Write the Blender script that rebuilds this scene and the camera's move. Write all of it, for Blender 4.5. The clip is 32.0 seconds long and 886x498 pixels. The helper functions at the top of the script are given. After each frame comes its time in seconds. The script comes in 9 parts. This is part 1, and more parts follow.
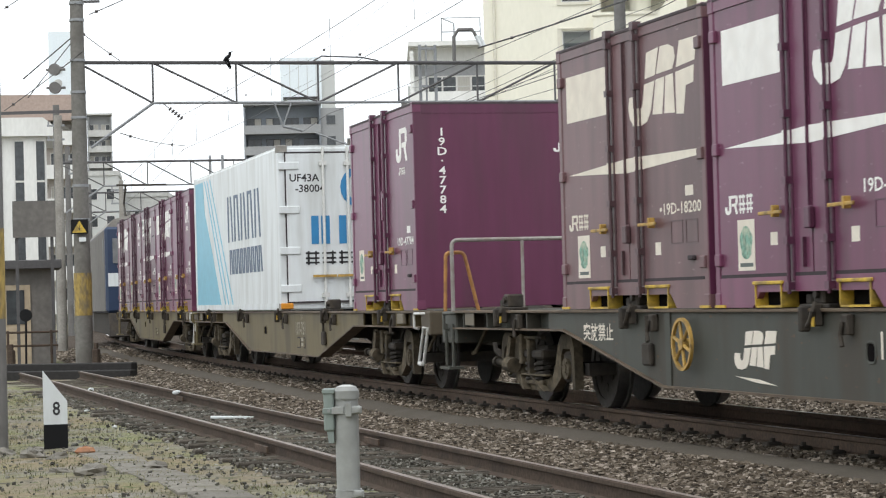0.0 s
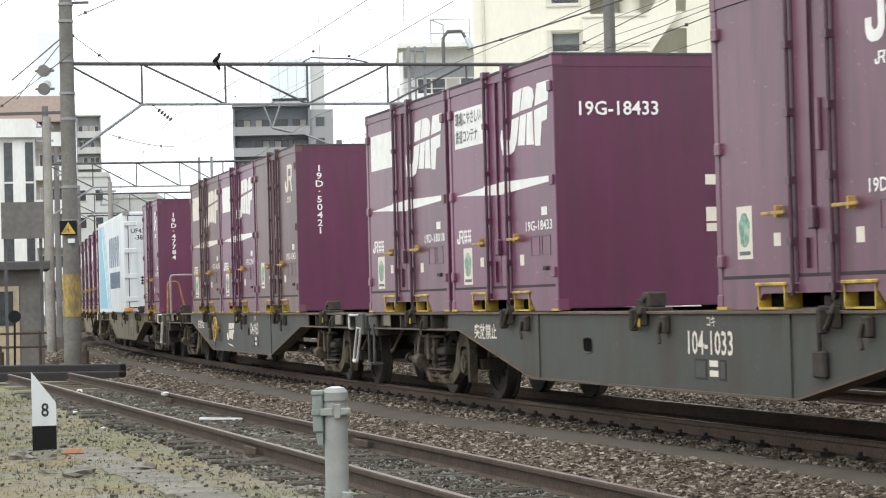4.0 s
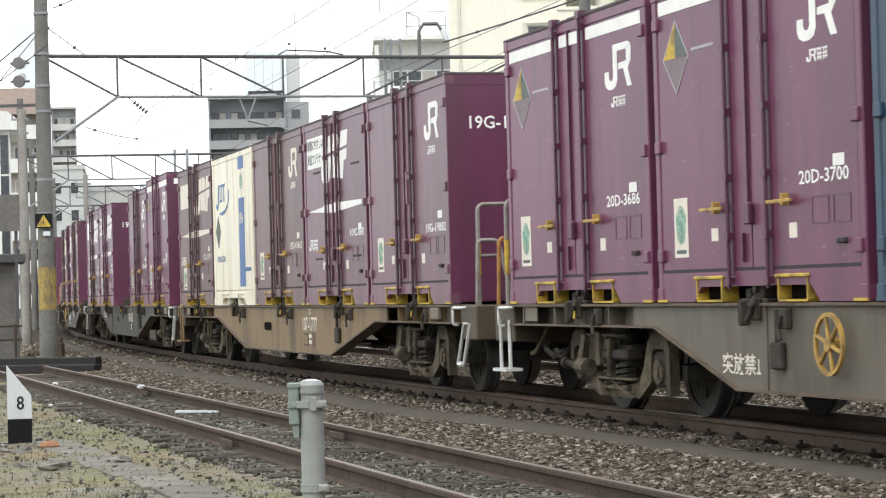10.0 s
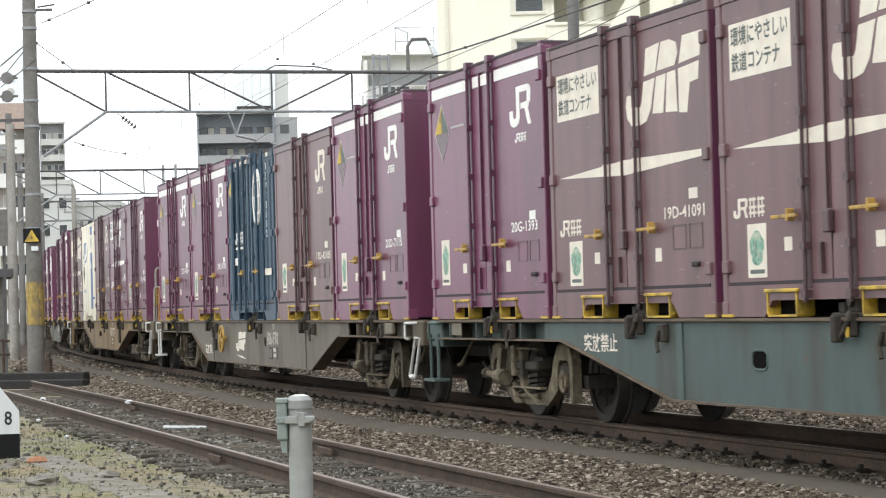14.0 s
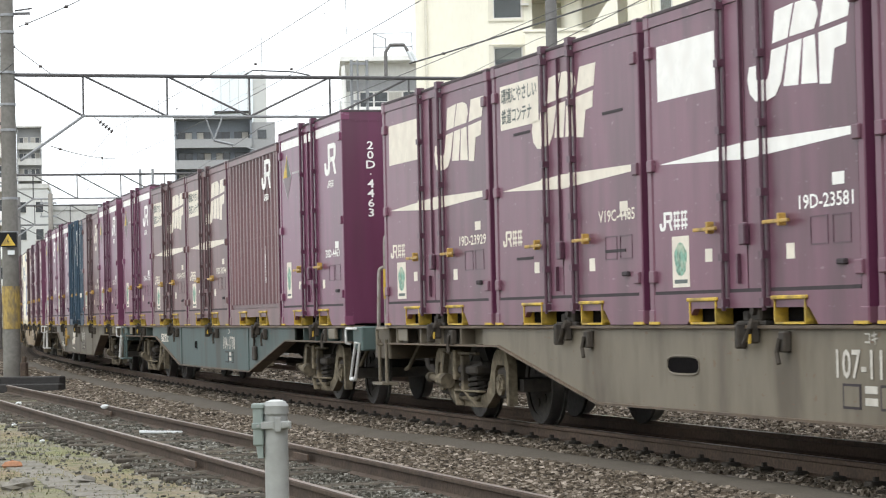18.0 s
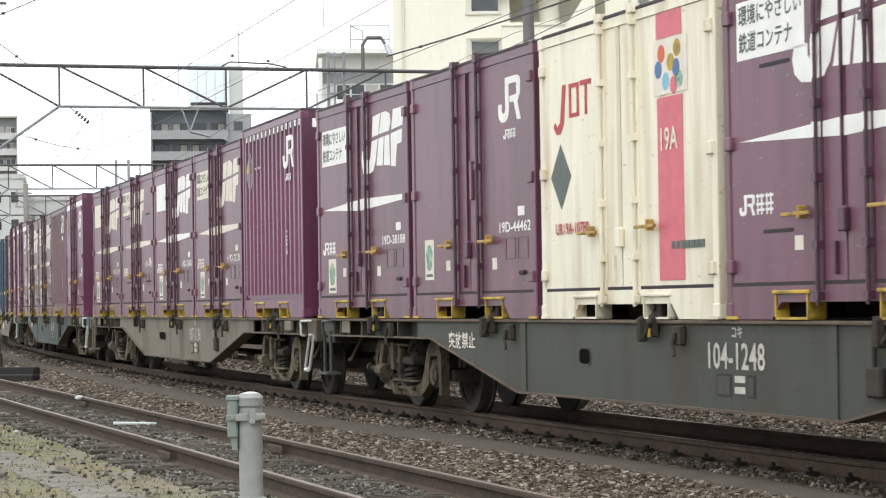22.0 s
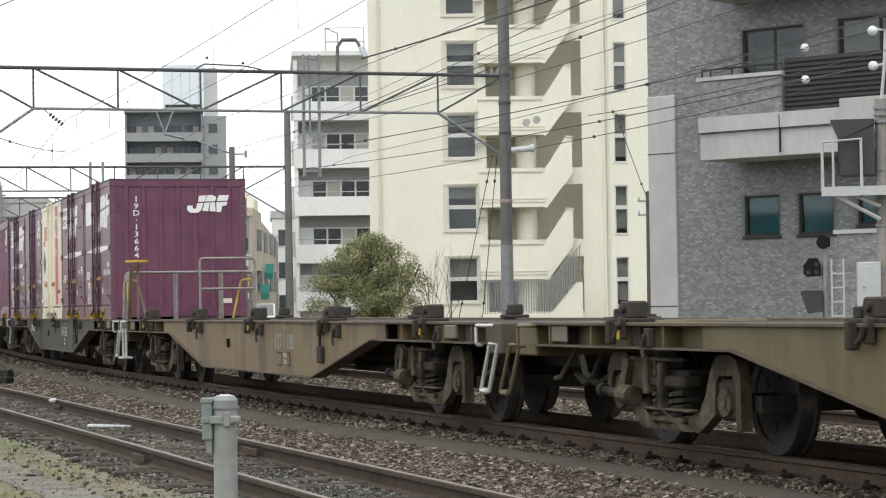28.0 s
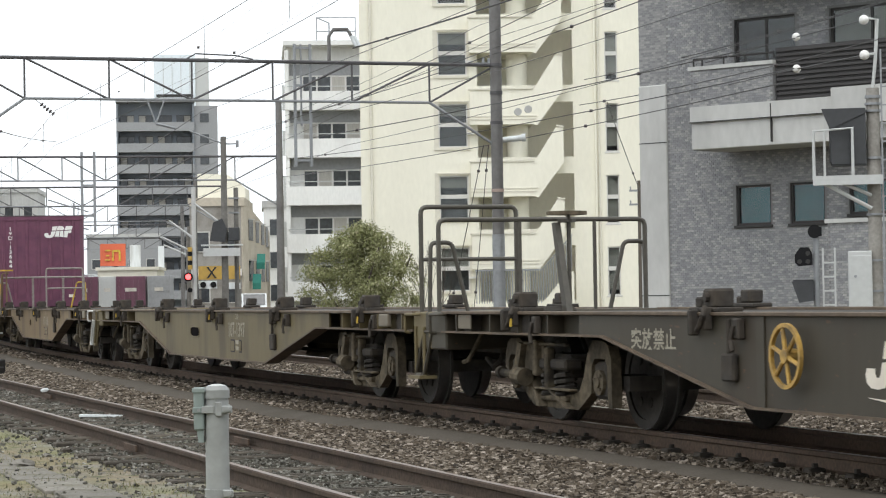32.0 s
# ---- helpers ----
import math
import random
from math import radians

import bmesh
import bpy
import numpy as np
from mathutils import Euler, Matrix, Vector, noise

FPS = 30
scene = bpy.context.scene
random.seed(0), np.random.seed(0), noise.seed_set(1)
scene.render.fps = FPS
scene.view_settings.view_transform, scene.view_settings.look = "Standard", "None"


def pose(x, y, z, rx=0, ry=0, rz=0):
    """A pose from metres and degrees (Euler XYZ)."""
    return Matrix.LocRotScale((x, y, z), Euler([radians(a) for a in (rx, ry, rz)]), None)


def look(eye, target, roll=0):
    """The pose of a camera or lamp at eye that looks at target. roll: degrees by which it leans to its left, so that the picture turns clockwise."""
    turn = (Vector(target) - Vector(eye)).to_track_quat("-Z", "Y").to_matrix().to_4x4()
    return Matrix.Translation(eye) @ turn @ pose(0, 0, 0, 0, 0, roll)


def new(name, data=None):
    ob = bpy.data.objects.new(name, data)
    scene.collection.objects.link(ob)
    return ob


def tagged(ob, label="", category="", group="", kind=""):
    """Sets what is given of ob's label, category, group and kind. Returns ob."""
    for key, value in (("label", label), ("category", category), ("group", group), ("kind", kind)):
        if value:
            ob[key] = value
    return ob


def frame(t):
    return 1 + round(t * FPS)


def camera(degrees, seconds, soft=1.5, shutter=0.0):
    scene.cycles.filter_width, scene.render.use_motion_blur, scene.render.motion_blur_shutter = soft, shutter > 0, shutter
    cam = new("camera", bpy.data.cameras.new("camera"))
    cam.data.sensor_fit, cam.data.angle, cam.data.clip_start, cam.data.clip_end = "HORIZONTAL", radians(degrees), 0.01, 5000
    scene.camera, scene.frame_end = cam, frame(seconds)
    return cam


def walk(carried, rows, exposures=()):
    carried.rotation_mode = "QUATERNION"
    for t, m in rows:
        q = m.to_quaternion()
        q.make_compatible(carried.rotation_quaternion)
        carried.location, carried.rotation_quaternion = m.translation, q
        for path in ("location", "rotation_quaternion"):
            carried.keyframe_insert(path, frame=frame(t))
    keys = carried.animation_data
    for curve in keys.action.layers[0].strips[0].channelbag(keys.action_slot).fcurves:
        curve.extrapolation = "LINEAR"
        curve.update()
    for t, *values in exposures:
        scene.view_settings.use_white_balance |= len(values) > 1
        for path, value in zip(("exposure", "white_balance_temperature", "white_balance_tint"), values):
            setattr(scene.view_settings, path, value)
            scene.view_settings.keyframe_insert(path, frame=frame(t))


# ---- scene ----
# The camera stands in a yard beside the line and only turns; rail tops are at z = 0.
EYE = 1.142
cam = camera(21.68, 32.0, soft=1.15, shutter=0.12)
PATH = [
    (0.0, pose(0, 0, EYE, 91.206, 1.528, 1.610)),
    (0.5, pose(0, 0, EYE, 91.272, 1.338, 1.595)),
    (1.0, pose(0, 0, EYE, 91.301, 1.284, 1.530)),
    (1.5, pose(0, 0, EYE, 91.293, 1.349, 1.455)),
    (2.0, pose(0, 0, EYE, 91.271, 1.467, 1.502)),
    (2.5, pose(0, 0, EYE, 91.286, 1.507, 1.442)),
    (4.5, pose(0, 0, EYE, 91.231, 1.503, 1.300)),
    (5.0, pose(0, 0, EYE, 91.239, 1.625, 1.279)),
    (5.5, pose(0, 0, EYE, 91.199, 1.314, 1.081)),
    (6.0, pose(0, 0, EYE, 91.160, 1.622, 1.106)),
    (6.5, pose(0, 0, EYE, 91.173, 1.547, 1.037)),
    (7.0, pose(0, 0, EYE, 91.136, 1.396, 0.849)),
    (7.5, pose(0, 0, EYE, 91.111, 1.506, 0.845)),
    (8.0, pose(0, 0, EYE, 91.091, 1.509, 0.794)),
    (8.5, pose(0, 0, EYE, 91.076, 1.517, 0.644)),
    (9.0, pose(0, 0, EYE, 91.057, 1.494, 0.670)),
    (9.5, pose(0, 0, EYE, 91.053, 1.510, 0.691)),
    (10.0, pose(0, 0, EYE, 91.041, 1.523, 0.745)),
    (10.5, pose(0, 0, EYE, 91.051, 1.546, 0.746)),
    (11.0, pose(0, 0, EYE, 91.203, 1.552, 0.675)),
    (11.5, pose(0, 0, EYE, 91.405, 1.665, 0.685)),
    (12.0, pose(0, 0, EYE, 91.417, 1.593, 0.582)),
    (12.5, pose(0, 0, EYE, 91.412, 1.472, 0.493)),
    (13.0, pose(0, 0, EYE, 91.405, 1.513, 0.519)),
    (13.5, pose(0, 0, EYE, 91.415, 1.405, 0.532)),
    (14.0, pose(0, 0, EYE, 91.410, 1.489, 0.458)),
    (14.5, pose(0, 0, EYE, 91.421, 1.536, 0.295)),
    (16.5, pose(0, 0, EYE, 91.432, 1.352, 0.060)),
    (17.0, pose(0, 0, EYE, 91.440, 1.239, 0.007)),
    (17.5, pose(0, 0, EYE, 91.499, 1.274, -0.069)),
    (18.0, pose(0, 0, EYE, 91.545, 1.237, -0.116)),
    (18.5, pose(0, 0, EYE, 91.535, 0.910, -0.197)),
    (19.0, pose(0, 0, EYE, 91.531, 0.804, -0.290)),
    (19.5, pose(0, 0, EYE, 91.486, 0.849, -0.301)),
    (20.0, pose(0, 0, EYE, 91.462, 0.774, -0.366)),
    (20.5, pose(0, 0, EYE, 91.447, 0.701, -0.452)),
    (21.0, pose(0, 0, EYE, 91.410, 0.835, -0.580)),
    (21.5, pose(0, 0, EYE, 91.400, 0.714, -0.665)),
    (22.0, pose(0, 0, EYE, 91.365, 0.859, -0.727)),
    (22.5, pose(0, 0, EYE, 91.345, 0.863, -0.787)),
    (23.0, pose(0, 0, EYE, 91.343, 0.860, -0.828)),
    (23.5, pose(0, 0, EYE, 91.336, 0.856, -0.939)),
    (24.0, pose(0, 0, EYE, 91.370, 0.817, -1.029)),
    (24.5, pose(0, 0, EYE, 91.372, 0.794, -0.972)),
    (25.0, pose(0, 0, EYE, 91.386, 0.869, -0.960)),
    (25.5, pose(0, 0, EYE, 91.391, 0.910, -0.987)),
    (27.5, pose(0, 0, EYE, 91.416, 0.954, -1.319)),
    (28.0, pose(0, 0, EYE, 91.413, 0.874, -1.351)),
    (28.5, pose(0, 0, EYE, 91.408, 0.871, -1.453)),
    (29.0, pose(0, 0, EYE, 91.383, 0.825, -1.524)),
    (29.5, pose(0, 0, EYE, 91.361, 0.854, -1.581)),
    (30.0, pose(0, 0, EYE, 91.319, 0.857, -1.597)),
    (30.5, pose(0, 0, EYE, 91.283, 0.950, -1.640)),
    (31.0, pose(0, 0, EYE, 91.237, 0.946, -1.623)),
    (31.5, pose(0, 0, EYE, 91.189, 0.889, -1.729)),
    (32.0, pose(0, 0, EYE, 91.151, 0.938, -1.557)),
]
LIGHTER = [(0.0, 0.17), (2.0, 0.28), (5.0, 0.44), (6.0, 0.47), (7.0, 0.37), (8.0, 0.34), (9.0, 0.39), (10.0, 0.45), (11.0, 0.44), (13.0, 0.48), (17.0, 0.52), (19.0, 0.44), (21.0, 0.46), (22.0, 0.39), (24.0, 0.36), (25.0, 0.42), (28.0, 0.08), (30.0, 0.08), (32.0, 0.14)]
walk(cam, PATH, LIGHTER)

# ---- sky and light: bright overcast day ----
world = bpy.data.worlds.new("overcast_sky")
scene.world = world
world.use_nodes = True
wn, wl = world.node_tree.nodes, world.node_tree.links
sky = wn.new("ShaderNodeTexSky")
sky.sky_type = "NISHITA"
sky.sun_disc = False
sky.sun_elevation, sky.sun_rotation = radians(52), radians(200)
sky.air_density, sky.dust_density = 1.0, 4.0
hs = wn.new("ShaderNodeHueSaturation")
hs.inputs["Saturation"].default_value = 0.12
cloud = wn.new("ShaderNodeMixRGB")
cloud.inputs[0].default_value = 0.85
cloud.inputs[2].default_value = (9.25, 9.75, 10.15, 1)
wl.new(sky.outputs[0], hs.inputs["Color"])
wl.new(hs.outputs[0], cloud.inputs[1])
wl.new(cloud.outputs[0], wn["Background"].inputs["Color"])
wn["Background"].inputs["Strength"].default_value = 0.145

sun_data = bpy.data.lights.new("sun", "SUN")
sun_data.energy, sun_data.angle, sun_data.color = 0.9, radians(30), (1.0, 0.97, 0.92)
sun = new("sun", sun_data)
sun.matrix_basis = look((0, 0, 60), (10, 34, 0))

# ---- materials ----
def mat(name, base, rough=0.7, metal=0.0, grain=30.0, vary=0.18, bump=0.15, stain=None, stain_amount=0.4,
        stain_scale=1.2, stretch=(1, 1, 1), spread=0.0, bump_dist=0.01, spec=0.5, scuff=None):
    """A painted or natural surface: base colour with fine grain, broad stains, a little relief."""
    m = bpy.data.materials.new(name)
    m.use_nodes = True
    n, l = m.node_tree.nodes, m.node_tree.links
    b = n["Principled BSDF"]
    b.inputs["Roughness"].default_value, b.inputs["Metallic"].default_value = rough, metal
    b.inputs["Specular IOR Level"].default_value = spec
    tc = n.new("ShaderNodeTexCoord")
    mp = n.new("ShaderNodeMapping")
    mp.inputs["Scale"].default_value = stretch
    l.new(tc.outputs["Object"], mp.inputs["Vector"])
    fine = n.new("ShaderNodeTexNoise")
    fine.inputs["Scale"].default_value, fine.inputs["Detail"].default_value = grain, 6
    l.new(mp.outputs[0], fine.inputs["Vector"])
    broad = n.new("ShaderNodeTexNoise")
    broad.inputs["Scale"].default_value, broad.inputs["Detail"].default_value = stain_scale, 5
    l.new(mp.outputs[0], broad.inputs["Vector"])
    r1 = n.new("ShaderNodeValToRGB")
    lo, hi = 1 - vary, 1 + vary
    r1.color_ramp.elements[0].position, r1.color_ramp.elements[1].position = 0.3, 0.7
    r1.color_ramp.elements[0].color = (*[c * lo for c in base], 1)
    r1.color_ramp.elements[1].color = (*[min(1, c * hi) for c in base], 1)
    l.new(fine.outputs["Fac"], r1.inputs["Fac"])
    out = r1.outputs["Color"]
    if stain:
        r2 = n.new("ShaderNodeValToRGB")
        r2.color_ramp.elements[0].position, r2.color_ramp.elements[1].position = 0.46, 0.68
        r2.color_ramp.elements[0].color = (0, 0, 0, 1)
        r2.color_ramp.elements[1].color = (stain_amount,) * 3 + (1,)
        l.new(broad.outputs["Fac"], r2.inputs["Fac"])
        mx = n.new("ShaderNodeMixRGB")
        l.new(r2.outputs["Color"], mx.inputs[0])
        l.new(out, mx.inputs[1])
        mx.inputs[2].default_value = (*stain, 1)
        out = mx.outputs["Color"]
    if scuff:                                                 # small chips and scrapes through the paint
        ch = n.new("ShaderNodeTexNoise")
        ch.inputs["Scale"].default_value, ch.inputs["Detail"].default_value = 9.0, 9
        m2 = n.new("ShaderNodeMapping")
        m2.inputs["Scale"].default_value = (1.0, 1.0, 2.2)
        l.new(tc.outputs["Object"], m2.inputs["Vector"])
        l.new(m2.outputs[0], ch.inputs["Vector"])
        r3 = n.new("ShaderNodeValToRGB")
        r3.color_ramp.elements[0].position, r3.color_ramp.elements[1].position = 0.665, 0.70
        r3.color_ramp.elements[0].color, r3.color_ramp.elements[1].color = (0, 0, 0, 1), (0.5, 0.5, 0.5, 1)
        l.new(ch.outputs["Fac"], r3.inputs["Fac"])
        m3 = n.new("ShaderNodeMixRGB")
        l.new(r3.outputs["Color"], m3.inputs[0])
        l.new(out, m3.inputs[1])
        m3.inputs[2].default_value = (*scuff, 1)
        out = m3.outputs["Color"]
    if spread:
        oi = n.new("ShaderNodeObjectInfo")
        mr = n.new("ShaderNodeMapRange")
        mr.inputs["To Min"].default_value, mr.inputs["To Max"].default_value = 1 - spread, 1 + spread
        l.new(oi.outputs["Random"], mr.inputs["Value"])
        hv = n.new("ShaderNodeHueSaturation")
        l.new(mr.outputs[0], hv.inputs["Value"])
        l.new(out, hv.inputs["Color"])
        out = hv.outputs["Color"]
    l.new(out, b.inputs["Base Color"])
    if bump:
        bp = n.new("ShaderNodeBump")
        bp.inputs["Strength"].default_value, bp.inputs["Distance"].default_value = bump, bump_dist
        l.new(fine.outputs["Fac"], bp.inputs["Height"])
        l.new(bp.outputs[0], b.inputs["Normal"])
    return m


def stone_mat(name, stops, rough=0.9, grain=40.0):
    """Loose stones or leaves: each piece its own tone, taken along the ramp."""
    m = bpy.data.materials.new(name)
    m.use_nodes = True
    n, l = m.node_tree.nodes, m.node_tree.links
    b = n["Principled BSDF"]
    b.inputs["Roughness"].default_value = rough
    b.inputs["Specular IOR Level"].default_value = 0.25
    g = n.new("ShaderNodeNewGeometry")
    r = n.new("ShaderNodeValToRGB")
    while len(r.color_ramp.elements) < len(stops):
        r.color_ramp.elements.new(0.5)
    for e, (p, c) in zip(r.color_ramp.elements, stops):
        e.position, e.color = p, (*c, 1)
    l.new(g.outputs["Random Per Island"], r.inputs["Fac"])
    tc = n.new("ShaderNodeTexCoord")
    no = n.new("ShaderNodeTexNoise")
    no.inputs["Scale"].default_value, no.inputs["Detail"].default_value = grain, 4
    l.new(tc.outputs["Object"], no.inputs["Vector"])
    mr = n.new("ShaderNodeMapRange")
    mr.inputs["To Min"].default_value, mr.inputs["To Max"].default_value = 0.65, 1.35
    l.new(no.outputs["Fac"], mr.inputs["Value"])
    hv = n.new("ShaderNodeHueSaturation")
    l.new(mr.outputs[0], hv.inputs["Value"])
    l.new(r.outputs["Color"], hv.inputs["Color"])
    l.new(hv.outputs["Color"], b.inputs["Base Color"])
    return m


def glow(name, colour, strength):
    m = bpy.data.materials.new(name)
    m.use_nodes = True
    b = m.node_tree.nodes["Principled BSDF"]
    b.inputs["Base Color"].default_value = (*colour, 1)
    b.inputs["Emission Color"].default_value = (*colour, 1)
    b.inputs["Emission Strength"].default_value = strength
    return m


GRIME = (0.045, 0.038, 0.034)
RUST = (0.14, 0.065, 0.035)
M = {}
STREAK = (1.6, 1.6, 0.22)
M["maroon"] = mat("faded_maroon_paint", (0.166, 0.074, 0.106), 0.36, 0, 3.2, 0.08, 0.07, GRIME, 0.42, 1.9, STREAK, 0.09, scuff=(0.30, 0.22, 0.25), spec=0.34)
M["brown"] = mat("weathered_brown_maroon_paint", (0.160, 0.088, 0.094), 0.40, 0, 3.2, 0.08, 0.07, GRIME, 0.40, 1.9, STREAK, 0.08, scuff=(0.30, 0.22, 0.22), spec=0.34)
M["purple"] = mat("fresher_purple_paint", (0.166, 0.052, 0.102), 0.34, 0, 3.2, 0.07, 0.06, GRIME, 0.36, 1.9, STREAK, 0.08, scuff=(0.32, 0.20, 0.27), spec=0.34)
# End walls: less faded maroon, darkened further for their weaker sky light and sheen.
M["end"] = mat("shaded_maroon_end_paint", (0.112, 0.025, 0.064), 0.48, 0, 4, 0.10, 0.08, GRIME, 0.3, 1.8, STREAK, 0.06)
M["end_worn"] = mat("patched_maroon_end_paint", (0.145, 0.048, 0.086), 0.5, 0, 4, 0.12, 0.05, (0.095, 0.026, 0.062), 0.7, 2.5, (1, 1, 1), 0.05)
M["roof"] = mat("sooty_container_roof", (0.06, 0.045, 0.05), 0.8, 0, 20, 0.2, 0.1)
M["seam"] = mat("grimy_rubber_seal", (0.035, 0.026, 0.030), 0.8, 0, 30, 0.2, 0)
M["white"] = mat("chalky_white_lettering", (0.86, 0.85, 0.82), 0.6, 0, 12, 0.05, 0, (0.55, 0.5, 0.46), 0.22, 6)
M["white_old"] = mat("yellowed_white_lettering", (0.76, 0.70, 0.60), 0.6, 0, 12, 0.07, 0, (0.5, 0.42, 0.36), 0.3, 6)
M["white_dim"] = mat("dust_dulled_lettering", (0.36, 0.33, 0.26), 0.7, 0, 12, 0.1, 0, (0.2, 0.17, 0.12), 0.5, 6)
M["yellow"] = mat("scuffed_yellow_paint", (0.55, 0.37, 0.045), 0.6, 0, 25, 0.15, 0.05, (0.10, 0.075, 0.05), 0.65, 6)
M["ochre"] = mat("dull_ochre_handle_paint", (0.44, 0.27, 0.06), 0.55, 0, 25, 0.15, 0.05, GRIME, 0.6, 9)
# Near-black and matte: the shade of pockets and slots is put into the colour.
M["hole"] = mat("hollow_shade_black", (0.008, 0.007, 0.007), 0.95, 0, 30, 0.2, 0, spec=0.03)
M["cream"] = mat("cream_container_paint", (0.80, 0.75, 0.60), 0.42, 0, 5, 0.06, 0.04, (0.46, 0.33, 0.18), 0.6, 2.2, STREAK, scuff=(0.30, 0.17, 0.08))
M["blue_band"] = mat("faded_blue_band", (0.06, 0.14, 0.33), 0.5, 0, 8, 0.1, 0)
M["pink_band"] = mat("faded_pink_band", (0.62, 0.13, 0.17), 0.5, 0, 8, 0.1, 0)
M["navy"] = mat("navy_container_paint", (0.030, 0.064, 0.102), 0.5, 0, 6, 0.12, 0.05, GRIME, 0.35, 2.0, STREAK)
M["vanwhite"] = mat("white_insulated_box_paint", (0.66, 0.69, 0.70), 0.4, 0, 6, 0.05, 0.03, (0.36, 0.36, 0.33), 0.5, 2.0, STREAK)
M["cyan"] = mat("light_blue_sweep_paint", (0.16, 0.44, 0.58), 0.4, 0, 6, 0.06, 0)
M["cyan_deep"] = mat("blue_emblem_paint", (0.03, 0.20, 0.42), 0.4, 0, 6, 0.06, 0)
M["green"] = mat("green_sticker_ink", (0.17, 0.33, 0.25), 0.6, 0, 30, 0.5, 0, (0.55, 0.55, 0.42), 0.8, 14)
M["grey_sign"] = mat("grey_diamond_ink", (0.10, 0.12, 0.11), 0.6, 0, 20, 0.1, 0)
M["red_ink"] = mat("red_ink", (0.45, 0.05, 0.05), 0.6, 0, 20, 0.1, 0)
M["black"] = mat("black_lettering", (0.02, 0.02, 0.022), 0.6, 0, 20, 0.1, 0)
M["rod_maroon"] = mat("maroon_painted_bar", (0.080, 0.033, 0.052), 0.42, 0, 30, 0.2, 0.05)
M["rod_brown"] = mat("brown_painted_bar", (0.078, 0.042, 0.047), 0.45, 0, 30, 0.2, 0.05)
M["rod_purple"] = mat("purple_painted_bar", (0.085, 0.024, 0.052), 0.40, 0, 30, 0.2, 0.05)
for key, col in (("w_dark", (0.066, 0.068, 0.058)), ("w_tan", (0.235, 0.160, 0.082)), ("w_olive", (0.14, 0.122, 0.095)),
                 ("w_teal", (0.074, 0.105, 0.100)), ("w_grey", (0.172, 0.148, 0.110)), ("w_green", (0.060, 0.064, 0.054)),
                 ("w_brown", (0.195, 0.138, 0.076)), ("w_khaki", (0.150, 0.121, 0.062)), ("w_soot", (0.085, 0.068, 0.046)), ("w_black", (0.060, 0.052, 0.038))):
    M[key] = mat(key[2:] + "_wagon_paint", col, 0.58, 0, 6, 0.05, 0.05, (0.055, 0.040, 0.028), 0.60, 1.6, (1.3, 1.3, 0.45), 0.05, scuff=(0.15, 0.08, 0.045), spec=0.3)
M["flange"] = mat("rust_filmed_flange_paint", (0.112, 0.080, 0.052), 0.7, 0, 9, 0.2, 0.1, (0.05, 0.035, 0.026), 0.6, 3, (1, 1, 1), 0.08)
M["tread"] = mat("polished_wheel_tread", (0.42, 0.41, 0.40), 0.28, 0.9, 20, 0.1, 0)
M["bogie"] = mat("dusty_cast_steel", (0.118, 0.096, 0.066), 0.88, 0.0, 18, 0.35, 0.3, (0.018, 0.016, 0.014), 0.9, 3.2, spec=0.2)
M["bogie_pale"] = mat("dust_coated_cast_steel", (0.175, 0.145, 0.100), 0.9, 0.0, 18, 0.35, 0.3, (0.028, 0.024, 0.02), 0.88, 3.0, spec=0.2)
M["wheel"] = mat("rolled_wheel_steel", (0.058, 0.052, 0.046), 0.75, 0.0, 20, 0.25, 0.1, spec=0.3)
M["under"] = mat("oily_underframe", (0.046, 0.041, 0.036), 0.85, 0, 15, 0.25, 0.1, (0.085, 0.065, 0.045), 0.4, 5, spec=0.25)
M["chrome"] = mat("bright_steel_step", (0.62, 0.62, 0.60), 0.45, 0.2, 20, 0.1, 0.05)
M["railgrey"] = mat("grey_handrail_paint", (0.27, 0.25, 0.23), 0.5, 0.1, 20, 0.15, 0.05, RUST, 0.4, 8)
M["raildark"] = mat("dark_handrail_paint", (0.075, 0.068, 0.055), 0.55, 0.1, 20, 0.15, 0.05)
M["ballast"] = stone_mat("brown_grey_crushed_stone", [(0.0, (0.032, 0.026, 0.020)), (0.40, (0.092, 0.072, 0.052)), (0.78, (0.165, 0.137, 0.106)), (1.0, (0.36, 0.31, 0.26))])
M["cinder"] = stone_mat("grey_siding_stones", [(0.0, (0.045, 0.041, 0.034)), (0.5, (0.105, 0.100, 0.084)), (0.85, (0.165, 0.158, 0.138)), (1.0, (0.30, 0.29, 0.26))])
M["bed"] = mat("packed_ballast_bed", (0.066, 0.050, 0.038), 0.95, 0, 22, 0.5, 0.9, (0.035, 0.029, 0.024), 0.6, 1.5, bump_dist=0.04, spec=0.15)
M["railhead"] = mat("worn_rail_steel", (0.34, 0.30, 0.28), 0.32, 0.7, 40, 0.1, 0.05, RUST, 0.4, 5)
M["railrust"] = mat("rusty_rail_web", (0.078, 0.057, 0.043), 0.9, 0.0, 35, 0.3, 0.25, (0.045, 0.034, 0.028), 0.6, 3, spec=0.2)
M["railrust_dark"] = mat("oil_dark_rail_web", (0.098, 0.067, 0.048), 0.85, 0.0, 35, 0.3, 0.2, (0.04, 0.03, 0.024), 0.5, 3, spec=0.25)
M["sleeper"] = mat("weathered_timber_sleeper", (0.105, 0.092, 0.075), 0.95, 0, 14, 0.4, 0.6, (0.035, 0.03, 0.026), 0.7, 3, (1, 8, 1), 0.25, spec=0.15)
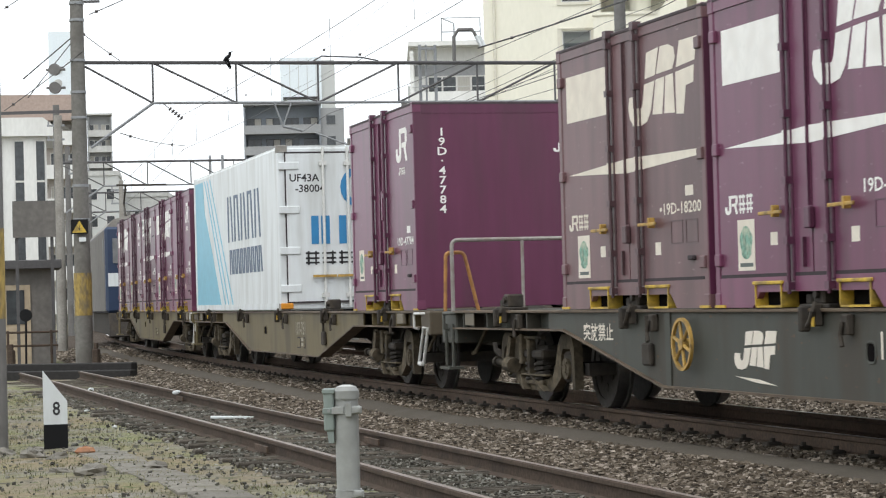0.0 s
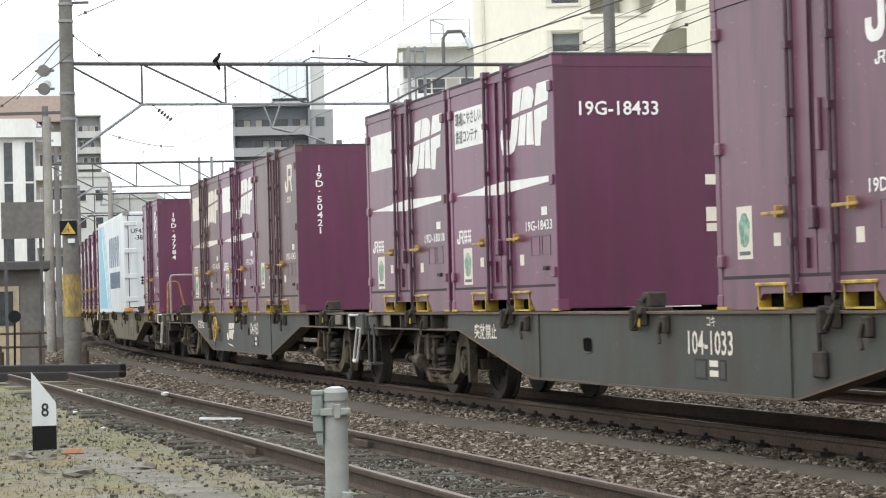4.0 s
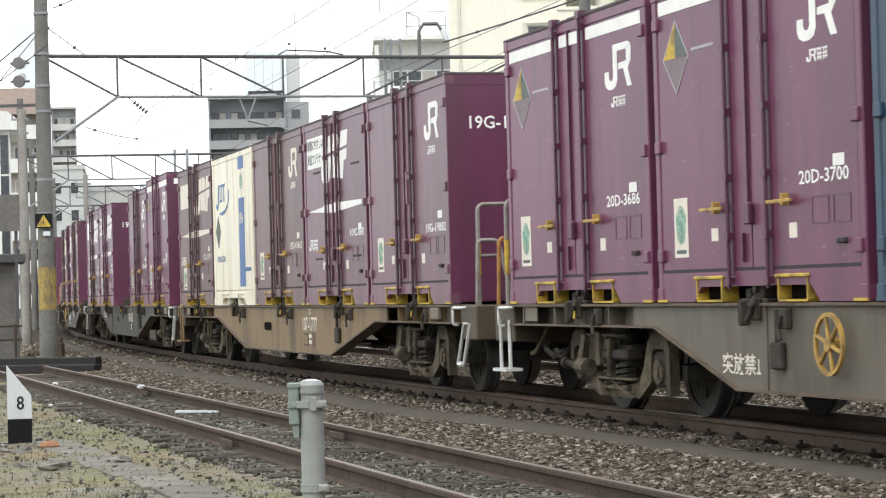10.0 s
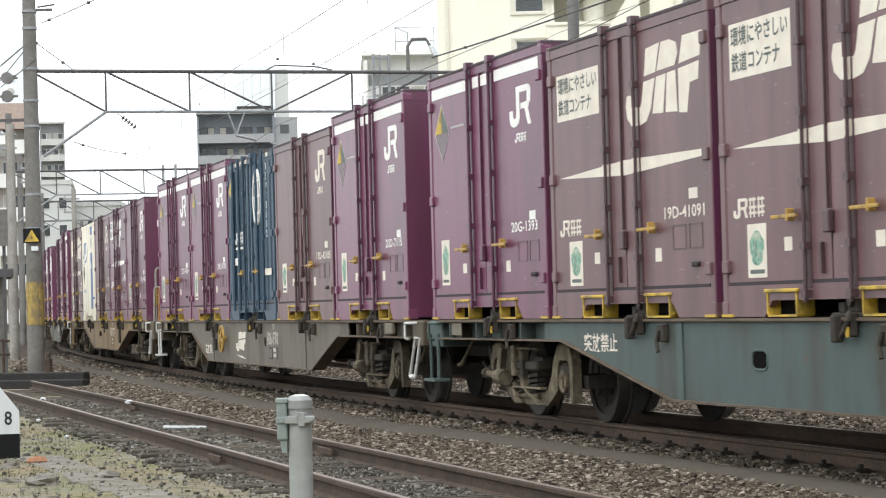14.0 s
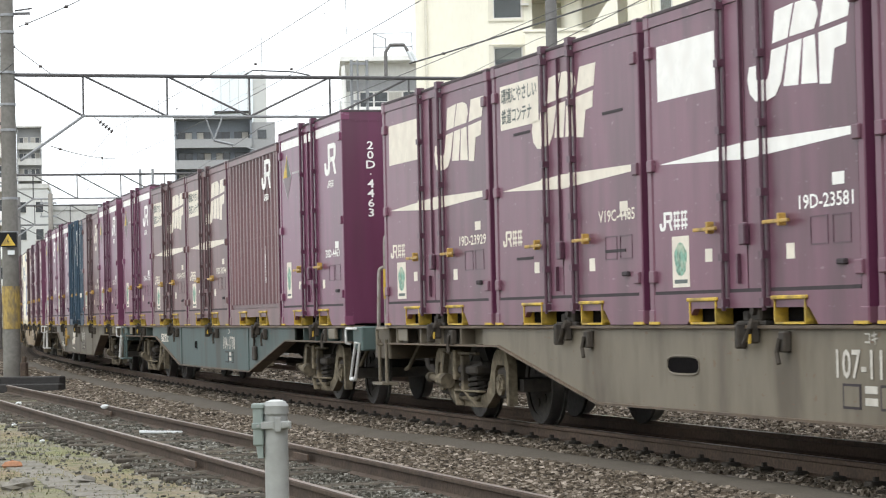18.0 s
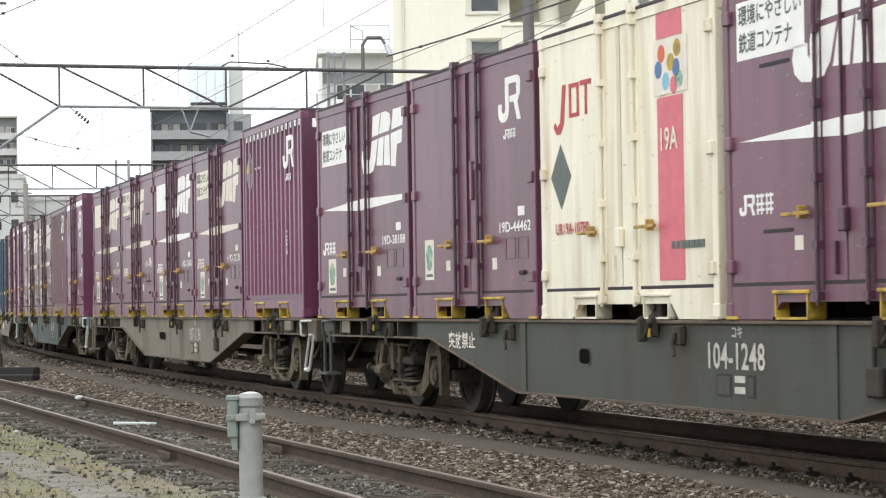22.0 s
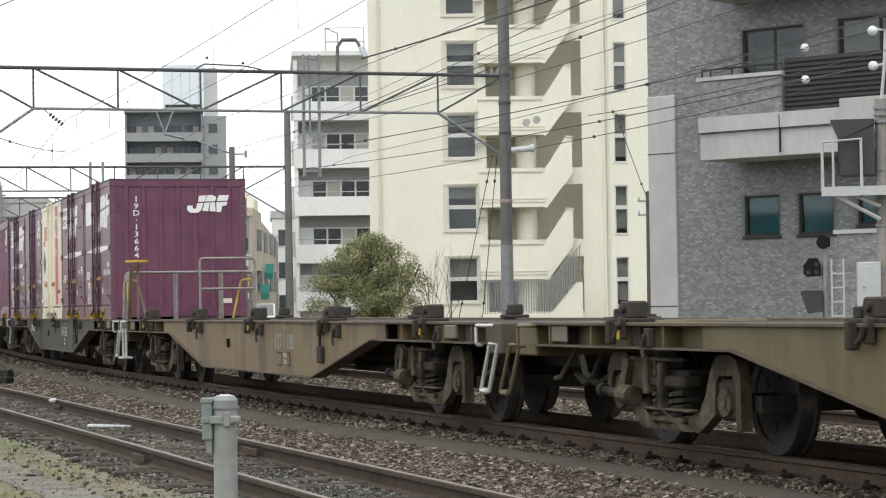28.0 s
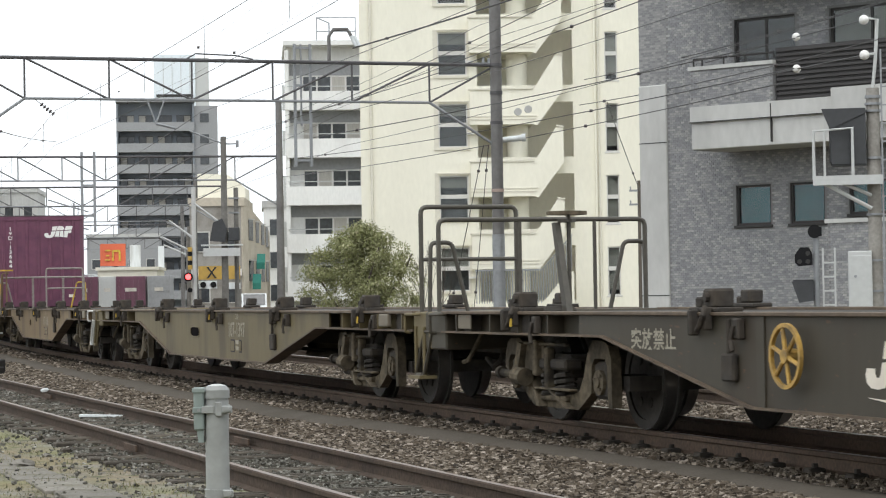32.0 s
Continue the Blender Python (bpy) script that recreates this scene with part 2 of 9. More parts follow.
M["concrete"] = mat("weathered_concrete", (0.30, 0.285, 0.26), 0.9, 0, 18, 0.15, 0.2, (0.14, 0.125, 0.11), 0.55, 1.4, spec=0.3)
M["trough"] = mat("dirt_filmed_concrete_lid", (0.155, 0.132, 0.112), 0.95, 0, 20, 0.22, 0.2, (0.09, 0.075, 0.06), 0.6, 2.5, spread=0.15, spec=0.2)
M["dirt"] = mat("packed_brown_dirt", (0.086, 0.074, 0.060), 0.95, 0, 45, 0.16, 0.25, (0.055, 0.048, 0.036), 0.45, 1.6, bump_dist=0.012, spec=0.15)
M["slab"] = mat("worn_grey_slab", (0.185, 0.172, 0.148), 0.92, 0, 26, 0.25, 0.3, (0.10, 0.095, 0.06), 0.7, 3.0, spread=0.12, spec=0.2)
M["blackbed"] = mat("near_black_ballast", (0.032, 0.028, 0.025), 0.95, 0, 20, 0.5, 0.9, (0.055, 0.045, 0.038), 0.4, 2.5, bump_dist=0.04, spec=0.15)
M["hooprust"] = mat("orange_painted_hoop", (0.36, 0.17, 0.045), 0.6, 0, 20, 0.2, 0.05, RUST, 0.6, 6)
M["worn_yellow"] = mat("flaking_yellow_band", (0.33, 0.235, 0.07), 0.75, 0, 20, 0.3, 0.1, (0.12, 0.105, 0.09), 0.95, 7, (1, 1, 0.4))
M["dullhead"] = mat("dull_worn_rail_head", (0.20, 0.165, 0.14), 0.55, 0.2, 40, 0.15, 0.05, RUST, 0.4, 5)
M["steelpost"] = mat("galvanised_post_steel", (0.325, 0.335, 0.325), 0.55, 0.2, 14, 0.10, 0.08, (0.20, 0.205, 0.195), 0.55, 5)
M["mast"] = mat("grey_painted_mast_steel", (0.16, 0.155, 0.15), 0.6, 0.1, 10, 0.12, 0.06, (0.09, 0.08, 0.075), 0.5, 1.2)
M["polecon"] = mat("spun_concrete_pole", (0.165, 0.158, 0.145), 0.9, 0, 12, 0.15, 0.1, (0.10, 0.092, 0.08), 0.6, 1.6)
M["beam"] = mat("dark_gantry_steel", (0.085, 0.082, 0.085), 0.6, 0.1, 10, 0.15, 0.05)
M["beamgrey"] = mat("pale_gantry_steel", (0.27, 0.28, 0.29), 0.6, 0.2, 10, 0.12, 0.05)
M["wire"] = mat("dark_overhead_wire", (0.06, 0.058, 0.058), 0.5, 0.3, 10, 0.1, 0)
M["porcelain"] = mat("white_porcelain_insulator", (0.75, 0.74, 0.71), 0.3, 0, 10, 0.05, 0)
M["insul"] = mat("brown_insulator", (0.05, 0.04, 0.04), 0.35, 0, 10, 0.1, 0)
M["creamwall"] = mat("cream_rendered_wall", (0.80, 0.775, 0.665), 0.9, 0, 8, 0.03, 0.08, (0.66, 0.63, 0.53), 0.3, 0.45, (1, 1, 0.35), spec=0.2)
M["creamtrim"] = mat("cream_window_surround", (0.66, 0.63, 0.54), 0.85, 0, 8, 0.05, 0.05, spec=0.2)
M["whitewall"] = mat("white_painted_wall", (0.74, 0.74, 0.72), 0.9, 0, 8, 0.05, 0.06, (0.5, 0.49, 0.47), 0.35, 0.6, (1, 1, 0.35), spec=0.2)
M["greywall"] = mat("grey_apartment_wall", (0.30, 0.305, 0.31), 0.9, 0, 6, 0.08, 0.05, spec=0.2)
# Slate grey with the haze of distance mixed into it, lighter and bluer.
M["darkwall"] = mat("hazed_slate_apartment_wall", (0.20, 0.22, 0.245), 0.8, 0, 6, 0.1, 0.05, spec=0.3)
# Tan tile washed out in the colour itself to show haze.
M["tanwall"] = mat("hazed_tan_tiled_wall", (0.44, 0.40, 0.365), 0.9, 0, 6, 0.08, 0.05, spec=0.2)
M["beigewall"] = mat("beige_mortar_wall", (0.50, 0.45, 0.37), 0.9, 0, 6, 0.08, 0.05, (0.3, 0.26, 0.2), 0.4, 0.6, spec=0.2)
M["brownwall"] = mat("rusty_brown_cladding", (0.40, 0.315, 0.275), 0.85, 0, 6, 0.1, 0.05, spec=0.2)
M["rawconc"] = mat("board_marked_concrete", (0.50, 0.50, 0.485), 0.85, 0, 6, 0.07, 0.06, (0.33, 0.33, 0.32), 0.45, 0.7, (1, 1, 0.4), spec=0.3)
M["tilebed"] = mat("grey_tile_mortar", (0.19, 0.19, 0.19), 0.9, 0, 6, 0.1, 0.05)
M["tiles"] = stone_mat("grey_wall_tiles", [(0.0, (0.205, 0.208, 0.218)), (0.5, (0.265, 0.267, 0.275)), (0.85, (0.32, 0.317, 0.312)), (1.0, (0.37, 0.364, 0.355))], 0.45, 60)
M["frame_dark"] = mat("dark_bronze_window_frame", (0.035, 0.033, 0.032), 0.5, 0.2, 10, 0.1, 0)
M["frame_alu"] = mat("off_white_window_frame", (0.62, 0.61, 0.58), 0.5, 0.0, 10, 0.08, 0)
M["louvre"] = mat("dark_louvre_panel", (0.045, 0.042, 0.042), 0.6, 0.1, 10, 0.1, 0)
M["curtain"] = mat("pale_net_curtain", (0.42, 0.40, 0.36), 0.95, 0, 3, 0.2, 0, stretch=(30, 30, 0.5))
M["teal_blind"] = mat("teal_window_blind", (0.035, 0.25, 0.28), 0.7, 0, 4, 0.1, 0)
M["room"] = mat("dim_room_interior", (0.17, 0.175, 0.18), 0.9, 0, 4, 0.2, 0)
M["leaf"] = stone_mat("evergreen_shrub_leaves", [(0.0, (0.15, 0.155, 0.075)), (0.45, (0.25, 0.265, 0.11)), (0.8, (0.33, 0.335, 0.17)), (1.0, (0.42, 0.39, 0.26))], 0.6, 6)
M["twig"] = mat("grey_brown_bark", (0.10, 0.085, 0.07), 0.9, 0, 20, 0.2, 0.2)
M["grass"] = stone_mat("yellow_green_grass_blades", [(0.0, (0.085, 0.090, 0.045)), (0.5, (0.150, 0.148, 0.075)), (0.8, (0.22, 0.195, 0.115)), (1.0, (0.30, 0.25, 0.16))], 0.8, 5)
M["brick_orange"] = mat("weathered_orange_brick", (0.36, 0.17, 0.09), 0.9, 0, 20, 0.2, 0.3, (0.2, 0.13, 0.09), 0.5, 6)
M["rock"] = mat("grey_rubble_stone", (0.20, 0.188, 0.165), 0.95, 0, 12, 0.3, 0.6, (0.10, 0.09, 0.065), 0.6, 6, spec=0.15)
M["hutwall"] = mat("grey_hut_boards", (0.155, 0.145, 0.135), 0.85, 0, 8, 0.15, 0.05, (0.09, 0.085, 0.08), 0.5, 1.5)
M["timberdoor"] = mat("pale_timber_door", (0.42, 0.34, 0.24), 0.7, 0, 8, 0.1, 0.05)
M["tarblack"] = mat("tarred_black_timber", (0.018, 0.016, 0.015), 0.8, 0, 12, 0.3, 0.2)
M["signblack"] = mat("black_signal_enamel", (0.008, 0.008, 0.009), 0.6, 0, 10, 0.1, 0, spec=0.2)
M["cabinet"] = mat("pale_grey_cabinet", (0.50, 0.51, 0.50), 0.6, 0.1, 10, 0.05, 0.03)
M["darkbox"] = mat("charcoal_transformer_paint", (0.045, 0.047, 0.05), 0.6, 0.1, 10, 0.1, 0.03)
M["orange"] = mat("orange_sign_face", (0.62, 0.13, 0.06), 0.6, 0, 10, 0.08, 0)
M["board"] = mat("dull_yellow_board_paint", (0.50, 0.32, 0.07), 0.6, 0, 8, 0.08, 0, (0.25, 0.17, 0.06), 0.35, 3)
M["amber"] = mat("amber_lamp_lens", (0.60, 0.25, 0.03), 0.3, 0, 10, 0.1, 0)
M["tealcloth"] = mat("green_awning_cloth", (0.03, 0.19, 0.15), 0.8, 0, 10, 0.1, 0)
M["ledred"] = glow("lit_red_lamp", (1.0, 0.05, 0.05), 6.0)
# Distance haze is painted in: the tower colour is bleached and bluish.
M["haze"] = mat("hazed_distant_glass", (0.72, 0.78, 0.82), 0.4, 0, 3, 0.05, 0)
M["locoblue"] = mat("locomotive_blue_paint", (0.022, 0.040, 0.085), 0.4, 0, 6, 0.08, 0.02)


def glass(name, tint, rough=0.06):
    m = bpy.data.materials.new(name)
    m.use_nodes = True
    b = m.node_tree.nodes["Principled BSDF"]
    b.inputs["Base Color"].default_value = (*tint, 1)
    b.inputs["Roughness"].default_value = rough
    b.inputs["Transmission Weight"].default_value = 1.0
    b.inputs["IOR"].default_value = 1.45
    return m


M["glass"] = glass("window_glass", (0.60, 0.64, 0.64))


def soil_mat():
    """Trodden yard earth with patches of moss, dry grass and cinders."""
    m = bpy.data.materials.new("mossy_yard_earth")
    m.use_nodes = True
    n, l = m.node_tree.nodes, m.node_tree.links
    b = n["Principled BSDF"]
    b.inputs["Roughness"].default_value, b.inputs["Specular IOR Level"].default_value = 0.95, 0.15
    tc = n.new("ShaderNodeTexCoord")
    out = None
    layers = (((0.195, 0.178, 0.142), 0, 0, 0), ((0.195, 0.200, 0.098), 1.1, 0.42, 0.64), ((0.235, 0.182, 0.115), 0.6, 0.46, 0.70),
              ((0.225, 0.215, 0.182), 1.9, 0.52, 0.70), ((0.080, 0.070, 0.055), 4.2, 0.56, 0.72), ((0.095, 0.110, 0.042), 6.5, 0.58, 0.70))
    for i, (col, sc, a, c) in enumerate(layers):
        f = n.new("ShaderNodeTexNoise")
        f.inputs["Scale"].default_value, f.inputs["Detail"].default_value = 30 + 7 * i, 8
        l.new(tc.outputs["Object"], f.inputs["Vector"])
        r = n.new("ShaderNodeValToRGB")
        r.color_ramp.elements[0].position, r.color_ramp.elements[1].position = 0.3, 0.72
        r.color_ramp.elements[0].color = (*[k * 0.55 for k in col], 1)
        r.color_ramp.elements[1].color = (*[k * 1.4 for k in col], 1)
        l.new(f.outputs["Fac"], r.inputs["Fac"])
        if out is None:
            out = r.outputs["Color"]
            continue
        w = n.new("ShaderNodeTexNoise")
        w.inputs["Scale"].default_value, w.inputs["Detail"].default_value = sc, 7
        mp = n.new("ShaderNodeMapping")
        mp.inputs["Location"].default_value = (3.7 * i, 1.3 * i, 0.6 * i)
        l.new(tc.outputs["Object"], mp.inputs["Vector"])
        l.new(mp.outputs[0], w.inputs["Vector"])
        k = n.new("ShaderNodeValToRGB")
        k.color_ramp.elements[0].position, k.color_ramp.elements[1].position = a, c
        l.new(w.outputs["Fac"], k.inputs["Fac"])
        mx = n.new("ShaderNodeMixRGB")
        l.new(k.outputs["Color"], mx.inputs[0])
        l.new(out, mx.inputs[1])
        l.new(r.outputs["Color"], mx.inputs[2])
        out = mx.outputs["Color"]
    l.new(out, b.inputs["Base Color"])
    h = n.new("ShaderNodeTexNoise")
    h.inputs["Scale"].default_value, h.inputs["Detail"].default_value = 25, 8
    l.new(tc.outputs["Object"], h.inputs["Vector"])
    bp = n.new("ShaderNodeBump")
    bp.inputs["Strength"].default_value, bp.inputs["Distance"].default_value = 0.8, 0.03
    l.new(h.outputs["Fac"], bp.inputs["Height"])
    l.new(bp.outputs[0], b.inputs["Normal"])
    return m


M["soil"] = soil_mat()

M["sign_dull"] = mat("dull_grey_sign_ink", (0.19, 0.15, 0.165), 0.6, 0, 20, 0.1, 0)
M["tag_grey"] = mat("pale_grey_marking", (0.42, 0.40, 0.40), 0.6, 0, 20, 0.1, 0)
M["white_faded"] = mat("faded_white_lettering", (0.56, 0.53, 0.47), 0.7, 0, 12, 0.12, 0, (0.25, 0.22, 0.18), 0.45, 6)
M["slate_ink"] = mat("slate_blue_lettering", (0.09, 0.13, 0.20), 0.5, 0, 20, 0.1, 0)

# ---- mesh building ----
class MB:
    """Gathers vertices and faces of one mesh."""

    def __init__(self):
        self.v, self.f = [], []

    def add(self, vs, fs):
        k = len(self.v)
        self.v += [tuple(p) for p in vs]
        self.f += [tuple(i + k for i in q) for q in fs]
        return self

    def box(self, x0, x1, y0, y1, z0, z1, c=0.0):
        """A box; c chamfers its edges."""
        if c <= 0:
            vs = [(x, y, z) for z in (z0, z1) for y in (y0, y1) for x in (x0, x1)]
            return self.add(vs, [(0, 2, 3, 1), (4, 5, 7, 6), (0, 1, 5, 4), (2, 6, 7, 3), (0, 4, 6, 2), (1, 3, 7, 5)])
        bm = bmesh.new()
        bmesh.ops.create_cube(bm, size=1)
        for p in bm.verts:
            p.co = Vector(((x0 + x1) / 2 + p.co.x * (x1 - x0), (y0 + y1) / 2 + p.co.y * (y1 - y0), (z0 + z1) / 2 + p.co.z * (z1 - z0)))
        bmesh.ops.bevel(bm, geom=bm.edges[:], offset=c, segments=1, affect="EDGES")
        bm.verts.index_update()
        self.add([p.co[:] for p in bm.verts], [[p.index for p in q.verts] for q in bm.faces])
        bm.free()
        return self

    def cyl(self, p0, p1, r, n=8, r2=None):
        p0, p1 = Vector(p0), Vector(p1)
        d = (p1 - p0).normalized()
        a = d.orthogonal().normalized()
        b = d.cross(a)
        r2 = r if r2 is None else r2
        ring = [a * math.cos(2 * math.pi * i / n) + b * math.sin(2 * math.pi * i / n) for i in range(n)]
        vs = [p0 + q * r for q in ring] + [p1 + q * r2 for q in ring]
        fs = [(i, (i + 1) % n, n + (i + 1) % n, n + i) for i in range(n)]
        return self.add(vs, fs + [tuple(reversed(range(n))), tuple(range(n, 2 * n))])

    def tube(self, pts, r, n=8):
        """A bent round bar through the points."""
        pts = [Vector(p) for p in pts]
        k0 = len(self.v)
        a = None
        for i, p in enumerate(pts):
            d = (pts[min(i + 1, len(pts) - 1)] - pts[max(i - 1, 0)]).normalized()
            a = d.orthogonal().normalized() if a is None else (a - d * a.dot(d)).normalized()
            b = d.cross(a)
            self.v += [tuple(p + (a * math.cos(2 * math.pi * j / n) + b * math.sin(2 * math.pi * j / n)) * r) for j in range(n)]
        for i in range(len(pts) - 1):
            for j in range(n):
                q = k0 + i * n
                self.f.append((q + j, q + (j + 1) % n, q + n + (j + 1) % n, q + n + j))
        self.f.append(tuple(reversed(range(k0, k0 + n))))
        self.f.append(tuple(range(len(self.v) - n, len(self.v))))
        return self

    def prism(self, poly, axis, c0, c1):
        """A polygon in the two other axes, drawn out along axis from c0 to c1."""
        n = len(poly)

        def put(a, b, c):
            return {"x": (c, a, b), "y": (a, c, b), "z": (a, b, c)}[axis]
        vs = [put(a, b, c0) for a, b in poly] + [put(a, b, c1) for a, b in poly]
        return self.add(vs, [tuple(range(n)), tuple(reversed(range(n, 2 * n)))] + [(i, i + n, (i + 1) % n + n, (i + 1) % n) for i in range(n)])

    def ring(self, c, axis, r0, r1, w, n=20):
        """A flat wheel rim: inner and outer radius, width along axis ('x' or 'y')."""
        vs, fs = [], []
        for i in range(n):
            t = 2 * math.pi * i / n
            for r in (r0, r1):
                for h in (-w / 2, w / 2):
                    p = (h, r * math.cos(t), r * math.sin(t)) if axis == "x" else (r * math.cos(t), h, r * math.sin(t)) if axis == "y" else (r * math.cos(t), r * math.sin(t), h)
                    vs.append((c[0] + p[0], c[1] + p[1], c[2] + p[2]))
        for i in range(n):
            a, b = 4 * i, 4 * ((i + 1) % n)
            fs += [(a, a + 1, b + 1, b), (a + 3, a + 2, b + 2, b + 3), (a + 1, a + 3, b + 3, b + 1), (a + 2, a, b, b + 2)]
        return self.add(vs, fs)

    def mesh(self, name, material, smooth=False):
        me = bpy.data.meshes.new(name)
        me.from_pydata(self.v, [], self.f)
        bm = bmesh.new()
        bm.from_mesh(me)
        bmesh.ops.recalc_face_normals(bm, faces=bm.faces[:])
        bm.to_mesh(me)
        bm.free()
        me.materials.append(material)
        if smooth:
            me.polygons.foreach_set("use_smooth", [True] * len(me.polygons))
            me.set_sharp_from_angle(angle=radians(40))
        return me


def fast_mesh(name, vs, fs, material):
    """A large mesh of many small pieces, from arrays."""
    me = bpy.data.meshes.new(name)
    me.from_pydata(vs.tolist(), [], fs.tolist())
    me.materials.append(material)
    return me


CACHE = {}
FINE_PRINT = {"name_mark", "end_name_mark", "side_note", "code_mark", "small_writing", "stencil_box", "top_band", "roof_stripe"}


def part(name, mb, material, parent=None, label="", smooth=False, key=None, at=None):
    """Links one mesh object, under a thing or a part where one is given. Parts with the same key share their mesh."""
    if key is not None and key in CACHE:
        me = CACHE[key]
    else:
        mb = mb() if callable(mb) else mb
        me = mb.mesh(name, material, smooth)
        if key is not None:
            CACHE[key] = me
    ob = new(name, me)
    if parent is not None:
        ob.parent = parent
    if at is not None:
        ob.matrix_basis = at
    return tagged(ob, label, kind="stuff" if name in FINE_PRINT else "")


def thing(name, label, category, group="", kind="", at=None):
    ob = new(name)
    ob.empty_display_size = 0.2
    if at is not None:
        ob.matrix_basis = at
    return tagged(ob, label, category, group, kind)


TEXTS = {}


def words(name, text, size, material, parent, place, label="", squeeze=1.0, line=1.0, align="LEFT"):
    """Painted writing in the built-in font. place: the pose of its lower left corner; text runs along its x, up its y."""
    k = (text, material.name, line, align)
    if k not in TEXTS:
        cu = bpy.data.curves.new("writing", "FONT")
        cu.body, cu.size, cu.resolution_u, cu.space_line = text, 1.0, 2, line
        cu.offset, cu.align_x = 0.016, align
        tmp = bpy.data.objects.new("writing", cu)
        me = bpy.data.meshes.new_from_object(tmp)
        bpy.data.objects.remove(tmp)
        me.materials.clear()
        me.materials.append(material)
        TEXTS[k] = me
    ob = new(name, TEXTS[k])
    ob.parent = parent
    ob.matrix_basis = place @ Matrix.Diagonal((size * squeeze, size, size, 1))
    return tagged(ob, label)


def near_face(x, y, z):
    """The pose of writing on a side that faces +y, from its lower left corner at (x, y, z)."""
    return Matrix(((-1, 0, 0, x), (0, 0, 1, y), (0, 1, 0, z), (0, 0, 0, 1)))


def rear_face(x, y, z):
    """The same on an end that faces -x."""
    return Matrix(((0, 0, -1, x), (-1, 0, 0, y), (0, 1, 0, z), (0, 0, 0, 1)))

# ---- ground, tracks ----
HEAD0, BEND, FACE0 = 0.30082, -0.0014776, (1.6175, 18.8448)   # heading, curvature and start of the running line


def line_xy(s, n):
    """Arrays of places along the line: s along it, n to the camera's side of its middle."""
    th = HEAD0 + BEND * s
    x = FACE0[0] + (np.cos(th) - math.cos(HEAD0)) / BEND + (1.225 - n) * np.cos(th)
    y = FACE0[1] + (np.sin(th) - math.sin(HEAD0)) / BEND + (1.225 - n) * np.sin(th)
    return x, y


def line_sn(x, y):
    """The inverse, for places near the line."""
    r = 1 / BEND
    cx, cy = FACE0[0] - math.cos(HEAD0) * r, FACE0[1] - math.sin(HEAD0) * r
    dx, dy = cx - x, cy - y
    d = np.hypot(dx, dy)
    th = np.arctan2(dy, dx)
    return (th - HEAD0) / BEND, 1.225 + r + d


SIDE0, SIDED = np.array((-1.072, 17.53)), np.array((-0.2935, 0.9560))   # near rail of the siding: a point and its way
YARD = -0.29


def smooth_noise(x, y, seed):
    r = np.random.RandomState(seed)
    out = np.zeros_like(x)
    for k in (0.35, 0.8, 1.7, 3.5, 7.0):
        for _ in range(3):
            a, p = r.uniform(0, 2 * math.pi, 2)
            out += np.sin((x * math.cos(a) + y * math.sin(a)) * k * 2 + p) / (k + 0.5)
    return out / 6


def grid_mesh(name, xs, ys, zf, material):
    gx, gy = np.meshgrid(xs, ys)
    gz = zf(gx, gy)
    vs = np.stack([gx.ravel(), gy.ravel(), gz.ravel()], 1)
    w, h = len(xs), len(ys)
    i = (np.arange(h - 1)[:, None] * w + np.arange(w - 1)[None]).ravel()
    me = fast_mesh(name, vs, np.stack([i, i + 1, i + w + 1, i + w], 1), material)
    me.polygons.foreach_set("use_smooth", [True] * len(me.polygons))
    return new(name, me)


def yard_height(x, y):
    near = np.clip((70 - np.hypot(x, y)) / 30, 0, 1)
    s, n = line_sn(x, y)
    bed = np.clip((n - 2.2) / 0.8, 0, 1) + np.clip((-9.0 - n) / 1.0, 0, 1)
    bed = np.where((s > -40) & (s < 500), bed, 1)
    return YARD - 0.12 * (1 - np.clip(bed, 0, 1)) + near * bed * 0.05 * smooth_noise(x, y, 3)


ground = grid_mesh("ground", np.concatenate([[-3000, -900, -300, -120, -60, -35], np.arange(-22, 14, 0.16), [20, 35, 60, 120, 300, 900, 3000]]),
                   np.concatenate([[-400, -100, -30, 0, 8], np.arange(12, 50, 0.16), np.arange(50, 75, 0.8), [80, 100, 150, 300, 700, 1500, 4000]]), yard_height, M["soil"])
tagged(ground, "trodden yard earth with moss, dry grass and cinders", "ground", kind="structure")

# ballast bed of the running lines
ss = np.concatenate([np.arange(-40, 60, 0.5), np.arange(60, 420, 6.0)])
prof = [(3.1, -0.44), (2.9, -0.30), (1.9, -0.27), (1.45, -0.23), (1.05, -0.215), (0.85, -0.17), (0.0, -0.19), (-0.85, -0.17), (-1.6, -0.22), (-2.2, -0.27), (-2.9, -0.19), (-3.8, -0.18), (-4.8, -0.18), (-6.4, -0.24), (-9.2, -0.24), (-10.5, -0.46)]
rows_ = []
for n_, z_ in prof:
    x_, y_ = line_xy(ss, n_)
    rows_.append(np.stack([x_, y_, np.full_like(x_, z_) + 0.02 * smooth_noise(x_, y_, 5)], 1))
vs = np.concatenate(rows_)
k_ = len(ss)
i_ = (np.arange(len(prof) - 1)[:, None] * k_ + np.arange(k_ - 1)[None]).ravel()
bed = new("ballast_bed", fast_mesh("ballast_bed", vs, np.stack([i_, i_ + 1, i_ + k_ + 1, i_ + k_], 1), M["bed"]))
tagged(bed, "brown ballast bed under the running lines", "track bed", kind="structure")


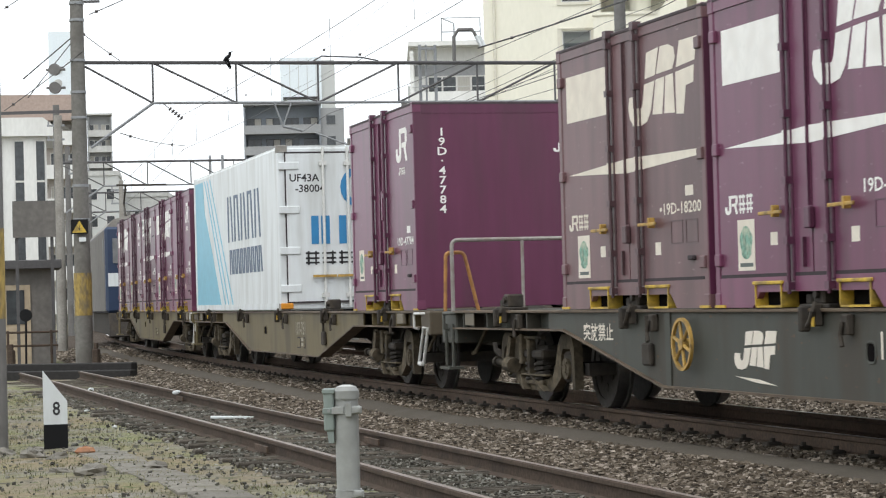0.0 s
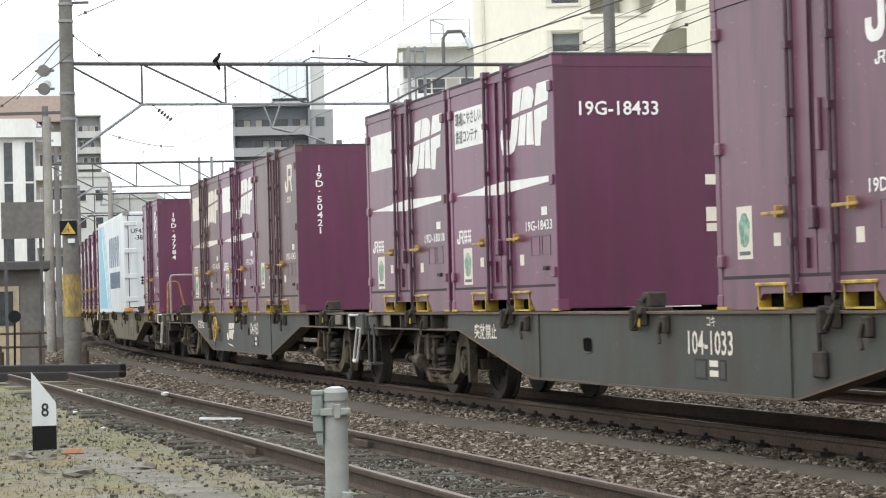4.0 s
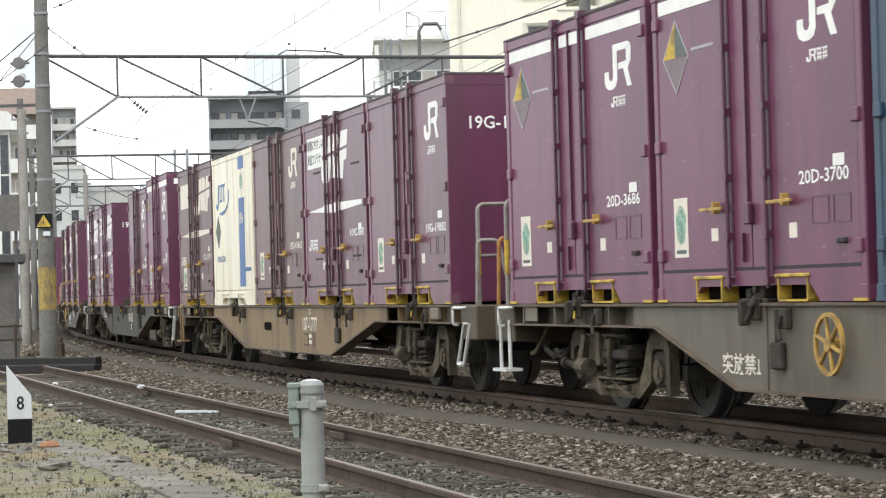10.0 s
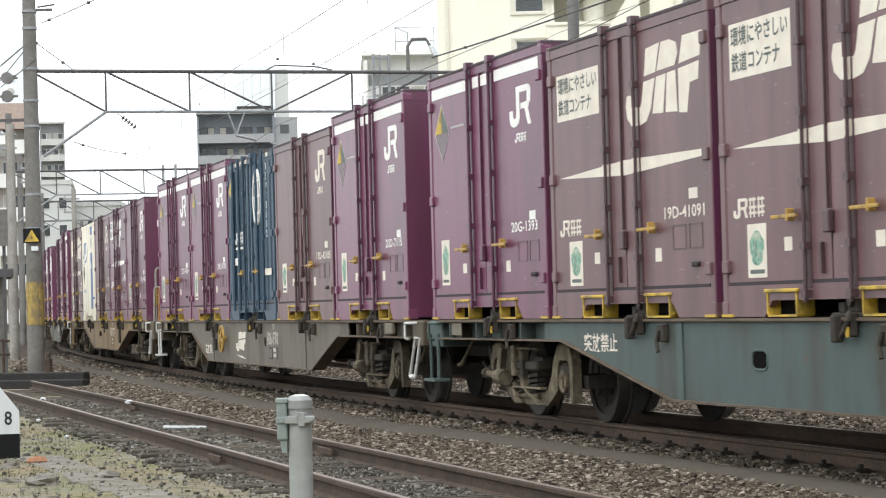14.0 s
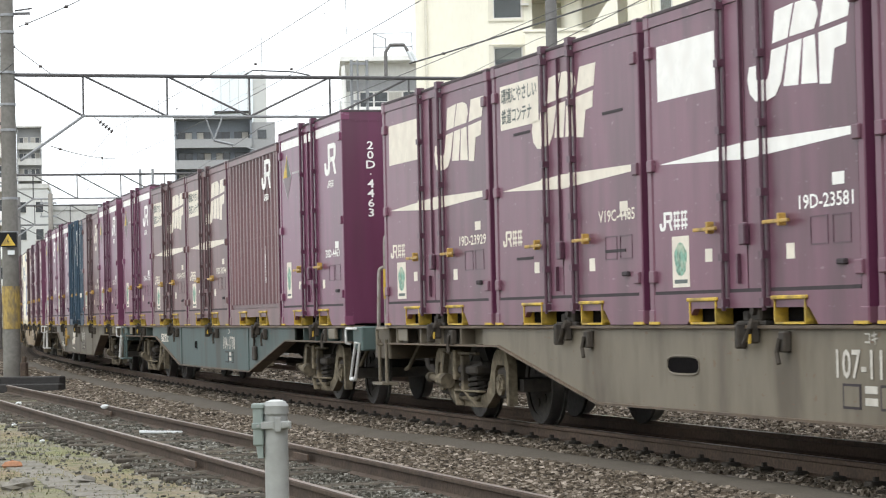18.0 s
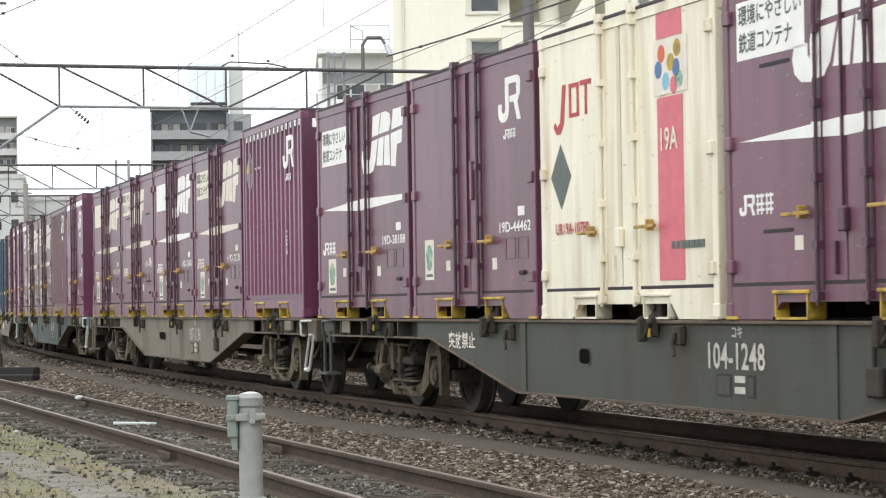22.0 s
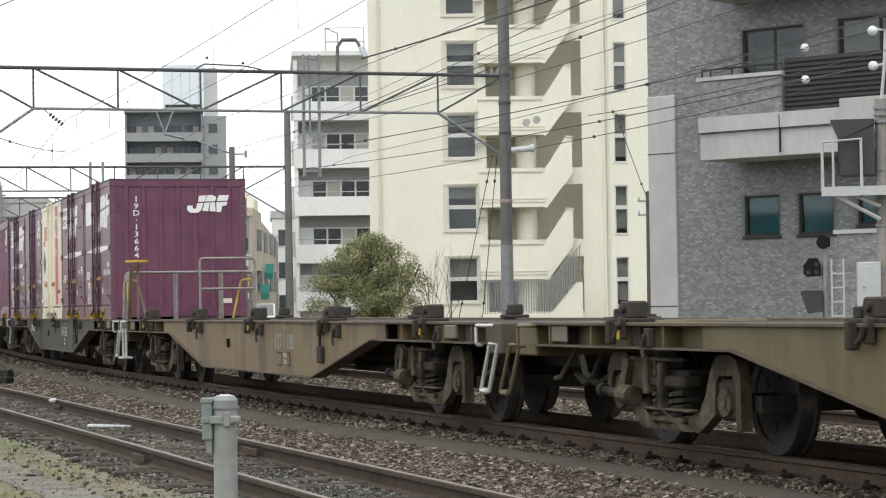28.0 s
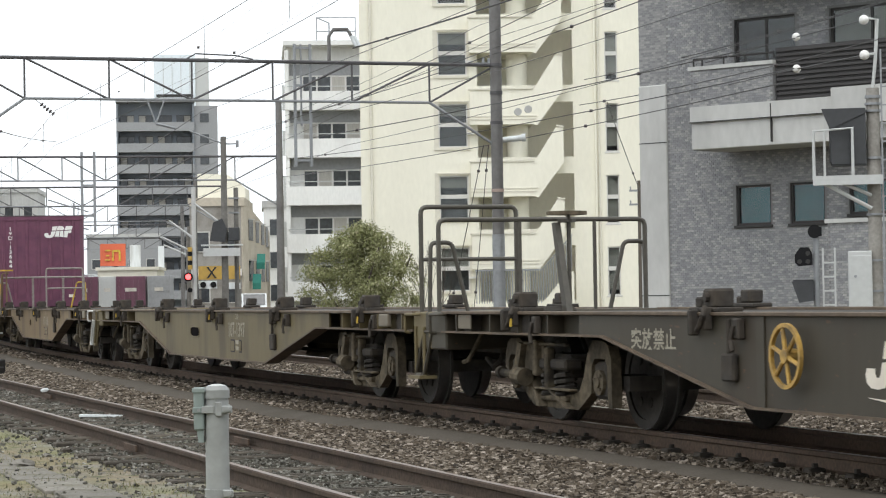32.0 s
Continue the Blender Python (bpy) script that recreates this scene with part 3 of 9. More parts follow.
s_ = np.arange(-40, 90, 0.5)
q_ = []
for n_, z_ in ((1.55, -0.250), (1.44, -0.176), (1.25, -0.152), (1.08, -0.170), (0.96, -0.240)):
    x_, y_ = line_xy(s_, n_ - 0.12 + 0.32 * np.clip((s_ - 1.0) / 6.0, 0, 1) + 0.035 * np.sin(s_ * 0.9) + 0.03 * np.sin(s_ * 2.3 + n_ * 9))
    q_.append(np.stack([x_, y_, np.full_like(x_, z_) + 0.012 * smooth_noise(x_ * 2, y_ * 2, 9)], 1))
i_ = (np.arange(4)[:, None] * len(s_) + np.arange(len(s_) - 1)[None]).ravel()
strip = new("dirt_strip", fast_mesh("dirt_strip", np.concatenate(q_), np.stack([i_, i_ + 1, i_ + len(s_) + 1, i_ + len(s_)], 1), M["dirt"]))
strip.data.polygons.foreach_set("use_smooth", [True] * len(strip.data.polygons))
tagged(strip, "strip of packed dirt beside the ballast", "path", kind="structure")


# near-black strip laid between the running rails
s_ = np.concatenate([np.arange(-40, 60, 0.5), np.arange(60, 200, 4.0)])
q_ = []
for n_, z_ in ((0.50, -0.165), (0.30, -0.160), (0.0, -0.165), (-0.30, -0.160), (-0.50, -0.165)):
    x_, y_ = line_xy(s_, n_)
    q_.append(np.stack([x_, y_, np.full_like(x_, z_) + 0.012 * smooth_noise(x_ * 2, y_ * 2, 8)], 1))
i_ = (np.arange(4)[:, None] * len(s_) + np.arange(len(s_) - 1)[None]).ravel()
oil = new("oily_strip", fast_mesh("oily_strip", np.concatenate(q_), np.stack([i_, i_ + 1, i_ + len(s_) + 1, i_ + len(s_)], 1), M["blackbed"]))
tagged(oil, "near-black ballast between the running rails", "track bed", kind="structure")


def rail_profile(w=0.065, h=0.153, foot=0.127):
    return [(-foot / 2, 0), (foot / 2, 0), (foot / 2, 0.012), (0.012, 0.03), (0.009, h - 0.045), (w / 2, h - 0.035), (w / 2, h - 0.008), (w / 2 - 0.008, h),
            (-w / 2 + 0.008, h), (-w / 2, h - 0.008), (-w / 2, h - 0.035), (-0.009, h - 0.045), (-0.012, 0.03), (-foot / 2, 0.012)]


def rail_object(name, xs, ys, top, webmat, headmat, parent, label=""):
    """A rail swept along a plan line; the running surface is a part of its own."""
    pr = rail_profile()
    h = 0.153
    dx, dy = np.gradient(xs), np.gradient(ys)
    l = np.hypot(dx, dy)
    nx, ny = -dy / l, dx / l
    mb = MB()
    for x, y, a, b in zip(xs, ys, nx, ny):
        mb.v += [(x + a * p, y + b * p, top - h + q) for p, q in pr]
    m = len(pr)
    for i in range(len(xs) - 1):
        for j in range(m):
            q = i * m
            mb.f.append((q + j, q + (j + 1) % m, q + m + (j + 1) % m, q + m + j))
    ob = part(name, mb, webmat, parent, label)
    hb = MB()
    for x, y, a, b in zip(xs, ys, nx, ny):
        hb.v += [(x + a * p, y + b * p, top + 0.002) for p in (-0.026, 0.026)]
    for i in range(len(xs) - 1):
        hb.f.append((2 * i, 2 * i + 1, 2 * i + 3, 2 * i + 2))
    part("running_surface", hb, headmat, ob, "polished rail head")
    return ob


def track(name, label, n0, webmat):
    t = thing(name, label, "railway track", kind="structure")
    s = np.concatenate([np.arange(-40, 60, 1.0), np.arange(60, 420, 6.0)])
    for d in (0.566, -0.566):
        x, y = line_xy(s, n0 + d)
        rail_object("rail", x, y, 0.0, webmat, M["railhead"], t, "oil-darkened rusty rail")
    return t


main_track = track("main_track", "running line on ballast, rusty rails with bright heads", 0.0, M["railrust_dark"])
far_track = track("far_track", "second running line behind the train", -3.75, M["railrust"])
for k in range(0, 120):                                       # concrete sleepers and clips of the line in front
    s = -9.0 + k * 0.60
    x, y = line_xy(np.array([s]), 0.0)
    th = math.degrees(HEAD0 + BEND * s)
    part("sleeper", lambda: MB().prism([(-1.0, -0.22), (1.0, -0.22), (0.97, -0.166), (-0.97, -0.166)], "y", -0.11, 0.11), M["trough"], main_track, key=("pcsleeper",), at=pose(float(x[0]), float(y[0]), 0, 0, 0, th))
    part("rail_clip", lambda: MB().box(-0.76, -0.63, -0.06, 0.06, -0.15, -0.105, 0.012).cyl((-0.69, 0, -0.11), (-0.69, 0, -0.075), 0.022, 6).box(-0.50, -0.40, -0.05, 0.05, -0.15, -0.11, 0.01), M["under"], main_track, key=("clip",), at=pose(float(x[0]), float(y[0]), 0, 0, 0, th))

# siding: straight, timber sleepers half sunk in cinders, ends at a tarred timber stop
siding = thing("siding_track", "rusty disused siding on half-buried timber sleepers", "railway track", kind="structure")
sd_n = np.array((SIDED[1], -SIDED[0]))                        # towards the running line
for d, a, b in ((0.0, -12.0, 29.3), (1.132, -12.0, 28.9)):
    t_ = np.arange(a, b, 1.0)
    t_ = np.append(t_, b)
    wob = 0.012 * np.sin(t_ * 0.35 + d)
    q = SIDE0[None] + SIDED[None] * t_[:, None] + sd_n[None] * (d + wob)[:, None]
    rail_object("rail", q[:, 0], q[:, 1], -0.12, M["railrust"], M["dullhead"], siding, "rusty rail with a dull worn head")
rs = random.Random(4)
for k in range(53):
    t = -10.5 + k * 0.74 + rs.uniform(-0.05, 0.05)
    c = SIDE0 + SIDED * t + sd_n * (0.566 + rs.uniform(-0.06, 0.06))
    ang = math.degrees(math.atan2(sd_n[1], sd_n[0])) + rs.uniform(-2, 2)
    j = k % 4
    part("sleeper", lambda: MB().box(-1.05, 1.05, -0.105, 0.105, -0.12, 0.0, 0.015).box(-1.0, 0.9, -0.02, -0.012, -0.01, 0.004), M["sleeper"], siding, key=("tsleeper", j), at=pose(c[0], c[1], -0.252 + rs.uniform(-0.022, 0.012), rs.uniform(-1, 1), 0, ang))
for t, d in ((4.0, 0.0), (4.35, 1.132), (16.0, 1.132)):       # fish plates
    c = SIDE0 + SIDED * t + sd_n * (d - 0.045)
    part("fish_plate", lambda: MB().box(-0.28, 0.28, 0.012, 0.034, -0.235, -0.172, 0.006).cyl((-0.18, -0.004, -0.205), (-0.18, 0.02, -0.205), 0.018, 6).cyl((0.18, -0.004, -0.205), (0.18, 0.02, -0.205), 0.018, 6), M["railrust_dark"], siding, key=("fish",), at=pose(c[0], c[1], 0, 0, 0, math.degrees(math.atan2(SIDED[1], SIDED[0]))))


def scatter(name, label, x, y, z, size, material, seed, flat=0.75, category="stones"):
    """Many angular stones in one mesh."""
    r = np.random.RandomState(seed)
    n = len(x)
    base = np.array([(a, b, c) for c in (-1, 1) for b in (-1, 1) for a in (-1, 1)], float) * 0.5
    v = base[None] * (1 + r.uniform(-0.45, 0.25, (n, 8, 3)))
    sc = size[:, None] * r.uniform(0.7, 1.3, (n, 3))
    sc[:, 2] *= flat
    v = v * sc[:, None]
    a, b = r.uniform(0, 2 * math.pi, n), r.uniform(-0.6, 0.6, n)
    ca, sa, cb, sb = np.cos(a), np.sin(a), np.cos(b), np.sin(b)
    vx, vy, vz = v[..., 0], v[..., 1], v[..., 2]
    vy, vz = vy * cb[:, None] - vz * sb[:, None], vy * sb[:, None] + vz * cb[:, None]
    vx, vy = vx * ca[:, None] - vy * sa[:, None], vx * sa[:, None] + vy * ca[:, None]
    vs = np.stack([vx + x[:, None], vy + y[:, None], vz + z[:, None]], 2).reshape(-1, 3)
    q = np.array([(0, 2, 3, 1), (4, 5, 7, 6), (0, 1, 5, 4), (2, 6, 7, 3), (0, 4, 6, 2), (1, 3, 7, 5)])
    fs = (np.arange(n)[:, None, None] * 8 + q[None]).reshape(-1, 4)
    return tagged(new(name, fast_mesh(name, vs, fs, material)), label, category, kind="stuff")


rg = np.random.RandomState(11)
px, py, pz, psz = [], [], [], []
for s0, s1, dens, sz in ((-9, 4, 2300, 0.035), (4, 14, 1600, 0.039), (14, 30, 720, 0.050), (30, 60, 260, 0.075)):
    for n0, n1, f in ((0.62, 3.0, 1.0), (-0.45, 0.45, 0.03), (-3.3, -0.62, 0.5), (-6.2, -4.5, 0.2)):
        m = int((s1 - s0) * (n1 - n0) * dens * f)
        s, n = rg.uniform(s0, s1, m), rg.uniform(n0, n1, m)
        mid = 1.13 + 0.32 * np.clip((s - 1.0) / 6.0, 0, 1)       # the strip is swept nearly clear
        ok = (np.abs(n - mid) > 0.19) | (rg.uniform(0, 1, m) < 0.10)
        s, n = s[ok], n[ok]
        m = len(s)
        x, y = line_xy(s, n)
        z = np.interp(-n, [-b[0] for b in prof], [b[1] for b in prof])
        px.append(x), py.append(y), pz.append(z + rg.uniform(-0.005, 0.030, m)), psz.append(sz * rg.uniform(0.6, 1.25, m))
ballast = scatter("ballast_stones", "brown and grey crushed stone ballast beside the rails", np.concatenate(px), np.concatenate(py), np.concatenate(pz), np.concatenate(psz), M["ballast"], 21)

px, py, pz, psz = [], [], [], []
for t0, t1, dens, sz in ((-8, 6, 700, 0.027), (6, 22, 300, 0.040)):
    for d0, d1, f in ((0.08, 1.05, 0.9), (1.2, 1.7, 1.8), (-0.5, -0.06, 0.4), (-1.6, -0.5, 0.06), (-4.0, -1.6, 0.03)):
        m = int((t1 - t0) * (d1 - d0) * dens * f)
        t, d = rg.uniform(t0, t1, m), rg.uniform(d0, d1, m)
        px.append(SIDE0[0] + SIDED[0] * t + sd_n[0] * d), py.append(SIDE0[1] + SIDED[1] * t + sd_n[1] * d)
        pz.append(YARD + rg.uniform(0.0, 0.035, m)), psz.append(sz * rg.uniform(0.4, 1.2, m))
cinders = scatter("siding_stones", "grey cinders and stones strewn in the siding", np.concatenate(px), np.concatenate(py), np.concatenate(pz), np.concatenate(psz), M["cinder"], 22)


def tufts(name, label, n, seed, field):
    """Short grass blades in clumps, one mesh."""
    r = np.random.RandomState(seed)
    x, y = field(r, n)
    a = r.uniform(0, 2 * math.pi, n)
    h, lean, w = r.uniform(0.012, 0.045, n), r.uniform(0.0, 0.05, n), r.uniform(0.003, 0.007, n)
    z = yard_height(x, y) - 0.005
    b = a + 1.57
    p0 = np.stack([x + np.cos(b) * w, y + np.sin(b) * w, z], 1)
    p1 = np.stack([x - np.cos(b) * w, y - np.sin(b) * w, z], 1)
    p2 = np.stack([x + np.cos(a) * lean, y + np.sin(a) * lean, z + h], 1)
    vs = np.stack([p0, p1, p2], 1).reshape(-1, 3)
    return tagged(new(name, fast_mesh(name, vs, np.arange(3 * n).reshape(-1, 3), M["grass"])), label, "grass", kind="stuff")


def clumped(r, n):
    k = 420
    t, d = r.uniform(-4, 24, k), -0.5 - np.abs(r.normal(0, 2.2, k))
    i = r.randint(0, k, n)
    sp = r.uniform(0.08, 0.35, k)[i]
    t, d = t[i] + r.normal(0, 1, n) * sp, np.minimum(d[i] + r.normal(0, 1, n) * sp, -0.15)
    return SIDE0[0] + SIDED[0] * t + sd_n[0] * d, SIDE0[1] + SIDED[1] * t + sd_n[1] * d


grass = tufts("grass", "short yellow-green grass tufts on the yard", 20000, 7, clumped)

# ---- the line: a wide curve; s runs along it the way the train goes, n to the camera's side ----
def line_head(s):
    return HEAD0 + BEND * s


def on_line(s, n=0.0):
    th = line_head(s)
    x = FACE0[0] + (math.cos(th) - math.cos(HEAD0)) / BEND
    y = FACE0[1] + (math.sin(th) - math.sin(HEAD0)) / BEND
    return x + (1.225 - n) * math.cos(th), y + (1.225 - n) * math.sin(th)


TRAVEL = (2.3141687e-08, -3.5971398e-06, 2.02117692e-04, -4.70104584e-03, 2.97077340e-02, 5.85989212, 48.1947412)


def travelled(t):
    """How far the head of the train has come, in metres, after t seconds."""
    r = 0.0
    for c in TRAVEL:
        r = r * t + c
    return r


# ---- freight containers, 12-foot type: 3.715 x 2.45 x 2.5 m; origin at the middle of the base, +x the way of travel ----
CL, CW = 3.715, 1.225
PITCH = 3.840


DOOR = CW - 0.0125                                            # face of the doors, a little behind the frame


def side_plate(polys, depth=0.002, y=DOOR):
    """Thin painted shapes on the near side."""
    mb = MB()
    for poly in polys:
        mb.prism([(CL / 2 - u, v) for u, v in poly], "y", y + 0.001, y + 0.001 + depth)
    return mb


def end_plate(polys, depth=0.004, x=-CL / 2):
    """The same on the trailing end; a from the camera's side, v up."""
    mb = MB()
    for poly in polys:
        mb.prism([(CW - a, v) for a, v in poly], "x", x - 0.001 - depth, x - 0.001)
    return mb


def rect(u0, u1, v0, v1):
    return [(u0, v0), (u1, v0), (u1, v1), (u0, v1)]


def emblem(u0, u1, v0, v1):
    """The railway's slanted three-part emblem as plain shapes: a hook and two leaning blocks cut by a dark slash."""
    w, h = u1 - u0, v1 - v0

    def q(*pts):
        return [(u0 + a * w, v0 + b * h) for a, b in pts]
    return [q((0.02, 0.42), (0.14, 0.42), (0.14, 0.30), (0.16, 0.24), (0.20, 0.24), (0.22, 0.30), (0.25, 0.55), (0.40, 0.57), (0.34, 0.18), (0.28, 0.04),
              (0.18, 0.0), (0.08, 0.02), (0.02, 0.12), (0.0, 0.28)),
            q((0.26, 0.62), (0.41, 0.64), (0.47, 1.0), (0.29, 0.97)),
            q((0.36, 0.12), (0.50, 0.10), (0.545, 0.59), (0.42, 0.575)),
            q((0.425, 0.645), (0.66, 0.66), (0.70, 0.80), (0.68, 0.94), (0.60, 1.0), (0.49, 1.0)),
            q((0.53, 0.10), (0.68, 0.08), (0.665, 0.60), (0.56, 0.59)),
            q((0.70, 0.06), (0.80, 0.04), (0.84, 0.40), (0.94, 0.42), (0.955, 0.64), (0.70, 0.605)),
            q((0.71, 0.665), (0.965, 0.70), (1.0, 1.0), (0.76, 1.0))]


def pair_mark(u0, u1, v0, v1):
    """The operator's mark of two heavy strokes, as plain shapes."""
    w, h = u1 - u0, v1 - v0

    def q(*pts):
        return [(u0 + a * w, v0 + b * h) for a, b in pts]
    return [q((0.0, 0.42), (0.16, 0.42), (0.16, 0.27), (0.20, 0.20), (0.28, 0.20), (0.32, 0.27), (0.32, 1.0), (0.48, 1.0), (0.48, 0.20), (0.42, 0.06), (0.30, 0.0), (0.15, 0.0), (0.04, 0.08), (0.0, 0.2)),
            q((0.48, 0.84), (0.85, 0.84), (0.98, 0.94), (0.86, 1.0), (0.48, 1.0)),
            q((0.82, 0.52), (0.98, 0.55), (1.0, 0.88), (0.93, 0.95), (0.82, 0.88)),
            q((0.52, 0.42), (0.88, 0.42), (0.96, 0.56), (0.80, 0.58), (0.52, 0.56)),
            q((0.70, 0.42), (0.86, 0.42), (1.0, 0.0), (0.84, 0.0))]


def strip_of(poly, a, b):
    """The piece of a polygon between two upright lines."""
    for lim, keep in ((a, 1), (b, -1)):
        out = []
        for (u0, v0), (u1, v1) in zip(poly, poly[1:] + poly[:1]):
            i0, i1 = (u0 - lim) * keep >= 0, (u1 - lim) * keep >= 0
            if i0:
                out.append((u0, v0))
            if i0 != i1:
                t = (lim - u0) / (u1 - u0)
                out.append((lim, v0 + (v1 - v0) * t))
        poly = out
    return poly


def over_bars(polys):
    """Where a painted shape runs across the lock bars: on their backing and on the bar itself."""
    mb = MB()
    for u in (1.505, 2.20):
        for w, y in ((0.035, CW + 0.0062), (0.016, CW + 0.0475)):
            for p in polys:
                q = strip_of(p, u - w, u + w)
                if len(q) > 2:
                    mb.prism([(CL / 2 - a, b) for a, b in q], "y", y, y + 0.0015)
    return mb


def bars(u0, u1, v0, v1, widths=(3, 3, 4, 4), gap=0.12):
    """Unreadable lettering: plain bars."""
    out, tot, u = [], sum(widths), u0
    for k in widths:
        w = (u1 - u0) * k / tot
        out.append(rect(u, u + w * (1 - gap), v0, v1))
        u += w
    return out


def strokes(u0, u1, v0, v1, count, w):
    """Thin-stroked lettering as plain strokes: one upright and one leaning stroke a sign, a cap on every other."""
    out, step, h = [], (u1 - u0) / count, v1 - v0
    for i in range(count):
        a = u0 + i * step
        out += [rect(a, a + w, v0, v1), [(a + step * 0.62, v0), (a + step * 0.62 + w, v0), (a + step * 0.42 + w, v1), (a + step * 0.42, v1)]]
        if i % 2:
            out.append(rect(a + w, a + step * 0.42, v1 - h * 0.07, v1))
    return out


def small_marks(u0, v0, w, h):
    """The operator's name as four small plain signs: two heavy strokes and two close-barred squares."""
    out = pair_mark(u0, u0 + w * 0.46, v0, v0 + h)
    for a in (0.50, 0.76):
        x0, x1 = u0 + w * a, u0 + w * (a + 0.22)
        out += [rect(x0, x1, v0 + h * k, v0 + h * (k + 0.13)) for k in (0.16, 0.44, 0.82)] + [rect(x0 + (x1 - x0) * k, x0 + (x1 - x0) * (k + 0.16), v0, v0 + h) for k in (0.12, 0.62)]
    return out


def body_mb(h):
    return MB().box(-CL / 2 + 0.03, CL / 2 - 0.03, -CW + 0.03, CW - 0.045, 0.17, h - 0.05)


def bottom_rail_mb(sgn):
    """A bottom rail with the lift notch at mid-length."""
    y0, y1 = (CW - 0.06, CW - 0.006) if sgn > 0 else (-CW + 0.006, -CW + 0.06)
    return MB().prism([(-CL / 2 + 0.09, 0.0), (-CL / 2 + 0.09, 0.235), (CL / 2 - 0.09, 0.235), (CL / 2 - 0.09, 0.0), (1.12, 0.0), (0.98, 0.12), (-0.98, 0.12), (-1.12, 0.0)], "y", y0, y1)


def top_rail_mb(h, sgn):
    y0, y1 = sorted((sgn * (CW - 0.07), sgn * (CW - 0.002)))
    return MB().box(-CL / 2 + 0.09, CL / 2 - 0.09, y0, y1, h - 0.115, h - 0.03)


def post_mb(h):
    return MB().box(-0.05, 0.05, -0.055, 0.055, 0.0, h - 0.02, 0.012).box(-0.058, 0.058, -0.062, 0.062, 0.0, 0.12, 0.01).box(-0.058, 0.058, -0.062, 0.062, h - 0.13, h, 0.01)


def roof_mb(h):
    return MB().box(-CL / 2 - 0.006, CL / 2 + 0.004, -CW - 0.004, CW + 0.004, h - 0.038, h - 0.004, 0.008)


def end_mb(h, back):
    return MB().box(-CL / 2 + back, -CL / 2 + 0.05, -CW + 0.008, CW - 0.008, 0.02, h - 0.045)


def end_rib_mb(h):
    """A pressed rib of the trailing end, about y = 0."""
    x0, x1 = -CL / 2 + 0.02, -CL / 2 - 0.004
    return MB().prism([(x0, -0.055), (x1, -0.03), (x1, 0.03), (x0, 0.055)], "z", 0.2, h - 0.14)


def door_mb(h, a, b):
    """One leaf between a and b along the side, its edge folds proud."""
    mb = MB().prism([(CL / 2 - a, 0.25), (CL / 2 - b, 0.25), (CL / 2 - b, h - 0.12), (CL / 2 - a, h - 0.12)], "y", CW - 0.045, CW - 0.012)
    return mb


def rod_mb(h, u):
    """A locking bar with its guides, from sill to roof edge."""
    x = CL / 2 - u
    mb = MB().box(x - 0.036, x + 0.036, CW - 0.02, CW + 0.006, 0.2, h - 0.06, 0.006)
    mb.cyl((x, CW + 0.03, 0.10), (x, CW + 0.03, h - 0.01), 0.017, 8)
    for z in (0.16, 0.5, 0.95, 1.45, 1.95, h - 0.12):
        mb.box(x - 0.036, x + 0.036, CW, CW + 0.052, z - 0.028, z + 0.028)
    mb.box(x - 0.045, x + 0.045, CW - 0.03, CW + 0.05, h - 0.05, h + 0.02)
    return mb


def handle_mb(u0, u1, z):
    mb = MB().box(CL / 2 - u1, CL / 2 - u0, CW + 0.035, CW + 0.058, z - 0.014, z + 0.014, 0.005)
    um = (u0 + u1) / 2 + 0.06
    return mb.box(CL / 2 - um - 0.018, CL / 2 - um + 0.018, CW, CW + 0.062, z - 0.035, z + 0.055, 0.006)


def pocket_mb(u0, u1):
    """A fork pocket: a folded lip over an open box section."""
    x0, x1 = CL / 2 - u1, CL / 2 - u0
    mb = MB().box(x0 - 0.025, x1 + 0.025, CW - 0.05, CW + 0.014, 0.176, 0.204, 0.006).box(x0 + 0.01, x1 - 0.01, CW - 0.14, CW + 0.002, 0.0, 0.016)
    return mb.box(x0, x0 + 0.018, CW - 0.14, CW + 0.004, 0.016, 0.176).box(x1 - 0.018, x1, CW - 0.14, CW + 0.004, 0.016, 0.176)


def hinge_mb(u, z):
    x = CL / 2 - u
    return MB().box(x - 0.06, x + 0.05, CW - 0.02, CW + 0.022, z - 0.05, z + 0.05, 0.008)


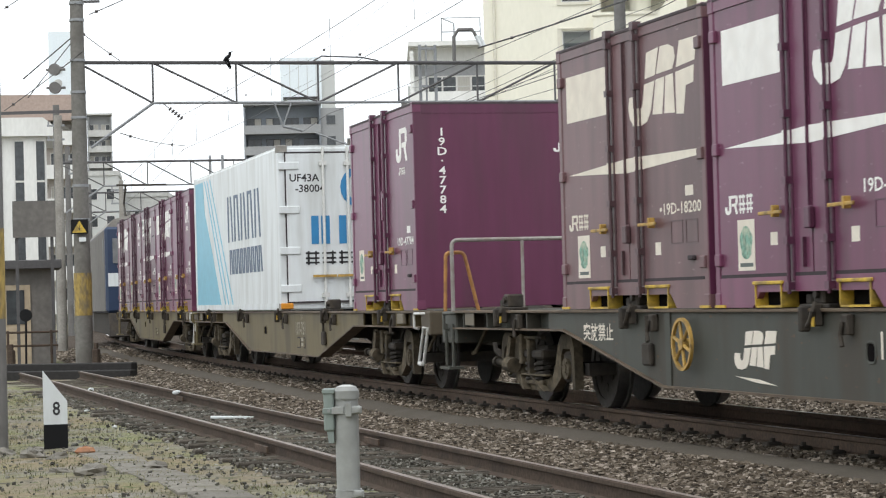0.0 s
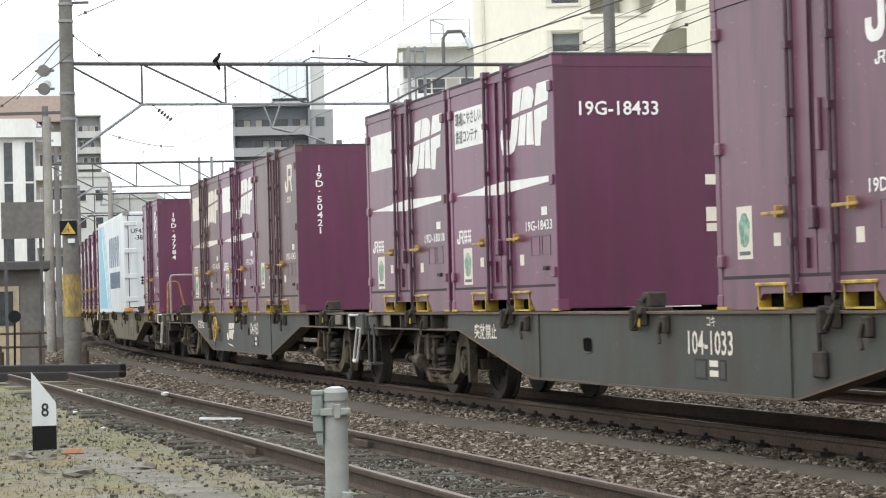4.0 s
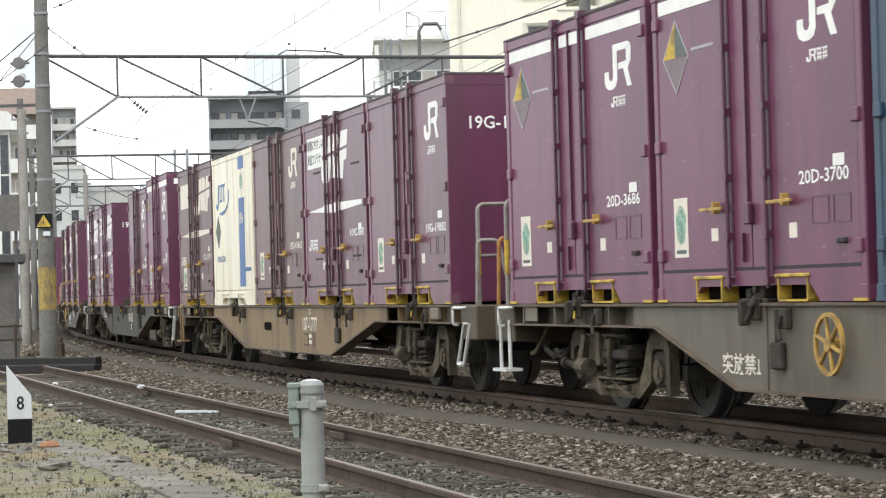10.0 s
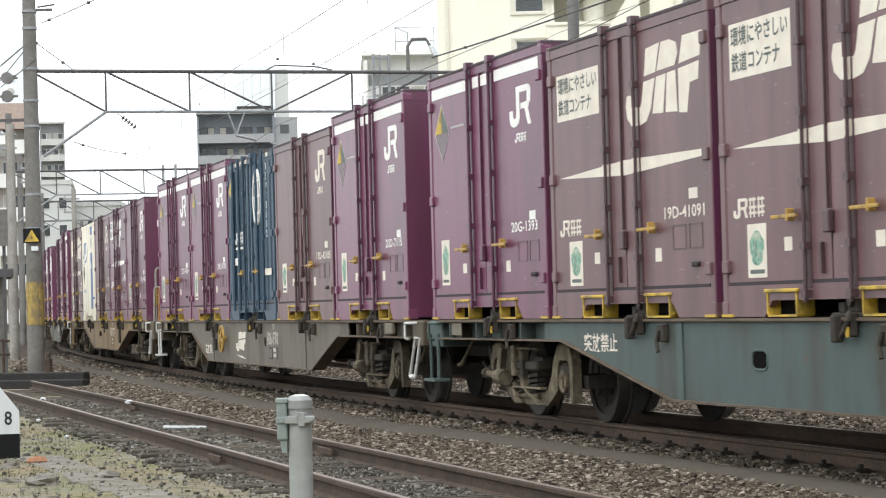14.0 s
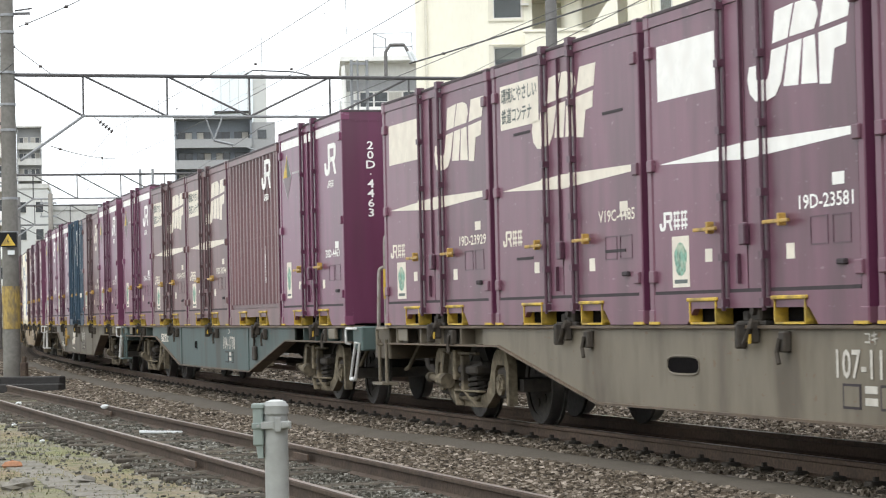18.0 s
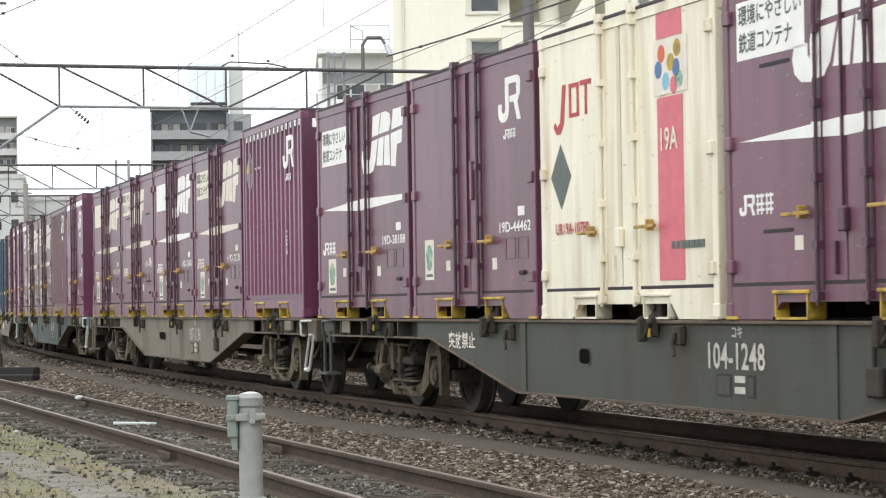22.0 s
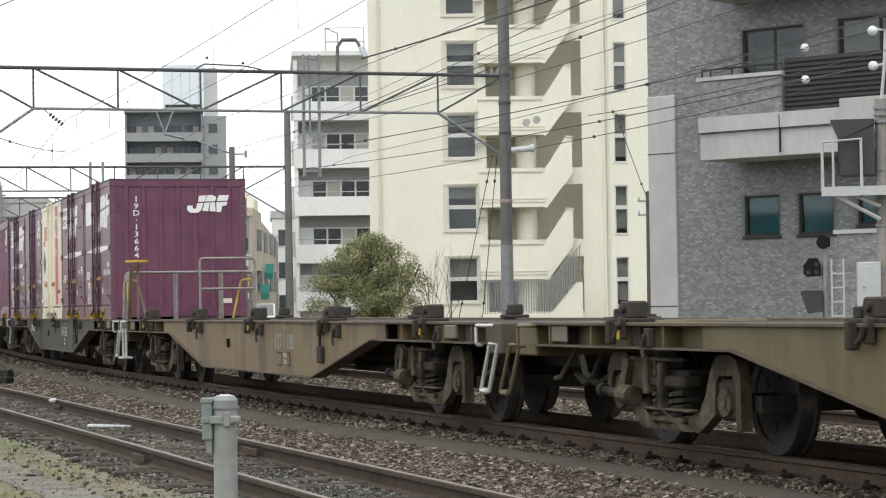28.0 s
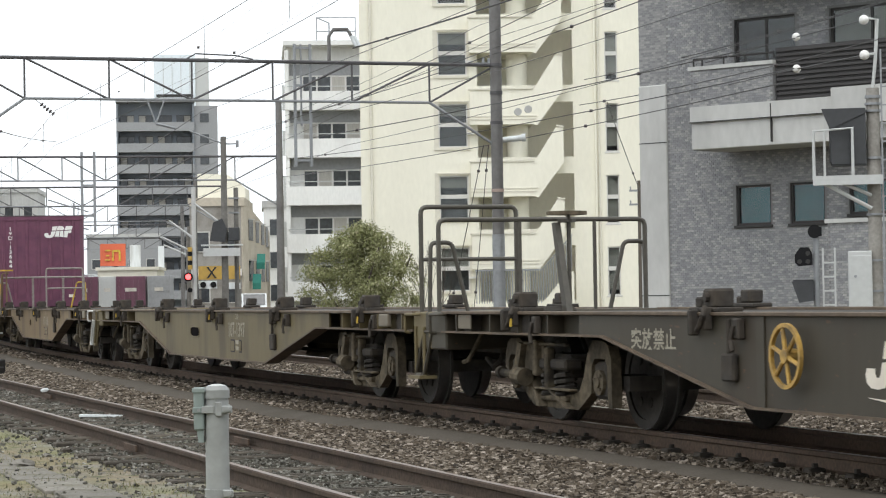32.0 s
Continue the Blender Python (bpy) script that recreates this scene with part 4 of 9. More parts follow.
def fittings(c, h, k, rodmat, handmat, pocketmat):
    """Doors with bars, handles and hinges, and the fork pockets, under the container c."""
    d1 = part("door", lambda: door_mb(h, 0.115, CL / 2 - 0.012), M[k], c, key=("door1", h, k))
    d2 = part("door", lambda: door_mb(h, CL / 2 + 0.012, CL - 0.115), M[k], c, key=("door2", h, k))
    for d, u in ((d1, 1.505), (d2, 2.20)):
        part("lock_bar", lambda: rod_mb(h, u), M[rodmat], d, key=("rod", h, u, rodmat))
    part("door_handle", lambda: handle_mb(1.02, 1.43, 0.72), M[handmat], d1, "ochre door handle", key=("ha1", handmat))
    part("door_handle", lambda: handle_mb(2.25, 2.66, 0.73), M[handmat], d2, "ochre door handle", key=("ha2", handmat))
    part("center_latch", lambda: MB().box(-0.05, 0.05, CW - 0.01, CW + 0.04, 0.58, 0.74, 0.01).box(-0.30, -0.27, CW - 0.012, CW + 0.018, 0.30, 0.52).box(0.12, 0.15, CW - 0.012, CW + 0.018, 0.30, 0.52)
         .box(0.02, 0.035, CW - 0.012, CW + 0.012, 0.75, h - 0.12), M[rodmat], d2, key=("latch", h, rodmat))
    for z in (0.38, 1.27, h - 0.32):
        part("hinge", lambda: hinge_mb(0.10, z), M[k], d1, key=("h1", z, k))
        part("hinge", lambda: hinge_mb(CL - 0.10, z), M[k], d2, key=("h2", z, k))
    for u0, u1 in ((0.80, 1.30), (2.30, 2.80)):
        p = part("fork_pocket", lambda: pocket_mb(u0, u1), M[pocketmat], c, "scuffed yellow fork pocket rim", key=("pock", u0, pocketmat))
        # A black block fills the pocket with painted shade.
        part("pocket_hollow", lambda: MB().box(CL / 2 - u1 + 0.022, CL / 2 - u0 - 0.022, CW - 0.3, CW - 0.10, 0.018, 0.174), M["hole"], p, key=("hollow", u0))
    part("door_sill", lambda: MB().box(-CL / 2 + 0.115, CL / 2 - 0.115, CW - 0.03, CW - 0.008, 0.235, 0.262), M["seam"], c, key=("sill",))
    part("center_seal", lambda: MB().box(-0.012, 0.012, CW - 0.05, CW - 0.02, 0.25, h - 0.12), M["seam"], c, key=("seal", h))
    for x, u in ((CL / 2 - 0.10, 0), (-CL / 2 + 0.10, 1)):
        part("scuffed_foot", lambda: MB().box(x - 0.10, x + 0.10, CW - 0.02, CW + 0.008, 0.0, 0.022), M[pocketmat], c, key=("foot", u, pocketmat))


def shell(c, h, k, endk, ribs=True):
    part("body", lambda: body_mb(h), M[k], c, key=("body", h, k))
    part("roof", lambda: roof_mb(h), M["roof"], c, key=("roof", h))
    for sgn in (1, -1):
        part("bottom_rail", lambda: bottom_rail_mb(sgn), M[k], c, key=("brail", sgn, k))
        part("top_rail", lambda: top_rail_mb(h, sgn), M[k], c, key=("trail", h, sgn, k))
    part("front_wall", lambda: MB().box(CL / 2 - 0.035, CL / 2 - 0.005, -CW + 0.08, CW - 0.08, 0.0, h - 0.04), M[k], c, key=("fwall", h, k))
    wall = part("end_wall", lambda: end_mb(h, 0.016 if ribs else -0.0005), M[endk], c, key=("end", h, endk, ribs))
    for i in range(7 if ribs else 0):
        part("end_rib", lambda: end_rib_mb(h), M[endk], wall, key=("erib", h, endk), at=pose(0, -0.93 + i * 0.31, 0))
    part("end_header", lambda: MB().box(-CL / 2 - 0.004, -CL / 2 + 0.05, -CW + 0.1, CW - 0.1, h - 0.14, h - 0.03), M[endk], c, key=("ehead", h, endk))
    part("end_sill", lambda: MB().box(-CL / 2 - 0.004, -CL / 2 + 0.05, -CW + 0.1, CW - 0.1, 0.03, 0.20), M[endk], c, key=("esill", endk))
    for x in (CL / 2 - 0.055, -CL / 2 + 0.055):
        for y in (CW - 0.058, -CW + 0.058):
            part("corner_post", lambda: post_mb(h), M[k], c, key=("post", h, k), at=pose(x, y, 0))


def sticker(c, u0, u1, v0, v1):
    s = part("eco_sticker", lambda: side_plate([rect(u0, u1, v0, v1)], 0.003), M["white_old"], c, "pale sticker with a green drawing", key=("eco", u0, v0))
    part("sticker_text", lambda: side_plate([rect(u0 + 0.04, u1 - 0.04, v0 + 0.03, v0 + 0.06)], 0.004), M["grey_sign"], s, key=("ecot", u0, v0))
    cu, cv, a, b = (u0 + u1) / 2, (v0 + v1) / 2 + 0.05 * (v1 - v0), (u1 - u0) * 0.36, (v1 - v0) * 0.33
    part("sticker_drawing", lambda: side_plate([[(cu + a * (1 + 0.12 * math.sin(5 * t)) * math.cos(t), cv + b * math.sin(t)) for t in [2 * math.pi * i / 16 for i in range(16)]]], 0.005),
         M["green"], s, key=("ecod", u0, v0))


def labels(c, h, tone="maroon", w="white"):
    """Small tags: weight plate, loading notes, stencil squares."""
    part("data_plate", lambda: side_plate([rect(CL * 0.868, CL * 0.915, 0.94, 1.025)]), M[w], c, key=("plate", w))
    part("note_tag", lambda: side_plate([rect(1.10, 1.23, 0.475, 0.575)]), M["white_old"], c, key=("tag1",))
    part("note_tag", lambda: side_plate([rect(2.50, 2.63, 0.46, 0.57)]), M["white_old"], c, key=("tag2", h))
    for a in (0.775, 0.865):
        u0, u1 = CL * a, CL * (a + 0.072)
        part("stencil_box", lambda: side_plate([rect(u0, u1, 0.545, 0.555), rect(u0, u1, 0.735, 0.745), rect(u0, u0 + 0.012, 0.555, 0.735), rect(u1 - 0.012, u1, 0.555, 0.735)], 0.003, CW - 0.012), M["rod_" + tone], c, key=("sten", a, tone))
    part("lashing_ring", lambda: MB().box(CL / 2 - 3.42, CL / 2 - 3.30, CW - 0.02, CW + 0.02, 0.40, 0.44, 0.008), M["seam"], c, key=("ring",))


def number(c, text, h, w="white", u=2.68, size=0.136):
    words("side_number", text, size, M[w], c, near_face(CL / 2 - u - (0.06 if text[0] == "V" else -0.06 if text[0] == "\u2022" else 0.0), DOOR + 0.003, (0.87 if text[0] == "V" else 0.80) if h < 2.55 else 0.84), squeeze=1.30 if text[0] == "V" else 1.42)


STRIPE = [[(0.245, 1.272), (1.86, 1.338), (1.86, 1.208)], [(1.86, 1.208), (1.86, 1.338), (3.52, 1.318), (3.52, 1.262)]]


def pieces(name, polys, y, w, c, label, key):
    """A painted emblem, each stroke a piece under the first."""
    top = part(name, lambda: side_plate(polys[:1], 0.002, y), M[w], c, label, key=key + (0,))
    for i, p in enumerate(polys[1:]):
        part("stroke", lambda: side_plate([p], 0.002, y), M[w], top, key=key + (i + 1,))
    return top


def stripe_part(c, w):
    st = part("stripe", lambda: side_plate(STRIPE), M[w], c, "tapering white stripe", key=("stripe", w))
    part("stripe_on_bars", lambda: over_bars(STRIPE), M[w], st, key=("stripebars", w))


YELLOWED = {"19D-23929", "V19C-4485", "\u202219D-22338"}            # boxes whose lettering has gone cream


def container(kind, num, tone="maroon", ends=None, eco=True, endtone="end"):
    """One 12-foot container of a given livery."""
    tall = kind in ("band", "ribband")
    h = 2.6 if tall else 2.5
    w = "white_old" if tone == "brown" or num in YELLOWED else "white"
    about = {"panel": "with white panel and slanted emblem", "text": "with white slogan panel and slanted emblem", "mark": "with white two-stroke mark",
             "band": "with white top band and warning diamond", "rib": "with ribbed sides", "ribband": "with ribbed sides and white top band"}[kind]
    hue = {"maroon": "faded maroon", "brown": "weathered brown-maroon", "purple": "purple"}[tone]
    c = thing("freight_container", f"{hue} steel freight container {about}", "container", "containers on the train")
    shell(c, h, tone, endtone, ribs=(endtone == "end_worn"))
    if kind in ("rib", "ribband"):
        part("end_post_strip", lambda: MB().box(-CL / 2 + 0.11, CL / 2 - 0.11, CW - 0.05, CW - 0.03, 0.25, h - 0.1), M[tone], c, key=("ribback", h, tone))
        for i in range(14):
            x = CL / 2 - 0.22 - i * 0.252
            part("side_rib", lambda: MB().prism([(-0.065, CW - 0.035), (-0.035, CW - 0.002), (0.035, CW - 0.002), (0.065, CW - 0.035)], "z", 0.30, h - 0.12), M[tone], c, key=("rib", h, tone), at=pose(x, 0, 0))
        for u0, u1 in ((0.80, 1.30), (2.30, 2.80)):
            p = part("fork_pocket", lambda: pocket_mb(u0, u1), M["yellow"], c, "scuffed yellow fork pocket rim", key=("pock", u0, "yellow"))
            part("pocket_hollow", lambda: MB().box(CL / 2 - u1 + 0.022, CL / 2 - u0 - 0.022, CW - 0.3, CW - 0.10, 0.018, 0.174), M["hole"], p, key=("hollow", u0))
        pieces("emblem", pair_mark(2.64, 3.26, 1.90, 2.31), CW - 0.002, "white", c, "white two-stroke mark", ("ribmark",))
        part("name_mark", lambda: side_plate(small_marks(2.78, 1.74, 0.32, 0.09), 0.002, CW - 0.002), M["white"], c, key=("ribname",))
        words("side_number", "\n".join(num), 0.13, M["white"], c, near_face(CL / 2 - 2.78, CW + 0.001, 1.02), line=0.82)
    else:
        fittings(c, h, tone, "rod_" + tone, "ochre", "yellow")
        labels(c, h, tone, w)
        number(c, num, h, w)
    vent = num.startswith("V")                                # ventilated type: slots in the doors, emblem further forward
    vs, lift = (0.82, 0.065) if vent else (0.0, 0.0)
    if vent:
        for u, v in ((0.62, 0.605), (2.88, 0.605), (0.60, 1.775), (2.88, 1.775)):
            part("vent_slot", lambda: side_plate([rect(u, u + 0.46, v, v + 0.026)], 0.004), M["seam"], c, "narrow dark vent slot", key=("vent", u, v))
    if kind in ("panel", "text"):
        part("white_panel", lambda: side_plate([rect(0.245, 1.36, 1.775, 2.215)] if kind == "panel" else [rect(0.235, 1.30, 1.79 + lift, 2.21 + lift)]), M[w], c, "white rectangular panel", key=("panel", kind, w, vent))
        if kind == "text":
            words("slogan", "\u74b0\u5883\u306b\u3084\u3055\u3057\u3044\n\u9244\u9053\u30b3\u30f3\u30c6\u30ca", 0.155, M["grey_sign"], c, near_face(CL / 2 - 0.27, DOOR + 0.005, 2.05 + lift), squeeze=0.92, line=1.25)
        em = pieces("emblem", emblem(1.93 - vs, 3.57 - vs, 1.60, 2.245), DOOR, w, c, "white slanted emblem", ("jrf", w, vent))
        part("emblem_on_bars", lambda: over_bars(emblem(1.93 - vs, 3.57 - vs, 1.60, 2.245)), M[w], em, key=("jrfbars", w, vent))
        stripe_part(c, w)
        part("name_mark", lambda: side_plate(small_marks(0.23, 0.74, 0.56, 0.15)), M[w], c, key=("name", w))
        if eco and not vent:
            sticker(c, 0.47, 0.80, 0.29, 0.69)
    if kind == "mark":
        pieces("emblem", pair_mark(2.73, 3.34, 1.82, 2.23), DOOR, w, c, "white two-stroke mark", ("jr", w))
        part("name_mark", lambda: side_plate(small_marks(2.86, 1.66, 0.34, 0.09)), M[w], c, key=("jrn", w))
        part("door_guard", lambda: MB().box(-0.14, -0.08, CW - 0.012, CW + 0.02, 1.14, 1.52, 0.008), M[tone], c, key=("guard", tone))
        if eco:
            sticker(c, 0.41, 0.70, 0.39, 0.80)
    if kind == "band" or kind == "ribband":
        part("top_band", lambda: side_plate([rect(0.14, 1.43, 2.35, 2.46), rect(1.57, 2.13, 2.35, 2.46), rect(2.27, 3.58, 2.35, 2.46)] if kind == "band" else [rect(0.16 + i * 0.252, 0.34 + i * 0.252, 2.40, 2.48) for i in range(14)], 0.004, CW - 0.012),
             M["white"], c, "white band under the roof", key=("band", kind))
        sign = part("diamond_sign", lambda: side_plate([[(0.23, 1.972), (0.48, 1.70), (0.73, 1.972)]], 0.002, CW - 0.012), M["sign_dull"], c, "grey and yellow warning diamond", key=("diaA",))
        part("diamond_half", lambda: side_plate([[(0.484, 1.976), (0.73, 1.976), (0.484, 2.27)]], 0.002, CW - 0.012), M["grey_sign"], sign, key=("diaC",))
        part("diamond_corner", lambda: side_plate([[(0.23, 1.976), (0.476, 1.976), (0.476, 2.27)]], 0.002, CW - 0.012), M["yellow"], sign, "yellow corner", key=("diaB",))
        part("diamond_edge", lambda: side_plate([[(0.215, 1.972), (0.48, 1.68), (0.48, 1.70), (0.23, 1.972)], [(0.48, 1.68), (0.745, 1.972), (0.73, 1.972), (0.48, 1.70)],
             [(0.745, 1.972), (0.48, 2.29), (0.48, 2.27), (0.73, 1.972)], [(0.48, 2.29), (0.215, 1.972), (0.23, 1.972), (0.48, 2.27)]], 0.003, CW - 0.012), M["tag_grey"], sign, "thin pale outline", key=("diaD",))
        part("small_writing", lambda: side_plate(bars(0.80, 1.24, 2.00, 2.025, (3, 4, 3, 3, 4, 3)), 0.002, CW - 0.012), M["tag_grey"], c, key=("diaW",))
    if kind == "band":
        pieces("emblem", pair_mark(2.72, 3.35, 1.85, 2.235), DOOR, "white", c, "white two-stroke mark", ("jrb",))
        part("name_mark", lambda: side_plate(small_marks(2.86, 1.695, 0.34, 0.09)), M["white"], c, key=("jrbn",))
        if eco:
            sticker(c, 0.36, 0.64, 0.36, 0.84)
    if ends:
        if ends[0] == "v":
            words("end_number", "\n".join(ends[1]), 0.135, M["white"], c, rear_face(-CL / 2 - 0.010, CW - (0.47 if "e" in ends[2:] else 0.35), h - (0.41 if h < 2.55 else 0.48)), squeeze=1.28, line=0.93 if "e" in ends[2:] else 0.86, align="CENTER")
        elif ends[0] == "h":
            words("end_number", ends[1], 0.19, M["white"], c, rear_face(-CL / 2 - 0.010, CW - 0.22, h - 0.61 if h < 2.55 else h - 0.70), squeeze=1.0)
        if "e" in ends[2:]:
            part("end_emblem", lambda: end_plate(emblem(1.38, 2.15, h - 0.62, h - 0.30)), M["white"], c, "white slanted emblem", key=("ende",))
            part("end_tag", lambda: end_plate([rect(2.02, 2.18, 0.26, 0.34)]), M["white_old"], c, key=("endt",))
        if "n" in ends[2:]:
            part("end_name_mark", lambda: end_plate(small_marks(1.75, h - 0.62, 0.42, 0.11)), M["white"], c, key=("endn",))
        if "s" in ends[2:]:
            part("end_tag", lambda: end_plate([rect(1.55, 1.75, 1.20, 1.30), rect(1.55, 1.78, 0.84, 0.98), rect(1.55, 1.78, 0.74, 0.82)]), M["white_old"], c, key=("ends",))
            part("end_handle", lambda: MB().box(-CL / 2 - 0.05, -CL / 2 - 0.02, CW - 2.05, CW - 1.65, 1.09, 1.13).box(-CL / 2 - 0.05, -CL / 2 + 0.02, CW - 1.90, CW - 1.86, 0.9, 1.3), M["ochre"], c, key=("endh",))
        if "b" in ends[2:]:
            part("end_band", lambda: end_plate([rect(0.14, 2.3, 2.36, 2.47)]), M["white"], c, key=("endb",))
    return c


def cream_container(num, band, sheet):
    """The cream leasing-company box with a coloured vertical band."""
    hue = "blue" if band == "blue_band" else "pink"
    c = thing("freight_container", f"cream steel freight container with {hue} vertical band and diamond sign", "container", "containers on the train")
    h = 2.5
    shell(c, h, "cream", "cream", ribs=False)
    doors = band == "pink_band"
    if doors:
        fittings(c, h, "cream", "cream", "ochre", "cream")
    else:
        part("side_sheet", lambda: MB().box(-CL / 2 + 0.10, CL / 2 - 0.10, CW - 0.045, CW - 0.012, 0.25, h - 0.05), M["cream"], c, key=("creamsheet",))
        for u0, u1 in ((0.80, 1.30), (2.30, 2.80)):
            p = part("fork_pocket", lambda: pocket_mb(u0, u1), M["cream"], c, key=("pock", u0, "cream"))
            part("pocket_hollow", lambda: MB().box(CL / 2 - u1 + 0.022, CL / 2 - u0 - 0.022, CW - 0.3, CW - 0.10, 0.018, 0.174), M["hole"], p, key=("hollow", u0))
    ub = 2.48 if not doors else 2.62
    y = CW - 0.012
    part("band", lambda: side_plate([rect(ub, ub + 0.48, 0.30, 1.72), rect(ub, ub + 0.48, 2.18, 2.42)], 0.004, y), M[band], c, f"{hue} vertical band", key=("cband", band))
    ink = "blue_band" if not doors else "red_ink"
    part("emblem", lambda: side_plate([[(0.34, 1.67), (0.41, 1.60), (0.50, 1.60), (0.585, 1.68), (0.645, 2.02), (0.565, 2.02), (0.50, 1.70), (0.43, 1.66), (0.38, 1.71)], rect(0.72, 0.77, 1.76, 1.98), rect(0.90, 0.95, 1.76, 1.98), rect(0.72, 0.95, 1.98, 2.015), rect(0.72, 0.95, 1.725, 1.76),
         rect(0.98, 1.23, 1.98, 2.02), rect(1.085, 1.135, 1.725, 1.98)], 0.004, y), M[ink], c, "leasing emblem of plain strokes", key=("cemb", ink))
    if not doors:
        part("emblem_sweep", lambda: side_plate([[(0.60, 1.545), (0.90, 1.50), (1.20, 1.535), (1.46, 1.63), (1.46, 1.68), (1.18, 1.585), (0.90, 1.56)], [(1.46, 1.63), (1.60, 1.76), (1.58, 1.88), (1.50, 1.93), (1.52, 1.80), (1.46, 1.68)]], 0.004, y), M["blue_band"], c, key=("sweep",))
    part("diamond_sign", lambda: side_plate([[(0.26, 1.23), (0.50, 0.95), (0.50, 1.51)], [(0.50, 0.95), (0.74, 1.23), (0.50, 1.51)]], 0.004, y), M["grey_sign"], c, "grey diamond sign", key=("cdia",))
    words("side_number", num, 0.135, M[ink], c, near_face(CL / 2 - 0.36, y + 0.008, 0.73))
    words("band_number", "19A", 0.25, M["cream"], c, near_face(CL / 2 - ub - 0.03, y + 0.010, 1.31), squeeze=0.86)
    part("side_note", lambda: side_plate(bars(2.86, 3.48, 0.54, 0.60, (3, 3, 3, 3, 3, 3, 3), 0.2), 0.006, y), M["grey_sign"] if doors else M["blue_band"], c, key=("snote", band))
    if sheet:
        s = part("picture_panel", lambda: side_plate([rect(2.56, 3.20, 1.74, 2.17)], 0.005, y), M["white_old"], c, "pale picture panel with coloured balls", key=("pic",))
        for i, (u, v, k) in enumerate(((2.72, 2.06, "orange"), (2.66, 1.94, "blue_band"), (2.90, 1.98, "yellow"), (3.02, 2.08, "yellow"), (2.80, 1.84, "cyan"), (3.05, 1.84, "green"), (2.95, 1.80, "pink_band"), (3.0, 1.93, "blue_band"))):
            part("ball_print", lambda: side_plate([[(u + 0.07 * math.cos(a * 0.5236), v + 0.07 * math.sin(a * 0.5236)) for a in range(12)]], 0.007, y), M[k], s, key=("ball", i))
    else:
        s = part("eco_sticker", lambda: side_plate([rect(2.56, 2.92, 1.82, 2.14)], 0.005, y), M["white_old"], c, "pale sticker with a green drawing", key=("ceco",))
        part("sticker_drawing", lambda: side_plate([[(2.74 + 0.12 * math.cos(a * 0.5236), 1.98 + 0.13 * math.sin(a * 0.5236)) for a in range(12)]], 0.007, y), M["green"], s, key=("cecod",))
    return c


def navy_container():
    """The corrugated dark blue box with a white globe outline."""
    c = thing("freight_container", "dark blue corrugated freight container with white globe outline", "container", "containers on the train")
    h = 2.5
    shell(c, h, "navy", "navy", ribs=False)
    fittings(c, h, "navy", "navy", "ochre", "navy")
    for i in range(12):
        x = CL / 2 - 0.27 - i * 0.29
        part("side_rib", lambda: MB().prism([(-0.075, CW - 0.02), (-0.045, CW + 0.012), (0.045, CW + 0.012), (0.075, CW - 0.02)], "z", 0.30, h - 0.16), M["navy"], c, key=("nrib",), at=pose(x, 0, 0))
    for u in (0.62, 1.10, 2.60, 3.05):
        part("lock_bar", lambda: MB().cyl((0, CW + 0.035, 0.15), (0, CW + 0.035, h + 0.01), 0.022).box(-0.04, 0.04, CW, CW + 0.05, 0.3, 0.36).box(-0.04, 0.04, CW, CW + 0.05, 1.2, 1.26).box(-0.04, 0.04, CW, CW + 0.05, 2.1, 2.16), M["navy"], c, key=("nbar",), at=pose(CL / 2 - u, 0, 0))
    mb = MB()
    y, cu, cv = CW + 0.018, CL / 2 - 2.56, 1.84
    for rx in (0.30, 0.12):
        mb.tube([(cu + rx * math.cos(t), y, cv + 0.42 * math.sin(t)) for t in [2 * math.pi * i / 24 for i in range(25)]], 0.014, 5)
    for dz in (-0.24, 0.0, 0.24):
        k = 0.30 * math.sqrt(1 - (dz / 0.42) ** 2)
        mb.tube([(cu - k, y, cv + dz), (cu + k, y, cv + dz)], 0.014, 5)
    part("globe_emblem", mb, M["white"], c, "white globe outline")
    words("side_number", "\n".join("RSV18002"), 0.15, M["white"], c, near_face(CL / 2 - 3.27, CW + 0.02, 2.20), line=0.93)
    part("name_mark", lambda: side_plate(small_marks(0.68, 1.18, 0.72, 0.19) + bars(0.70, 1.36, 1.10, 1.14), 0.004, CW + 0.012), M["white"], c, key=("nname",))
    part("code_mark", lambda: side_plate(bars(0.42, 1.10, 0.86, 0.97, (3, 1, 4, 4, 1, 1)), 0.004, CW + 0.012), M["white"], c, key=("ncode",))
    part("side_note", lambda: side_plate([rect(3.02, 3.56, 0.66, 0.76)], 0.004, CW + 0.012), M["white_old"], c, key=("nnote",))
    part("diamond_corner", lambda: side_plate([[(0.20, 2.02), (0.42, 1.92), (0.42, 2.30)]], 0.004, CW + 0.012), M["yellow"], c, key=("ndia",))
    part("roof_stripe", lambda: side_plate([rect(0.3 + i * 0.42, 0.45 + i * 0.42, h - 0.10, h - 0.04) for i in range(8)], 0.004, CW), M["white_old"], c, key=("nstripe",))
    return c


